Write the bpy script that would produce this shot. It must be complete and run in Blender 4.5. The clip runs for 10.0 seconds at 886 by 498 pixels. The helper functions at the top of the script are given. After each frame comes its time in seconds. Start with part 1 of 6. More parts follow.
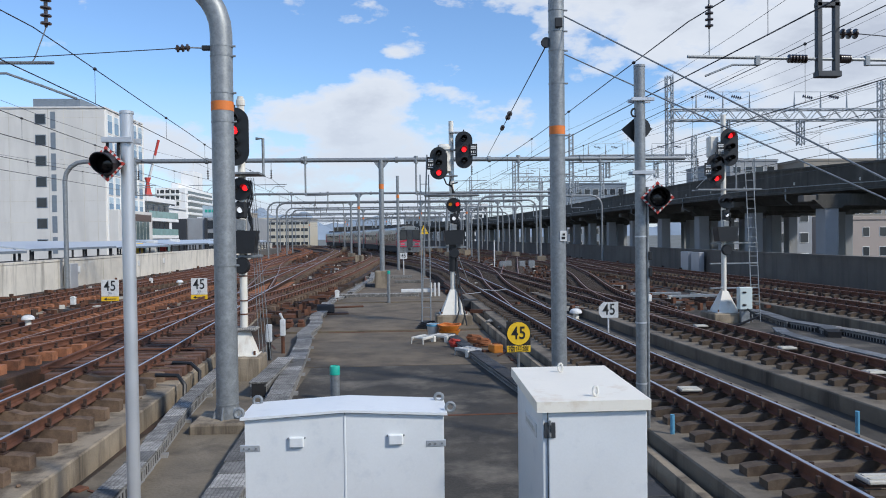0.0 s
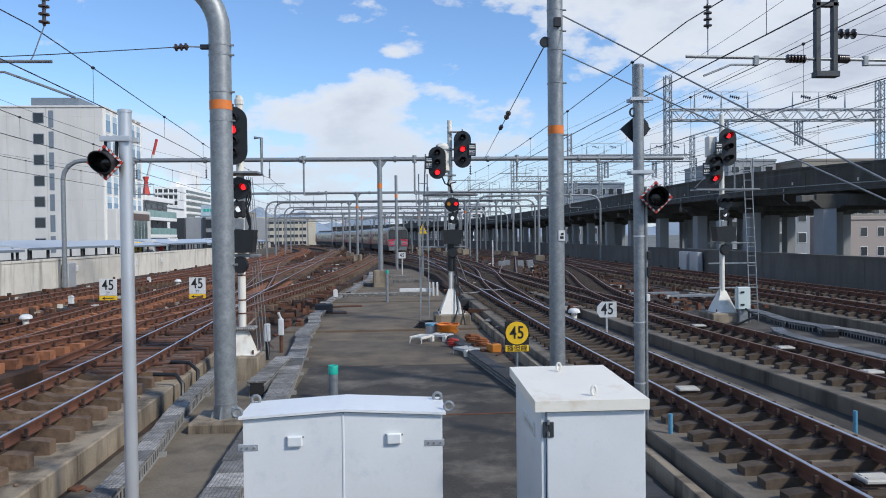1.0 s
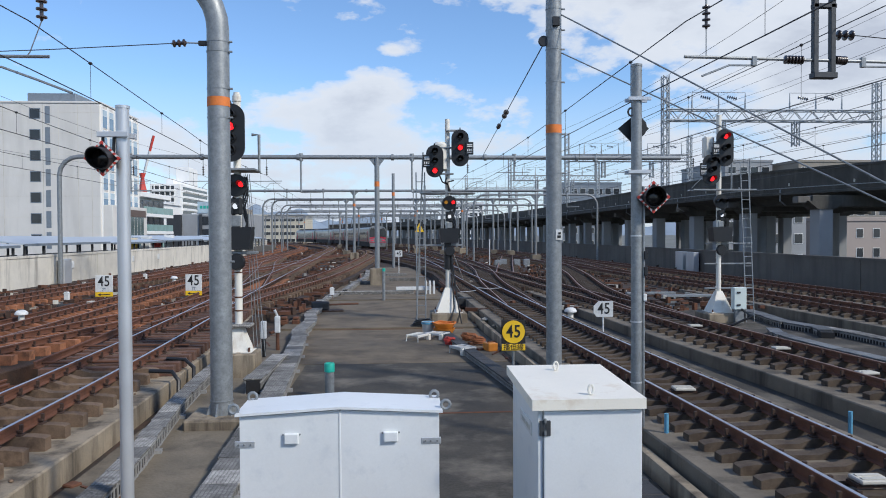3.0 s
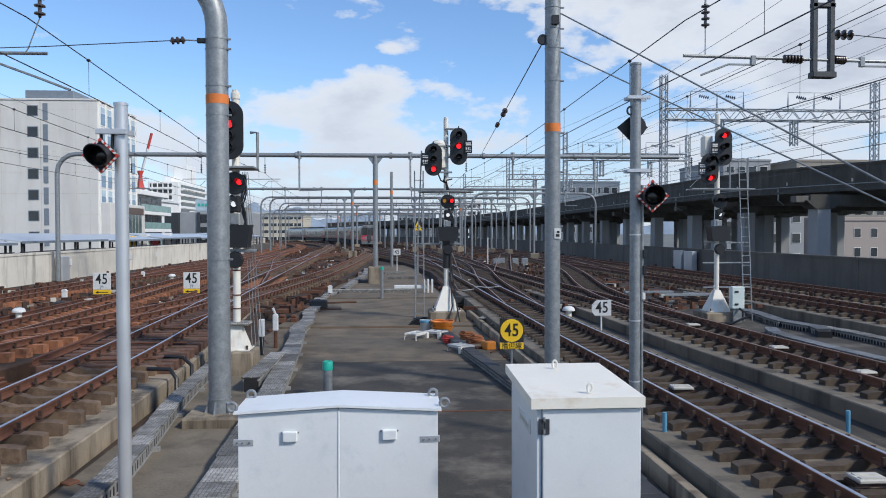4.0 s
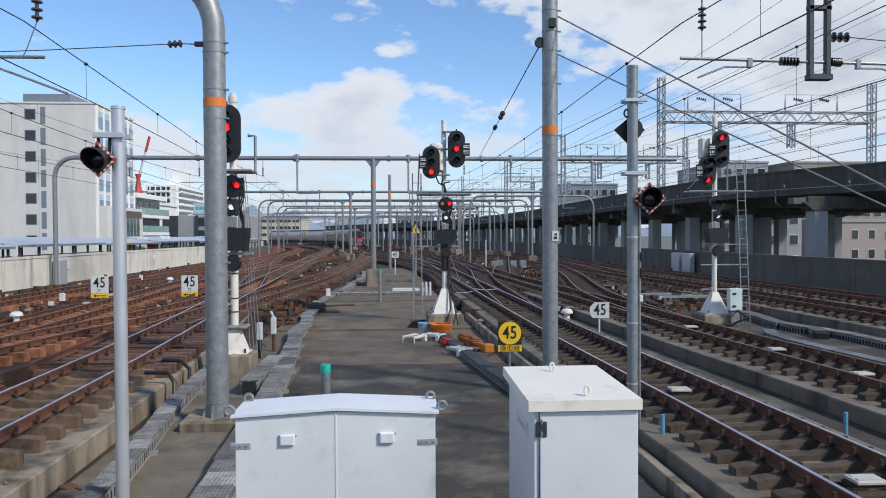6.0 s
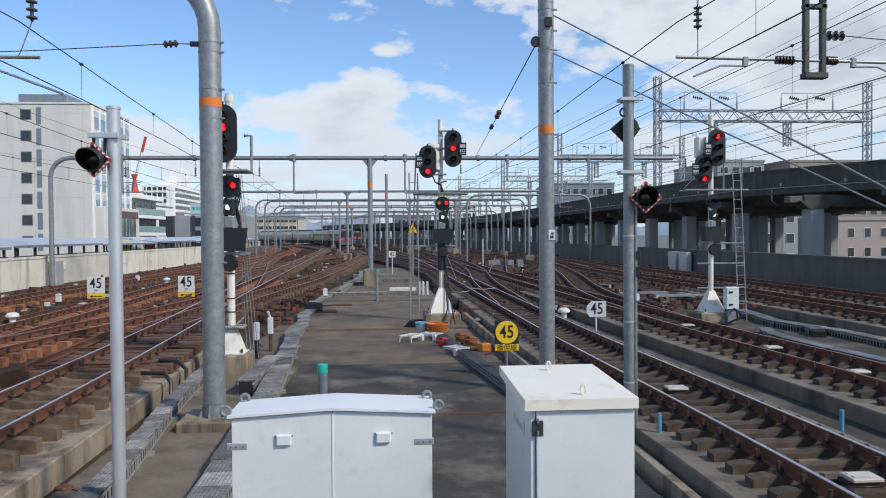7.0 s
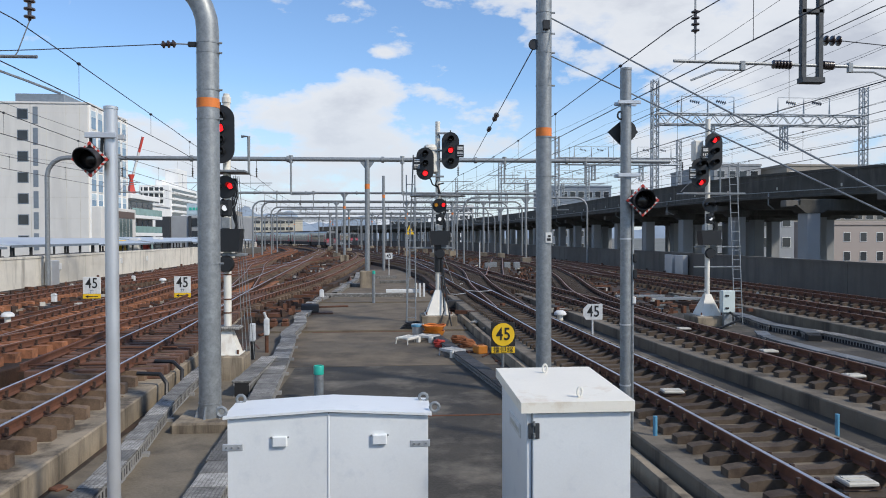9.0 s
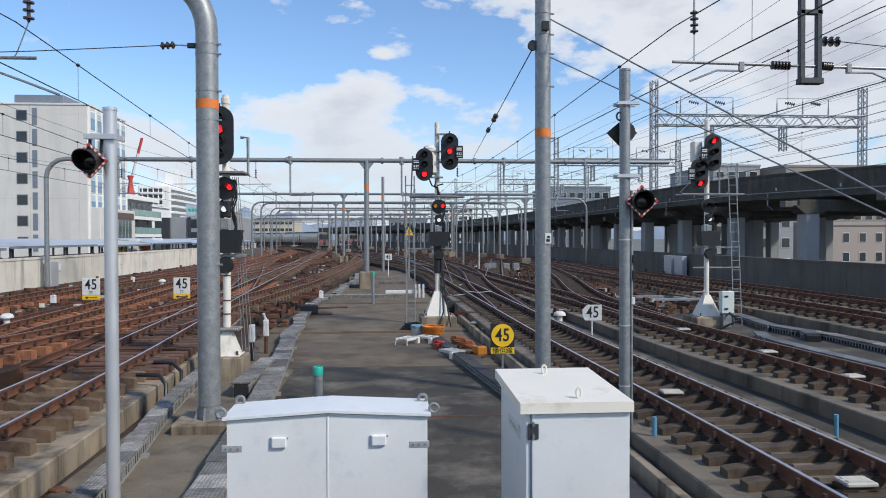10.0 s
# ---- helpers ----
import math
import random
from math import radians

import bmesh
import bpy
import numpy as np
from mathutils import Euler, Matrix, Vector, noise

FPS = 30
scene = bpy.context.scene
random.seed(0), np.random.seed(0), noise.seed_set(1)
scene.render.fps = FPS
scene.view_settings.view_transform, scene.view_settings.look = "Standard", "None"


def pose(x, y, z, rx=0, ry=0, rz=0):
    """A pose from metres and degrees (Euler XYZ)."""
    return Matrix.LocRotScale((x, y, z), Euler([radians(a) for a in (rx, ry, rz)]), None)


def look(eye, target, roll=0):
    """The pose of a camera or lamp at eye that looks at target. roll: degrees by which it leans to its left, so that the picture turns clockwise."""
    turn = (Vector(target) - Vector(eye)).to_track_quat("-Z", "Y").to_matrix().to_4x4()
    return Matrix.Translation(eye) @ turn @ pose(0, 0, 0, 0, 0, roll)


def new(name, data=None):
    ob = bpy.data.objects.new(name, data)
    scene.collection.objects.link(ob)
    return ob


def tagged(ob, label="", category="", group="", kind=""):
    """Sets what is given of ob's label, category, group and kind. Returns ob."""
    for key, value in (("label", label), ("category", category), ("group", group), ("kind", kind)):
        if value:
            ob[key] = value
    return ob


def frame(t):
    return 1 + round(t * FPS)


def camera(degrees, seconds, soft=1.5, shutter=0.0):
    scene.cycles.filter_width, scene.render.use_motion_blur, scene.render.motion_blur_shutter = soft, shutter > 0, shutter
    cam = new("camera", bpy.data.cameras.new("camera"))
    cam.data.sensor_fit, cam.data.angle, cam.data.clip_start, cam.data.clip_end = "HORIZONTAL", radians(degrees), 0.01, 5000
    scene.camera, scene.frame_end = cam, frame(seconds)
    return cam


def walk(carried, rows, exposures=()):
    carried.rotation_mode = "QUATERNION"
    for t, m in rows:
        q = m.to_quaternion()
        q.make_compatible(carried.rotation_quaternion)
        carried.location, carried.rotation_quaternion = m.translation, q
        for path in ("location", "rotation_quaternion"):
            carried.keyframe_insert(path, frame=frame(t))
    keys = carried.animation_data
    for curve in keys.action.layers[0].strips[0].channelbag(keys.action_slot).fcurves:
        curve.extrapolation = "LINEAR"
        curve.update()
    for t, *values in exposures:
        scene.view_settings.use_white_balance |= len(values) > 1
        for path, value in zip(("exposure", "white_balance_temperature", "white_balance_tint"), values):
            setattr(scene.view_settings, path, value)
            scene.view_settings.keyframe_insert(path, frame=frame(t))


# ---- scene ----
cam = camera(62.5, 10.0, soft=1.0)
# seconds, eye, then heading to the right of the track axis, tilt, lean (degrees)
VIEW = (
    (0.0, 0.006, -0.005, 3.155, 3.328, -1.040, 0.713), (0.5, 0.006, 0.000, 3.154, 3.383, -1.049, 0.656),
    (1.0, 0.005, -0.004, 3.153, 3.452, -1.077, 0.647), (1.5, 0.005, -0.001, 3.151, 3.482, -1.062, 0.582),
    (2.0, 0.006, -0.001, 3.152, 3.487, -1.091, 0.567), (2.5, 0.001, -0.001, 3.151, 3.575, -1.122, 0.404),
    (4.0, -0.013, 0.007, 3.147, 3.860, -1.306, 0.108), (4.5, -0.015, 0.010, 3.146, 3.922, -1.263, 0.134),
    (5.0, -0.012, 0.006, 3.147, 3.874, -1.175, 0.151), (5.5, -0.009, 0.001, 3.149, 3.901, -1.083, 0.163),
    (7.0, 0.004, 0.001, 3.149, 4.224, -1.147, 0.421), (7.5, 0.004, -0.003, 3.150, 4.303, -1.076, 0.378),
    (8.0, 0.003, -0.002, 3.149, 4.435, -0.985, 0.290), (8.5, 0.003, -0.001, 3.149, 4.487, -0.983, 0.175),
    (9.0, 0.001, 0.001, 3.148, 4.476, -0.988, 0.086), (9.5, 0.001, -0.002, 3.148, 4.461, -0.952, 0.168),
    (10.0, 0.003, -0.003, 3.149, 4.524, -0.919, 0.137))


def view_pose(x, y, z, yaw, tilt, lean):
    a, p = radians(yaw), radians(tilt)
    way = Vector((math.sin(a) * math.cos(p), math.cos(a) * math.cos(p), math.sin(p)))
    return look((x, y, z), Vector((x, y, z)) + way * 10, -lean)


walk(cam, [(row[0], view_pose(*row[1:])) for row in VIEW],
     [(0.0, -0.02, 6260, 10), (2.5, -0.02, 6270, 10), (4.5, -0.02, 6330, 10), (7.0, 0.0, 6500, 10), (10.0, 0.02, 6560, 10)])

# ---- sky and sun ----
SUN_ELEVATION, SUN_HEADING = 40.0, 128.0      # heading: clockwise from the track axis
world = bpy.data.worlds.new("sky")
scene.world = world
world.use_nodes = True


class Nodes:
    """Short hand for a node tree."""

    def __init__(self, tree):
        self.tree = tree
        tree.nodes.clear()

    def add(self, kind, ins=None, **props):
        n = self.tree.nodes.new(kind)
        for k, v in props.items():
            setattr(n, k, v)
        for k, v in (ins or {}).items():
            self.put(n.inputs[k], v)
        return n

    def put(self, socket, v):
        if isinstance(v, bpy.types.NodeSocket):
            self.tree.links.new(v, socket)
        else:
            socket.default_value = v

    def math(self, op, a, b=0.0, c=0.0, clamp=False):
        n = self.add("ShaderNodeMath", operation=op, use_clamp=clamp)
        for s, v in zip(n.inputs, (a, b, c)):
            self.put(s, v)
        return n.outputs[0]

    def mix(self, fac, a, b, blend="MIX"):
        n = self.add("ShaderNodeMix", data_type="RGBA", blend_type=blend)
        self.put(n.inputs[0], fac)
        self.put(n.inputs[6], a)
        self.put(n.inputs[7], b)
        return n.outputs[2]

    def ramp(self, fac, stops):
        n = self.add("ShaderNodeValToRGB", {"Fac": fac})
        e = n.color_ramp.elements
        while len(e) < len(stops):
            e.new(0.5)
        for el, (p, c) in zip(e, stops):
            el.position = p
            el.color = c if len(c) == 4 else (*c, 1)
        return n.outputs[0]

    def noise(self, vector, scale, detail=4, rough=0.55, dims="3D"):
        n = self.add("ShaderNodeTexNoise", {"Scale": scale, "Detail": detail, "Roughness": rough})
        self.put(n.inputs["Vector"], vector)
        return n.outputs["Fac"]


def build_sky():
    g = Nodes(world.node_tree)
    co = g.add("ShaderNodeTexCoord").outputs["Generated"]
    sky = g.add("ShaderNodeTexSky", sky_type="NISHITA", sun_disc=False, sun_elevation=radians(SUN_ELEVATION),
                sun_rotation=radians(SUN_HEADING), air_density=1.0, dust_density=0.15, ozone_density=2.2)
    sep = g.add("ShaderNodeSeparateXYZ", {0: co})
    x, y, z = sep.outputs
    # clouds on a flat layer seen from below; banks get thinner towards the zenith
    down = g.math("MAXIMUM", z, 0.02)
    flat = g.add("ShaderNodeCombineXYZ", {0: g.math("DIVIDE", x, g.math("ADD", down, 0.22)),
                                          1: g.math("DIVIDE", y, g.math("ADD", down, 0.22)), 2: 0.0}).outputs[0]
    squash = g.add("ShaderNodeVectorMath", {0: co, 1: (1.0, 1.0, 2.1)}, operation="MULTIPLY").outputs[0]
    shape = g.noise(squash, 6.5, 9, 0.58)
    broad = g.noise(flat, 0.9, 3, 0.5)
    # banks of cloud: heading, height (degrees), spread across, spread up, weight
    lift = g.math("MULTIPLY", broad, 0.05)
    for az, el, sa, se, w in ((-4.0, 9.4, 7.0, 2.3, 0.34), (-1.5, 6.6, 10.0, 2.0, 0.22), (15.5, 19.0, 7.5, 3.6, 0.30), (27.0, 15.0, 11.0, 5.5, 0.27),
                              (38.0, 9.0, 14.0, 6.0, 0.26), (-9.0, 19.6, 7.0, 1.1, 0.20), (-29.0, 18.4, 7.0, 1.6, 0.34), (-18.0, 6.6, 6.0, 2.6, 0.20),
                              (-0.1, 14.1, 0.9, 0.5, 0.20), (4.6, 12.6, 1.4, 0.7, 0.13), (0.0, 1.2, 60.0, 2.0, 0.17), (110, 25, 50, 14, 0.2), (-120, 25, 60, 14, 0.2), (0, 65, 90, 18, 0.12)):
        c = Vector((math.sin(radians(az)) * math.cos(radians(el)), math.cos(radians(az)) * math.cos(radians(el)), math.sin(radians(el))))
        side = Vector((math.cos(radians(az)), -math.sin(radians(az)), 0))
        up = side.cross(c)
        d = g.add("ShaderNodeVectorMath", {0: co, 1: tuple(c)}, operation="SUBTRACT").outputs[0]
        a = g.add("ShaderNodeVectorMath", {0: d, 1: tuple(side / math.sin(radians(min(sa, 89))))}, operation="DOT_PRODUCT").outputs["Value"]
        b = g.add("ShaderNodeVectorMath", {0: d, 1: tuple(up / math.sin(radians(se)))}, operation="DOT_PRODUCT").outputs["Value"]
        f = g.add("ShaderNodeVectorMath", {0: co, 1: tuple(c)}, operation="DOT_PRODUCT").outputs["Value"]
        r2 = g.math("ADD", g.math("MULTIPLY", a, a), g.math("MULTIPLY", b, b))
        bump = g.math("MULTIPLY", g.math("POWER", 2.718, g.math("MULTIPLY", r2, -1.0)), g.math("GREATER_THAN", f, 0.0))
        lift = g.math("ADD", lift, g.math("MULTIPLY", bump, w))
    cover = g.math("ADD", shape, lift)
    mask = g.ramp(cover, ((0.635, (0, 0, 0)), (0.69, (0.7, 0.7, 0.7)), (0.76, (1, 1, 1))))
    low = g.noise(squash, 7.0, 5, 0.55)
    shade = g.ramp(g.math("ADD", g.math("MULTIPLY", cover, 0.8), g.math("MULTIPLY", low, 0.35)),
                   ((0.66, (5.9, 6.05, 6.3)), (0.84, (5.3, 5.55, 5.95)), (1.02, (3.9, 4.15, 4.7))))
    blue = g.mix(1.0, sky.outputs[0], (0.93, 1.07, 1.22, 1), "MULTIPLY")
    colour = g.mix(g.math("MULTIPLY", mask, 0.94), blue, shade)
    haze = g.ramp(z, ((0.0, (0.8, 0.8, 0.8)), (0.07, (0.55, 0.55, 0.55)), (0.2, (0, 0, 0))))
    colour = g.mix(haze, colour, (4.35, 4.85, 5.6, 1))
    bg = g.add("ShaderNodeBackground", {"Color": colour, "Strength": 0.143})
    g.add("ShaderNodeOutputWorld", {"Surface": bg.outputs[0]})


build_sky()
sun = new("sun", bpy.data.lights.new("sun", "SUN"))
sun.data.energy, sun.data.angle, sun.data.color = 3.4, radians(6.0), (1.0, 0.92, 0.80)
_e, _h = radians(SUN_ELEVATION), radians(SUN_HEADING)
sun.matrix_world = look((0, 0, 0), (-math.sin(_h) * math.cos(_e), -math.cos(_h) * math.cos(_e), -math.sin(_e)))

# ---- materials ----


def material(name, base, rough=0.7, metal=0.0, vary=0.25, scale=3.0, bump=0.15, grain=60.0, stain=None, stain_amount=0.0,
             stain_scale=0.8, streak=False, spec=0.5, random_value=0.0, coat=0.0, emit=None, emit_strength=0.0, stain_low=0.48):
    """A surface with broad and fine variation, stains with their own colour, and fine relief."""
    m = bpy.data.materials.new(name)
    m.use_nodes = True
    g = Nodes(m.node_tree)
    co = g.add("ShaderNodeTexCoord").outputs["Object"]
    geo = g.add("ShaderNodeNewGeometry").outputs["Position"]
    broad = g.noise(geo, scale, 5, 0.6)
    fine = g.noise(geo, grain, 3, 0.6)
    hi = tuple(min(1, c * (1 + vary)) for c in base)
    lo = tuple(c * (1 - vary) for c in base)
    col = g.ramp(g.math("ADD", g.math("MULTIPLY", broad, 0.7), g.math("MULTIPLY", fine, 0.3)), ((0.32, lo), (0.68, hi)))
    if random_value:
        r = g.add("ShaderNodeObjectInfo").outputs["Random"]
        k = g.math("ADD", 1 - random_value, g.math("MULTIPLY", r, 2 * random_value))
        col = g.mix(1.0, col, g.add("ShaderNodeCombineColor", {0: k, 1: k, 2: k}).outputs[0], "MULTIPLY")
    if stain:
        vec = geo
        if streak:
            vec = g.add("ShaderNodeVectorMath", {0: geo, 1: (1, 1, 0.12)}, operation="MULTIPLY").outputs[0]
        s = g.noise(vec, stain_scale, 6, 0.65)
        f = g.ramp(s, ((stain_low, (0, 0, 0)), (stain_low + 0.17, (1, 1, 1))))
        col = g.mix(g.math("MULTIPLY", f, stain_amount), col, (*stain, 1))
    rv = g.math("ADD", rough - 0.12, g.math("MULTIPLY", broad, 0.24), clamp=True)
    b = g.add("ShaderNodeBsdfPrincipled", {"Base Color": col, "Roughness": rv, "Metallic": metal})
    b.inputs["Specular IOR Level"].default_value = spec
    b.inputs["Coat Weight"].default_value = coat
    if bump:
        h = g.add("ShaderNodeBump", {"Height": g.math("ADD", fine, broad), "Strength": bump, "Distance": 0.02})
        g.put(b.inputs["Normal"], h.outputs[0])
    if emit:
        b.inputs["Emission Color"].default_value = (*emit, 1)
        b.inputs["Emission Strength"].default_value = emit_strength
    g.add("ShaderNodeOutputMaterial", {"Surface": b.outputs[0]})
    return m


M = {}
M["slab"] = material("dark_concrete", (0.050, 0.044, 0.035), 0.85, vary=0.55, scale=1.1, stain=(0.19, 0.168, 0.135), stain_amount=0.8, stain_scale=0.6, grain=28, bump=0.35, stain_low=0.50)
# far panels: stained brown concrete, with the sunlight on them mixed into its colour
M["slab_far"] = material("sunlit_brown_concrete", (0.145, 0.116, 0.080), 0.88, vary=0.4, scale=1.3, stain=(0.055, 0.042, 0.03), stain_amount=0.7, stain_scale=0.7, grain=25, bump=0.4, stain_low=0.5)
M["slab_side"] = material("pale_strip_concrete", (0.165, 0.140, 0.103), 0.88, vary=0.35, scale=1.2, stain=(0.06, 0.05, 0.038), stain_amount=0.75, stain_scale=0.8, grain=25, bump=0.4, stain_low=0.5)
M["yard"] = material("rusty_track_bed", (0.032, 0.023, 0.017), 0.92, vary=0.6, scale=1.6, stain=(0.10, 0.047, 0.025), stain_amount=0.65, stain_scale=0.9, grain=25, bump=0.5)
M["bed"] = material("bed_concrete", (0.28, 0.232, 0.168), 0.88, vary=0.35, scale=1.6, stain=(0.045, 0.035, 0.026), stain_amount=0.85, stain_scale=1.9, streak=True, bump=0.3)
M["bed_dark"] = material("dark_bed_concrete", (0.175, 0.150, 0.115), 0.88, vary=0.3, scale=1.3, stain=(0.045, 0.038, 0.03), stain_amount=0.8, stain_scale=1.4, streak=True)
M["sleeper_dark"] = material("dark_sleeper_concrete", (0.080, 0.060, 0.043), 0.88, vary=0.35, scale=5, stain=(0.042, 0.026, 0.018), stain_amount=0.7, stain_scale=4, random_value=0.3, bump=0.3)
M["sleeper"] = material("sleeper_concrete", (0.15, 0.101, 0.066), 0.88, vary=0.35, scale=5, stain=(0.05, 0.03, 0.02), stain_amount=0.7, stain_scale=4, random_value=0.3, bump=0.3)
M["sleeper_rust"] = material("rust_stained_sleeper", (0.30, 0.125, 0.062), 0.9, vary=0.4, scale=4, stain=(0.06, 0.034, 0.023), stain_amount=0.7, stain_scale=3, random_value=0.3, bump=0.3)
M["rail"] = material("rusted_rail_steel", (0.125, 0.052, 0.030), 0.75, 0.1, vary=0.35, scale=5, stain=(0.17, 0.068, 0.034), stain_amount=0.55, stain_scale=4)
M["shine"] = material("worn_running_steel", (0.60, 0.60, 0.62), 0.38, 0.9, vary=0.08, scale=3, bump=0.03)
M["dull"] = material("dull_running_steel", (0.34, 0.21, 0.15), 0.42, 0.7, vary=0.2, scale=3, bump=0.03)
M["timber"] = material("brown_turnout_timber", (0.11, 0.058, 0.040), 0.88, vary=0.4, scale=5, stain=(0.05, 0.03, 0.022), stain_amount=0.6, stain_scale=4, random_value=0.35, bump=0.3)
M["clip"] = material("fastening_iron", (0.06, 0.036, 0.026), 0.7, 0.3, vary=0.3, scale=20)
# west wall: weathered concrete, its base raised for the sun on its face
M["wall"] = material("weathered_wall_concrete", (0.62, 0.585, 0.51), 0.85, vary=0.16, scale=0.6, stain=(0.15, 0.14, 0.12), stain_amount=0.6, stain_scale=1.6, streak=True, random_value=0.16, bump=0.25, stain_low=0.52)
# east wall: streaked concrete, its base lowered to carry the shade there
M["wall_dark"] = material("shaded_wall_concrete", (0.125, 0.117, 0.105), 0.85, vary=0.22, scale=0.7, stain=(0.075, 0.07, 0.062), stain_amount=0.6, stain_scale=1.1, streak=True, random_value=0.15, bump=0.3)
# deck and beams: streaked concrete, with their shade put into the dark base
M["viaduct"] = material("shaded_viaduct_concrete", (0.062, 0.06, 0.053), 0.85, vary=0.35, scale=0.9, stain=(0.14, 0.135, 0.12), stain_amount=0.5, stain_scale=1.3, streak=True, bump=0.3, stain_low=0.5)
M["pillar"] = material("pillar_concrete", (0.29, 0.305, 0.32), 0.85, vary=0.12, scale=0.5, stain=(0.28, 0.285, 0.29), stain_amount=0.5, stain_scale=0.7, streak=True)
M["galv"] = material("galvanised_steel", (0.27, 0.29, 0.30), 0.5, 0.45, vary=0.25, scale=9, stain=(0.17, 0.18, 0.19), stain_amount=0.5, stain_scale=25, grain=120, bump=0.04)
M["alu"] = material("pale_steel_tube", (0.56, 0.58, 0.60), 0.4, 0.5, vary=0.06, scale=2, bump=0.02)
M["grey_paint"] = material("grey_painted_steel", (0.20, 0.235, 0.27), 0.5, 0.2, vary=0.15, scale=3)
M["white"] = material("white_enamel", (0.735, 0.76, 0.765), 0.36, vary=0.05, scale=1.4, bump=0.03, stain=(0.56, 0.60, 0.64), stain_amount=0.5, stain_scale=5.0, stain_low=0.56)
M["white_top"] = material("white_roof_enamel", (0.84, 0.80, 0.70), 0.45, vary=0.05, scale=2.0, bump=0.02, stain=(0.55, 0.40, 0.24), stain_amount=0.55, stain_scale=3.2, stain_low=0.58)
M["pad"] = material("pale_pad", (0.50, 0.485, 0.43), 0.7, vary=0.15, scale=8)
M["cream"] = material("cream_painted_steel", (0.72, 0.70, 0.63), 0.55, vary=0.08, scale=4, stain=(0.35, 0.24, 0.14), stain_amount=0.5, stain_scale=5, streak=True, stain_low=0.55)
M["black"] = material("black_enamel", (0.012, 0.013, 0.015), 0.45, vary=0.2, scale=6, bump=0.03)
M["lens"] = material("dark_lens", (0.015, 0.013, 0.013), 0.15, vary=0.1, bump=0)
M["red"] = material("lit_red_lens", (0.5, 0.01, 0.01), 0.4, bump=0, emit=(1.0, 0.015, 0.02), emit_strength=1.9)
M["amber"] = material("lit_amber_lens", (0.5, 0.3, 0.01), 0.4, bump=0, emit=(1.0, 0.45, 0.08), emit_strength=0.3)
M["lit"] = material("lit_white_lens", (0.8, 0.8, 0.8), 0.4, bump=0, emit=(0.9, 0.95, 1.0), emit_strength=0.9)
M["orange"] = material("orange_band_paint", (0.68, 0.19, 0.035), 0.6, vary=0.15, scale=6)
M["yellow"] = material("yellow_sign_paint", (0.82, 0.52, 0.02), 0.5, vary=0.06, scale=6, bump=0.02)
M["sign"] = material("white_sign_paint", (0.66, 0.67, 0.66), 0.5, vary=0.06, scale=8, bump=0.02, stain=(0.35, 0.33, 0.3), stain_amount=0.3, stain_scale=9)
M["ink"] = material("black_lettering", (0.015, 0.015, 0.015), 0.6, bump=0)
M["insulator"] = material("brown_porcelain", (0.05, 0.036, 0.032), 0.25, vary=0.15, bump=0, coat=0.4)
M["wire"] = material("dark_copper_wire", (0.055, 0.055, 0.06), 0.6, 0.3, bump=0)


def lid_material():
    """Grey moulded lids with a honeycomb relief, each one weathered differently."""
    m = bpy.data.materials.new("honeycomb_lid")
    m.use_nodes = True
    g = Nodes(m.node_tree)
    geo = g.add("ShaderNodeNewGeometry").outputs["Position"]
    cell = g.add("ShaderNodeTexVoronoi", {"Scale": 21.0, "Vector": geo, "Randomness": 0.25}, feature="DISTANCE_TO_EDGE").outputs["Distance"]
    edge = g.ramp(cell, ((0.04, (0, 0, 0)), (0.14, (1, 1, 1))))
    dirt = g.noise(geo, 5.0, 6, 0.65)
    fine = g.noise(geo, 55.0, 3, 0.6)
    col = g.ramp(g.math("ADD", g.math("MULTIPLY", dirt, 0.75), g.math("MULTIPLY", fine, 0.25)), ((0.33, (0.11, 0.105, 0.095)), (0.62, (0.40, 0.39, 0.365))))
    r = g.add("ShaderNodeObjectInfo").outputs["Random"]
    k = g.math("ADD", 0.42, g.math("MULTIPLY", r, 0.9))
    col = g.mix(1.0, col, g.add("ShaderNodeCombineColor", {0: k, 1: k, 2: k}).outputs[0], "MULTIPLY")
    col = g.mix(g.math("MULTIPLY", g.math("SUBTRACT", 1.0, edge), 0.75), col, (0.04, 0.038, 0.035, 1))
    b = g.add("ShaderNodeBsdfPrincipled", {"Base Color": col, "Roughness": 0.75})
    h = g.add("ShaderNodeBump", {"Height": g.math("ADD", edge, fine), "Strength": 0.5, "Distance": 0.01})
    g.put(b.inputs["Normal"], h.outputs[0])
    g.add("ShaderNodeOutputMaterial", {"Surface": b.outputs[0]})
    return m


M["trough"] = lid_material()
M["trough_black"] = material("black_lid", (0.045, 0.045, 0.047), 0.7, vary=0.4, scale=4, grain=40, bump=0.5, random_value=0.3)
M["trough_slate"] = material("slate_grey_lid", (0.13, 0.14, 0.15), 0.75, vary=0.35, scale=4, grain=40, bump=0.5, random_value=0.3)
M["trough_dark"] = material("dark_trough_side", (0.014, 0.014, 0.015), 0.85, vary=0.3)
M["trough_rib"] = material("trough_rib", (0.26, 0.26, 0.255), 0.8, vary=0.25, scale=6)
M["frame_dark"] = material("dark_steel_frame", (0.055, 0.06, 0.066), 0.55, 0.3, vary=0.2, scale=6)
M["teal"] = material("teal_pipe_cap", (0.02, 0.42, 0.32), 0.45, bump=0.02)
M["blue"] = material("blue_marker_paint", (0.10, 0.30, 0.45), 0.55, vary=0.2)
M["rope_orange"] = material("orange_rope", (0.50, 0.15, 0.035), 0.8, vary=0.25, grain=90)
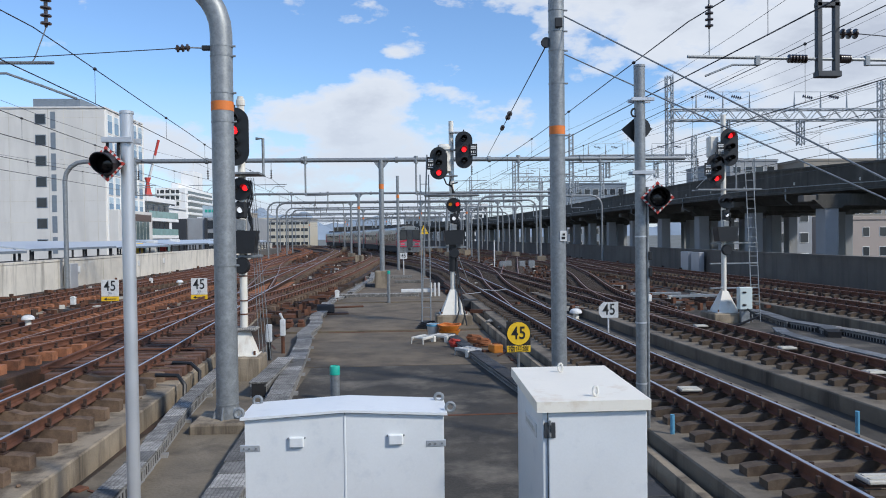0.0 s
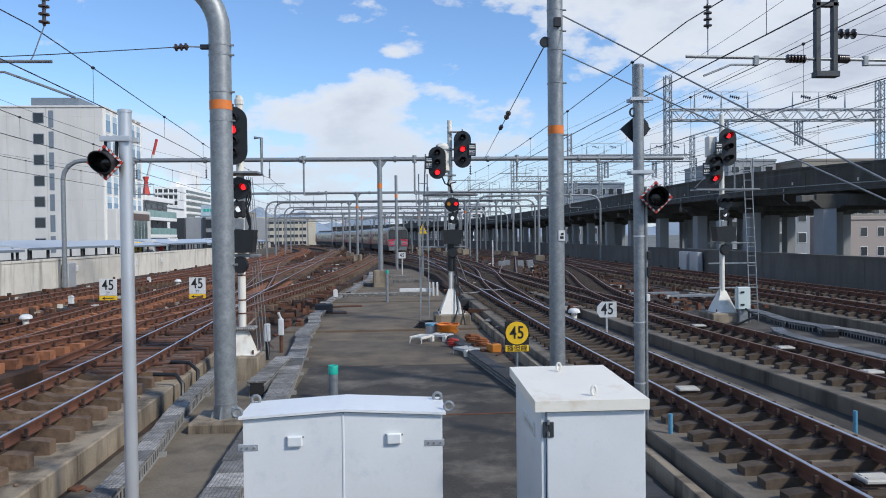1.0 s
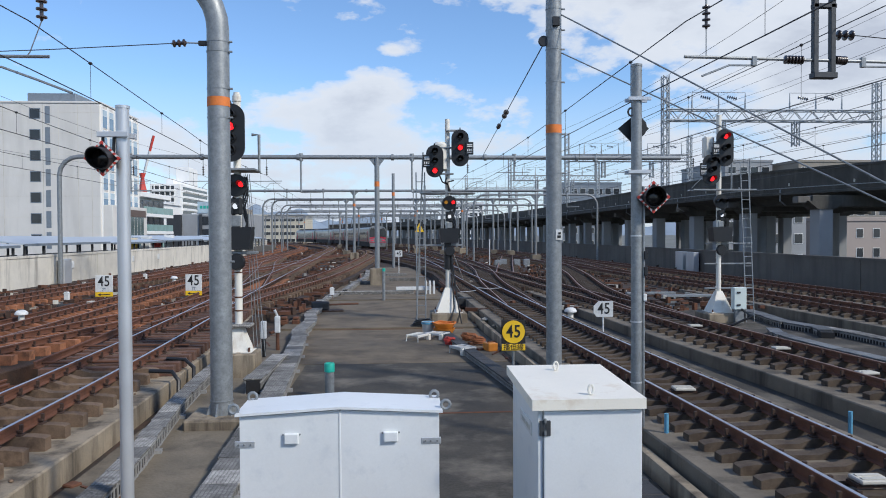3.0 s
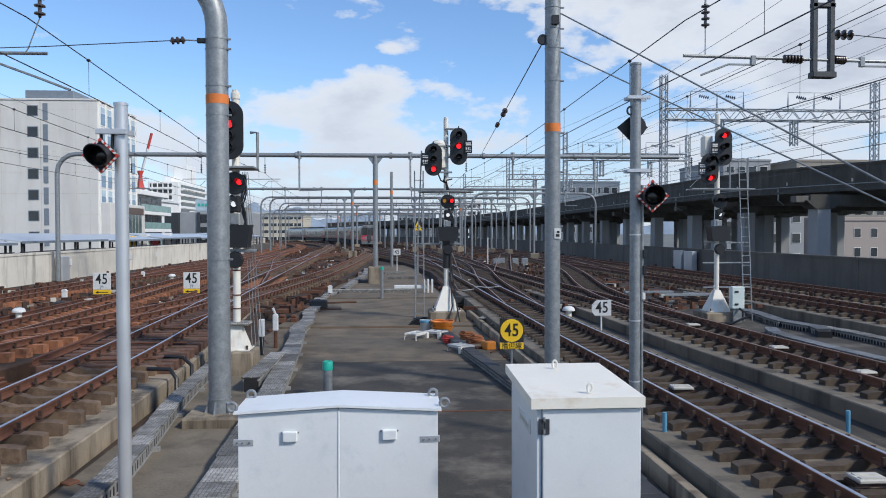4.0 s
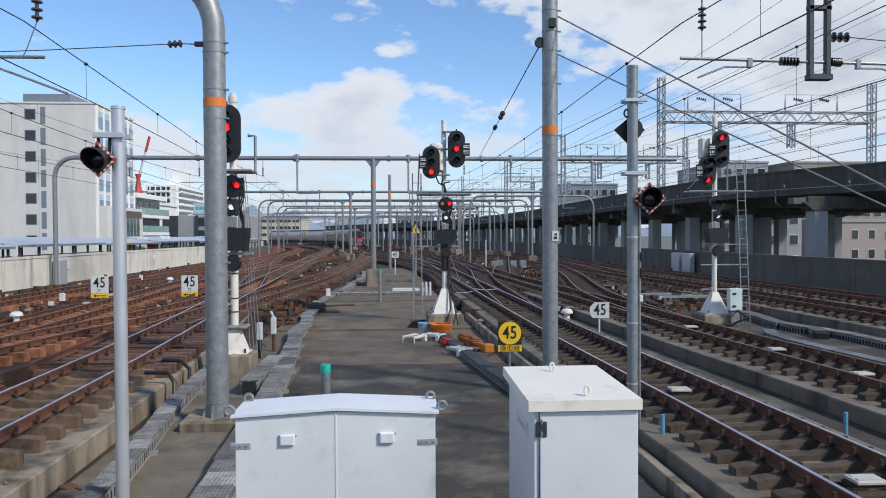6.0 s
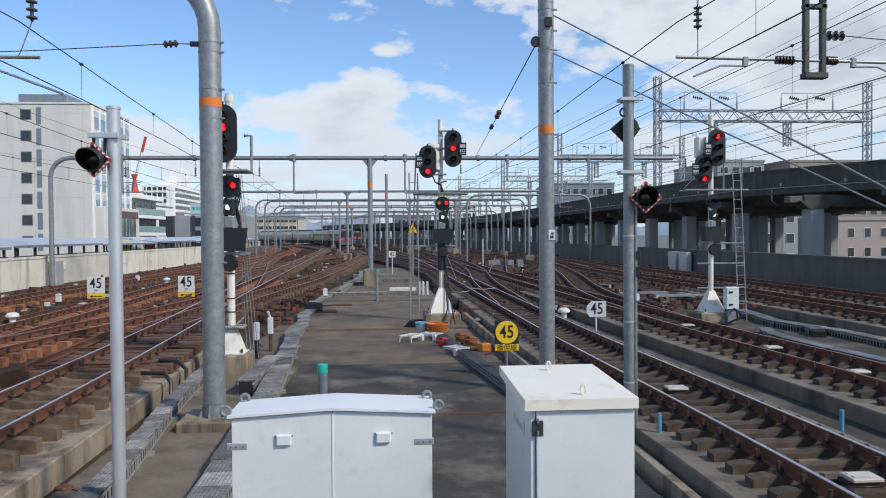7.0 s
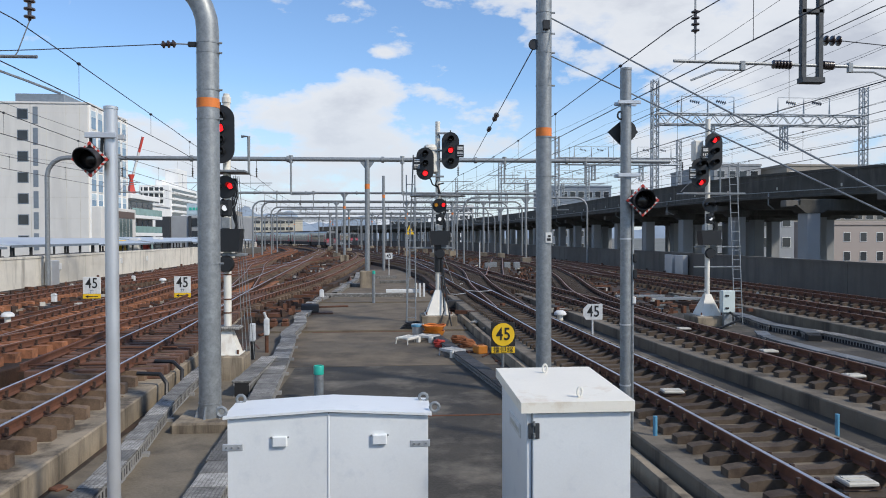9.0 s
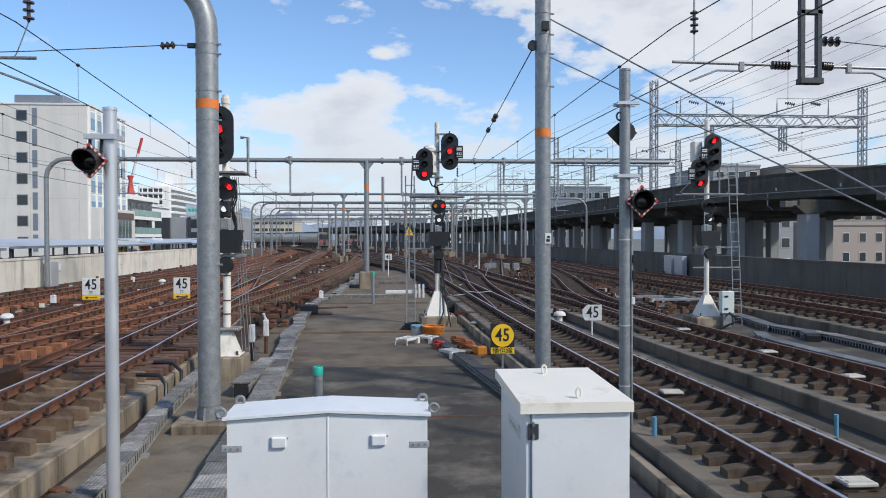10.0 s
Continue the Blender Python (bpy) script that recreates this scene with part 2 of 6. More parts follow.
M["tub_orange"] = material("orange_plastic", (0.62, 0.22, 0.03), 0.5, vary=0.12, scale=8, bump=0.02)
M["rust_rope"] = material("faded_orange_rope", (0.30, 0.11, 0.045), 0.85, vary=0.35, grain=90)
M["pale"] = material("pale_plastic", (0.47, 0.47, 0.455), 0.5, vary=0.1)
M["rust"] = material("rusty_iron", (0.115, 0.05, 0.028), 0.85, 0.1, vary=0.4, scale=6)
M["red_paint"] = material("red_paint", (0.5, 0.05, 0.035), 0.5, vary=0.1)


class Shape:
    """Collects vertices and faces of one mesh."""

    def __init__(self):
        self.v, self.f = [], []

    def add(self, vs, fs, m=None):
        n = len(self.v)
        self.v += [tuple(m @ Vector(p)) for p in vs] if m else [tuple(p) for p in vs]
        self.f += [tuple(i + n for i in f) for f in fs]
        return self

    def box(self, a, b, bevel=0.0, m=None):
        (x0, y0, z0), (x1, y1, z1) = [min(p, q) for p, q in zip(a, b)], [max(p, q) for p, q in zip(a, b)]
        if bevel <= 0:
            vs = [(x, y, z) for x in (x0, x1) for y in (y0, y1) for z in (z0, z1)]
            return self.add(vs, ((0, 1, 3, 2), (4, 6, 7, 5), (0, 4, 5, 1), (2, 3, 7, 6), (0, 2, 6, 4), (1, 5, 7, 3)), m)
        bv = min(bevel, (x1 - x0) * 0.45, (y1 - y0) * 0.45, (z1 - z0) * 0.45)
        vs, idx = [], {}
        for i in (0, 1):
            for j in (0, 1):
                for k in (0, 1):
                    p = ((x0, x1)[i], (y0, y1)[j], (z0, z1)[k])
                    s = (1 - 2 * i, 1 - 2 * j, 1 - 2 * k)
                    for ax in range(3):
                        q = [p[t] + (0 if t == ax else s[t] * bv) for t in range(3)]
                        idx[i, j, k, ax] = len(vs)
                        vs.append(q)
        fs = []
        for ax in range(3):
            o = [t for t in range(3) if t != ax]
            for side in (0, 1):
                loop = []
                for u, w in ((0, 0), (1, 0), (1, 1), (0, 1)):
                    c = [0, 0, 0]
                    c[ax], c[o[0]], c[o[1]] = side, u, w
                    loop.append(idx[(*c, ax)])
                fs.append(tuple(loop))
            for u in (0, 1):
                for w in (0, 1):
                    c0, c1 = [0, 0, 0], [0, 0, 0]
                    c0[ax], c1[ax] = 0, 1
                    for c in (c0, c1):
                        c[o[0]], c[o[1]] = u, w
                    fs.append((idx[(*c0, o[0])], idx[(*c1, o[0])], idx[(*c1, o[1])], idx[(*c0, o[1])]))
        for i in (0, 1):
            for j in (0, 1):
                for k in (0, 1):
                    fs.append(tuple(idx[i, j, k, ax] for ax in range(3)))
        return self.add(vs, fs, m)

    def tube(self, points, r, seg=12, cap=True, r_end=None):
        """A round bar along a line of points."""
        pts = [Vector(p) for p in points]
        n0, rings = len(self.v), []
        ref = None
        for i, p in enumerate(pts):
            d = (pts[min(i + 1, len(pts) - 1)] - pts[max(i - 1, 0)]).normalized()
            if ref is None:
                ref = Vector((0, 0, 1)) if abs(d.z) < 0.9 else Vector((1, 0, 0))
            a = (ref - d * ref.dot(d)).normalized()
            ref = a
            b = d.cross(a)
            rr = r if r_end is None else r + (r_end - r) * i / max(1, len(pts) - 1)
            ring = []
            for k in range(seg):
                t = 2 * math.pi * k / seg
                ring.append(len(self.v))
                self.v.append(tuple(p + (a * math.cos(t) + b * math.sin(t)) * rr))
            rings.append(ring)
        for A, B in zip(rings, rings[1:]):
            for k in range(seg):
                self.f.append((A[k], A[(k + 1) % seg], B[(k + 1) % seg], B[k]))
        if cap:
            self.f.append(tuple(reversed(rings[0])))
            self.f.append(tuple(rings[-1]))
        return self

    def lathe(self, profile, base, axis=(0, 0, 1), seg=16):
        """A turned form: (along, radius) pairs along an axis from base."""
        q = Vector(axis).to_track_quat("Z", "Y").to_matrix().to_4x4()
        m = Matrix.Translation(base) @ q
        rings = []
        for h, r in profile:
            ring = []
            for k in range(seg):
                t = 2 * math.pi * k / seg
                ring.append(len(self.v))
                self.v.append(tuple(m @ Vector((r * math.cos(t), r * math.sin(t), h))))
            rings.append(ring)
        for A, B in zip(rings, rings[1:]):
            for k in range(seg):
                self.f.append((A[k], A[(k + 1) % seg], B[(k + 1) % seg], B[k]))
        self.f.append(tuple(reversed(rings[0])))
        self.f.append(tuple(rings[-1]))
        return self

    def prism(self, outline, a, b, m=None):
        """A flat outline (u, v) drawn out along w from a to b; u, v, w are x, z, y."""
        n = len(outline)
        vs = [(u, a, v) for u, v in outline] + [(u, b, v) for u, v in outline]
        fs = [tuple(range(n)), tuple(range(2 * n - 1, n - 1, -1))]
        fs += [(i, n + i, n + (i + 1) % n, (i + 1) % n) for i in range(n)]
        return self.add(vs, fs, m)

    def sweep(self, outline, line, closed=True):
        """An outline (side, up) carried along a line of (x, y, z) points on level ground."""
        rings = []
        pts = [Vector(p) for p in line]
        for i, p in enumerate(pts):
            d = pts[min(i + 1, len(pts) - 1)] - pts[max(i - 1, 0)]
            d.z = 0
            d.normalize()
            s = Vector((d.y, -d.x, 0))
            ring = []
            for u, v in outline:
                ring.append(len(self.v))
                self.v.append(tuple(p + s * u + Vector((0, 0, v))))
            rings.append(ring)
        n = len(outline)
        for A, B in zip(rings, rings[1:]):
            for k in range(n if closed else n - 1):
                self.f.append((A[k], A[(k + 1) % n], B[(k + 1) % n], B[k]))
        if closed:
            self.f.append(tuple(rings[0]))
            self.f.append(tuple(reversed(rings[-1])))
        return self

    def mesh(self, name, mat, smooth=True):
        me = bpy.data.meshes.new(name)
        me.from_pydata(self.v, [], self.f)
        me.materials.append(mat)
        bm = bmesh.new()
        bm.from_mesh(me)
        if len(bm.faces) < 60000:
            bmesh.ops.recalc_face_normals(bm, faces=bm.faces)
        bm.to_mesh(me)
        bm.free()
        if smooth:
            me.shade_smooth()
            me.set_sharp_from_angle(angle=radians(35))
        return me


def part(name, shape, mat, parent=None, label="", at=None):
    """Links a shape (or a ready mesh) as one mesh object under a thing or a part."""
    ob = new(name, shape if isinstance(shape, bpy.types.Mesh) else shape.mesh(name, mat))
    if parent:
        ob.parent = parent
    if at is not None:
        ob.matrix_basis = at
    return tagged(ob, label)


def thing(name, label, category, at=None, group="", kind=""):
    ob = new(name)
    ob.empty_display_size = 0.2
    if at is not None:
        ob.matrix_basis = at
    return tagged(ob, label, category, group, kind)


def spline(points, step=1.0):
    """Points (x, y) joined by a smooth line, at even steps of y."""
    p = [Vector((*q, 0)) for q in points]
    p = [p[0] * 2 - p[1]] + p + [p[-1] * 2 - p[-2]]
    out = []
    for a, b, c, d in zip(p, p[1:], p[2:], p[3:]):
        n = max(2, int((c - b).length / step))
        for i in range(n):
            t = i / n
            out.append(0.5 * ((2 * b) + (c - a) * t + (2 * a - 5 * b + 4 * c - d) * t * t + (3 * b - a - 3 * c + d) * t ** 3))
    out.append(p[-2])
    return out


def along(line, s):
    """Place and direction at s metres along a line."""
    for a, b in zip(line, line[1:]):
        l = (b - a).length
        if s <= l or b is line[-1]:
            return a + (b - a) * (s / l), (b - a).normalized()
        s -= l


RAIL = 0.70      # rail top
BED = 0.35       # top of the concrete track beds
FAR = -7.5       # street level below the viaducts
# ---- ground, beds, walls ----
def ground():
    g = Shape()
    g.add([(-3000, -400, FAR), (3000, -400, FAR), (3000, 4500, FAR), (-3000, 4500, FAR)], [(0, 1, 2, 3)])
    M["street"] = material("far_street_ground", (0.16, 0.165, 0.155), 0.9, vary=0.3, scale=0.05, grain=2, stain=(0.07, 0.09, 0.05), stain_amount=0.6, stain_scale=0.02)
    tagged(part("ground", g, M["street"]), "grey town ground far below the tracks", "ground", kind="structure")
    y0, y1 = -25.0, 120.0
    deck = Shape().box((-21.5, y0, -1.2), (22.8, y1, 0.0))
    deck.add([(-21.5, 120, 0), (22.8, 120, 0), (22.8, 170, 0), (-24, 150, 0), (-24, 150, -1.2), (22.8, 170, -1.2)], [(0, 1, 2, 3)])
    # past here the deck swings to the left with the tracks
    deck.sweep([(-24, 0), (24, 0), (24, -1.2), (-24, -1.2)], [(p.x, p.y, -0.012) for p in spline([(-1, 118), (-3, 140), (-14, 175), (-45, 230), (-110, 300)], 8)])
    tagged(part("track_deck", deck, M["yard"]), "rust-stained concrete deck under the tracks", "track deck", kind="structure")


def yard_fill():
    """Level made ground between the tracks where they run together."""
    for x0, x1, z in ((5.2, 8.0, .15), (9.4, 15.0, .09)):
        tagged(part("yard_near", Shape().box((x0, -12, -.02), (x1, 32.98, z), .01), M["slab"]), "dark made ground between two raised track beds", "ground", kind="structure")
    for name, left, right, y0 in (("yard_west", lambda y: -20.0, lambda y: min(-3.3 + max(0, y - 70) * .03, -1.0) if y < 95 else -1.0 - (y - 95) * .3, 33.0),
                                  ("yard_east", lambda y: 2.7 - max(0, y - 62) * .06 if y < 95 else .7 - (y - 95) * .3, lambda y: 21.3 - max(0, y - 80) * .05, 33.0)):
        s = Shape()
        ys = [y0 + i * 4 for i in range(22)]
        vs, fs = [], []
        for y in ys:
            for x in (left(y), right(y)):
                vs += [(x, y, -.02), (x, y, BED - .035)]
        for i in range(len(ys) - 1):
            a, b = 4 * i, 4 * i + 4
            fs += [(a + 1, a + 3, b + 3, b + 1), (a, a + 1, b + 1, b), (a + 2, b + 2, b + 3, a + 3)]
        fs += [(0, 2, 3, 1)]
        s.add(vs, fs)
        tagged(part(name, s, M["yard"]), "dark rusty made ground between the tracks", "ground", kind="structure")


TRACKS = {}


def rail_shape(line, side, dz=0.0):
    """Flat-bottom rail, swept beside the centre line."""
    prof = [(-0.0625, -0.153), (0.0625, -0.153), (0.0625, -0.14), (0.012, -0.118), (0.010, -0.045), (0.032, -0.034), (0.032, -0.004),
            (0.026, 0.0), (-0.026, 0.0), (-0.032, -0.004), (-0.032, -0.034), (-0.010, -0.045), (-0.012, -0.118), (-0.0625, -0.14)]
    return Shape().sweep([(u + side, v) for u, v in prof], [(p.x, p.y, RAIL + dz) for p in line])


def sleeper_mesh(mat):
    """Concrete sleeper, dished between the rails."""
    o = [(-1.0, 0), (1.0, 0), (1.0, 0.165), (0.96, 0.18), (0.80, 0.197), (0.42, 0.195), (0.24, 0.14), (-0.24, 0.14), (-0.42, 0.195), (-0.80, 0.197), (-0.96, 0.18), (-1.0, 0.165)]
    s = Shape().prism(o, -0.09, 0.09)
    return s.mesh("sleeper", mat)


def clip_shape(s, x, m):
    s.box((x - 0.13, -0.07, 0.192), (x + 0.13, 0.07, 0.215), 0.006, m)
    for k in (-1, 1):
        s.box((x + k * 0.085 - 0.03, -0.03, 0.225), (x + k * 0.085 + 0.03, 0.03, 0.27), 0.01, m)
        s.box((x + k * 0.1 - 0.02, -0.02, 0.265), (x + k * 0.1 + 0.02, 0.02, 0.335), 0, m)


def track(name, points, spacing, mat, shine, bed=True, near=60.0, label="", dz=0.0, sleepers=True, bed_mat="bed", sunk=0.0):
    line = spline(points, 1.5)
    root = thing(name, label, "railway track", kind="structure")
    z = BED + 2 * dz
    if bed:
        cut = 0 if bed_mat == "yard" else sum(1 for p in line if p.y < 33)
        for stretch, mat_name in ((line[:cut + 1], bed_mat), (line[max(cut, 0):], "yard")):
            if len(stretch) > 1 and cut + 1 > (1 if mat_name == bed_mat and cut else 0):
                b = Shape().sweep([(-1.35, -0.36), (1.35, -0.36), (1.35, -0.02), (1.33, 0), (-1.33, 0), (-1.35, -0.02)], [(p.x, p.y, BED + 2 * dz + (sunk if mat_name != "yard" else 0)) for p in stretch])
                part("track_bed", b, M[mat_name], root, "stained concrete track bed" if mat_name != "yard" else "")
    for side in (-0.566, 0.566):
        r = part("rail", rail_shape(line, side, dz), M["rail"], root)
        top = Shape().sweep([(side - 0.024, 0.0005), (side + 0.024, 0.0005), (side + 0.022, 0.003), (side - 0.022, 0.003)], [(p.x, p.y, RAIL + dz) for p in line])
        part("running_surface", top, M[shine], r, "polished running surface" if shine == "shine" else "")
    total = sum((b - a).length for a, b in zip(line, line[1:]))
    me, clips, rest, n, s = sleeper_mesh(M[mat]), Shape(), Shape(), 0, 0.2
    outline = [(-1.0, 0), (1.0, 0), (1.0, 0.205), (-1.0, 0.205)]
    lens, acc = [0.0], 0.0
    for a, b in zip(line, line[1:]):
        acc += (b - a).length
        lens.append(acc)
    i = 0
    while sleepers and s < total - 0.2:
        while lens[i + 1] < s:
            i += 1
        p = line[i] + (line[i + 1] - line[i]) * ((s - lens[i]) / (lens[i + 1] - lens[i]))
        d = (line[i + 1] - line[i]).normalized()
        m = Matrix.Translation((p.x, p.y, z)) @ Matrix.Rotation(math.atan2(-d.x, d.y), 4, "Z")
        if p.y < near and n < 280:
            part("sleeper", me, None, root, at=m)
            n += 1
        else:
            rest.prism(outline, -0.11, 0.11, m)
        if p.y < 45:
            for x in (-0.566, 0.566):
                clip_shape(clips, x, m)
        s += spacing
    if rest.v:
        tagged(part("far_sleepers", rest, M[mat], root), kind="stuff")
    if clips.v:
        tagged(part("rail_fastenings", clips, M["clip"], root, "dark iron rail fastenings"), kind="stuff")
    TRACKS[name] = line
    return root


def tracks():
    track("track_l1", [(-5.5, -12), (-5.5, 0), (-5.6, 12), (-6.05, 22), (-6.8, 34), (-9.2, 85), (-13, 146), (-26, 200), (-60, 260)], 0.6, "sleeper", "shine",
          label="inner track with polished rails on concrete sleepers")
    track("track_l2", [(-9.9, -12), (-9.9, 5), (-10.2, 20), (-11.2, 40), (-14, 90), (-19, 150), (-33, 205), (-68, 265)], 0.6, "sleeper_rust", "dull",
          label="rusty track on orange-stained sleepers")
    track("track_l3", [(-14.9, -12), (-15, 5), (-15.2, 25), (-15.6, 50), (-17.5, 95), (-23, 150), (-38, 210), (-74, 270)], 0.6, "sleeper_rust", "dull",
          label="outer rusty track beside the parapet")
    track("track_branch", [(-6.3, 21), (-5.7, 30), (-4.3, 45), (-3.5, 65), (-3.1, 90), (-4.6, 118), (-9, 140), (-16, 165)], 0.6, "sleeper", "dull", dz=-0.004, near=50, bed_mat="yard",
          label="curving branch track with brown rails")
    track("track_r1", [(5.0, -12), (4.9, 3), (4.8, 9), (4.5, 17), (4.3, 27), (4.0, 45), (3.75, 60), (3.0, 78), (1.24, 96), (-1.02, 110), (-2.75, 121), (-5.8, 140), (-9.6, 162), (-15.3, 188), (-22.6, 208), (-35.9, 240), (-53, 275), (-75, 312)], 0.45, "sleeper_dark", "shine", bed_mat="bed_dark", sunk=0.075,
          label="track with polished rails the train leaves on")
    track("track_r2", [(9.0, -12), (8.9, 3), (8.6, 12), (8.2, 18), (7.9, 26), (7.0, 45), (6.3, 70), (5.0, 110), (0.5, 140), (-7, 170), (-17, 200), (-38, 245)], 0.54, "sleeper_dark", "dull", bed_mat="bed_dark", sunk=0.075,
          label="brown track on a raised concrete bed")
    track("track_r3", [(15.5, -12), (15.3, 15), (14.8, 40), (13, 80), (9, 130), (0, 170), (-22, 220)], 0.6, "sleeper_dark", "dull", bed_mat="bed_dark", sunk=0.075,
          label="brown track towards the dark wall")
    track("track_r4", [(19.0, -12), (18.9, 15), (18.3, 45), (16.6, 90), (12, 140), (3, 180), (-18, 230)], 0.6, "sleeper_dark", "dull", bed_mat="bed_dark", sunk=0.075,
          label="brown track beside the dark wall")
    # turnouts and crossovers
    for name, pts, dz, shine in (("crossover_a", [(-9.9, 11), (-9.1, 18), (-7.4, 27), (-6.9, 34), (-7.3, 44)], -0.005, "dull"),
                                 ("crossover_b", [(-11.3, 42), (-9.6, 56), (-8.6, 72), (-9.0, 84)], -0.006, "shine"),
                                 ("crossover_c", [(-15.4, 36), (-13.4, 52), (-12.6, 66), (-13.2, 80)], -0.005, "dull"),
                                 ("crossover_d", [(4.4, 25), (5.0, 38), (6.1, 52), (6.5, 66)], -0.006, "dull"),
                                 ("crossover_e", [(8.1, 20), (8.8, 31), (11.4, 46), (13.5, 62), (13.3, 72)], -0.005, "dull"),
                                 ("crossover_f", [(3.9, 52), (2.4, 68), (-0.6, 84), (-3.0, 98)], -0.007, "dull"),
                                 ("crossover_g", [(-7.0, 36), (-9.2, 52), (-11.6, 68), (-13.6, 86)], -0.008, "dull"),
                                 ("crossover_h", [(-15.6, 56), (-14.0, 76), (-14.6, 96)], -0.009, "dull"),
                                 ("crossover_i", [(-9.0, 74), (-7.2, 86), (-5.6, 98)], -0.008, "dull"),
                                 ("crossover_j", [(6.9, 46), (9.4, 62), (12.6, 82)], -0.009, "dull"),
                                 ("crossover_k", [(14.5, 46), (16.0, 62), (16.9, 80)], -0.008, "dull")):
        track(name, pts, 0.6, ("sleeper_rust" if name == "crossover_a" else "sleeper") if pts[0][0] < 0 else "sleeper_dark", shine, bed_mat="yard", dz=dz, near=0, label="turnout rails crossing between two tracks")


def walls():
    def wall(name, line, top, thick, mat, label, out, cap):
        root = thing(name, label, "wall", kind="structure")
        total, s = sum((b - a).length for a, b in zip(line, line[1:])), 0.0
        step = 5.8
        while s < total - step:
            p, _ = along(line, s + .012)
            q, _ = along(line, s + step - .012)
            jog = random.uniform(-.012, .012)
            outline = [(jog, -0.02), (jog, top - 0.12), (-0.04 * out, top - 0.12), (-0.04 * out, top), (thick * out, top), (thick * out, -1.2), (jog, -1.2)]
            part("panel", Shape().sweep(outline, [(p.x, p.y, 0), (q.x, q.y, 0)]), M[mat], root)
            s += step
        return root
    wall("wall_west", spline([(-20.4, -25), (-20.2, 20), (-20.0, 60), (-20.6, 95), (-26, 150), (-42, 205), (-80, 270)], 5), 2.05, 0.3, "wall",
         "pale weathered concrete parapet wall in panels", -1, 0)
    wall("wall_east", spline([(21.8, -25), (21.8, 40), (21.2, 90), (18, 140), (8, 190), (-12, 240)], 5), 1.93, 0.3, "wall_dark", "grey concrete parapet wall in panels, darkened in colour for shade", 1, 0)


def slab():
    """The level concrete strip between the inner tracks, in big panels with joints."""
    root = thing("pavement", "dark weathered concrete service strip between the tracks", "pavement", kind="structure")
    ys = [-6, 8.2, 12.6, 17.6, 23.9, 33.8, 43, 55, 68]
    rises = [.03, .032, .03, .034, .09, .13, .11, .08]
    for a, b, h in zip(ys, ys[1:], rises):
        def wide(y):
            return (-4.1 + max(0, y - 16) * 0.035, 3.25 - max(0, y - 8) * 0.035 if y < 40 else 2.1 - (y - 40) * 0.012)
        (l0, r0), (l1, r1) = wide(a), wide(b)
        s = Shape().add([(l0, a + .012, .0), (r0, a + .012, .0), (r1, b - .012, .0), (l1, b - .012, .0), (l0, a + .012, h), (r0, a + .012, h), (r1, b - .012, h), (l1, b - .012, h)],
                        [(0, 1, 2, 3), (4, 5, 6, 7), (0, 1, 5, 4), (1, 2, 6, 5), (2, 3, 7, 6), (3, 0, 4, 7)])
        # panels farther off take the browner, sunlit-toned concrete
        part("panel", s, M["slab" if a < 17 else "slab_far"], root)
    for a, b in ((-6, 8.18), (8.22, 12.58), (12.62, 17.5)):
        part("panel", Shape().box((-4.08, a, .0), (-2.16, b, .038), .004), M["slab_side"], root, "paler brown concrete beside the trough")
    for y in (12.6, 23.88, 33.78):
        part("joint_strip", Shape().box((-2.4, y - .03, .0), (2.2, y + .03, .045), .004), M["rust"], root, "rusty edge strip in a joint")


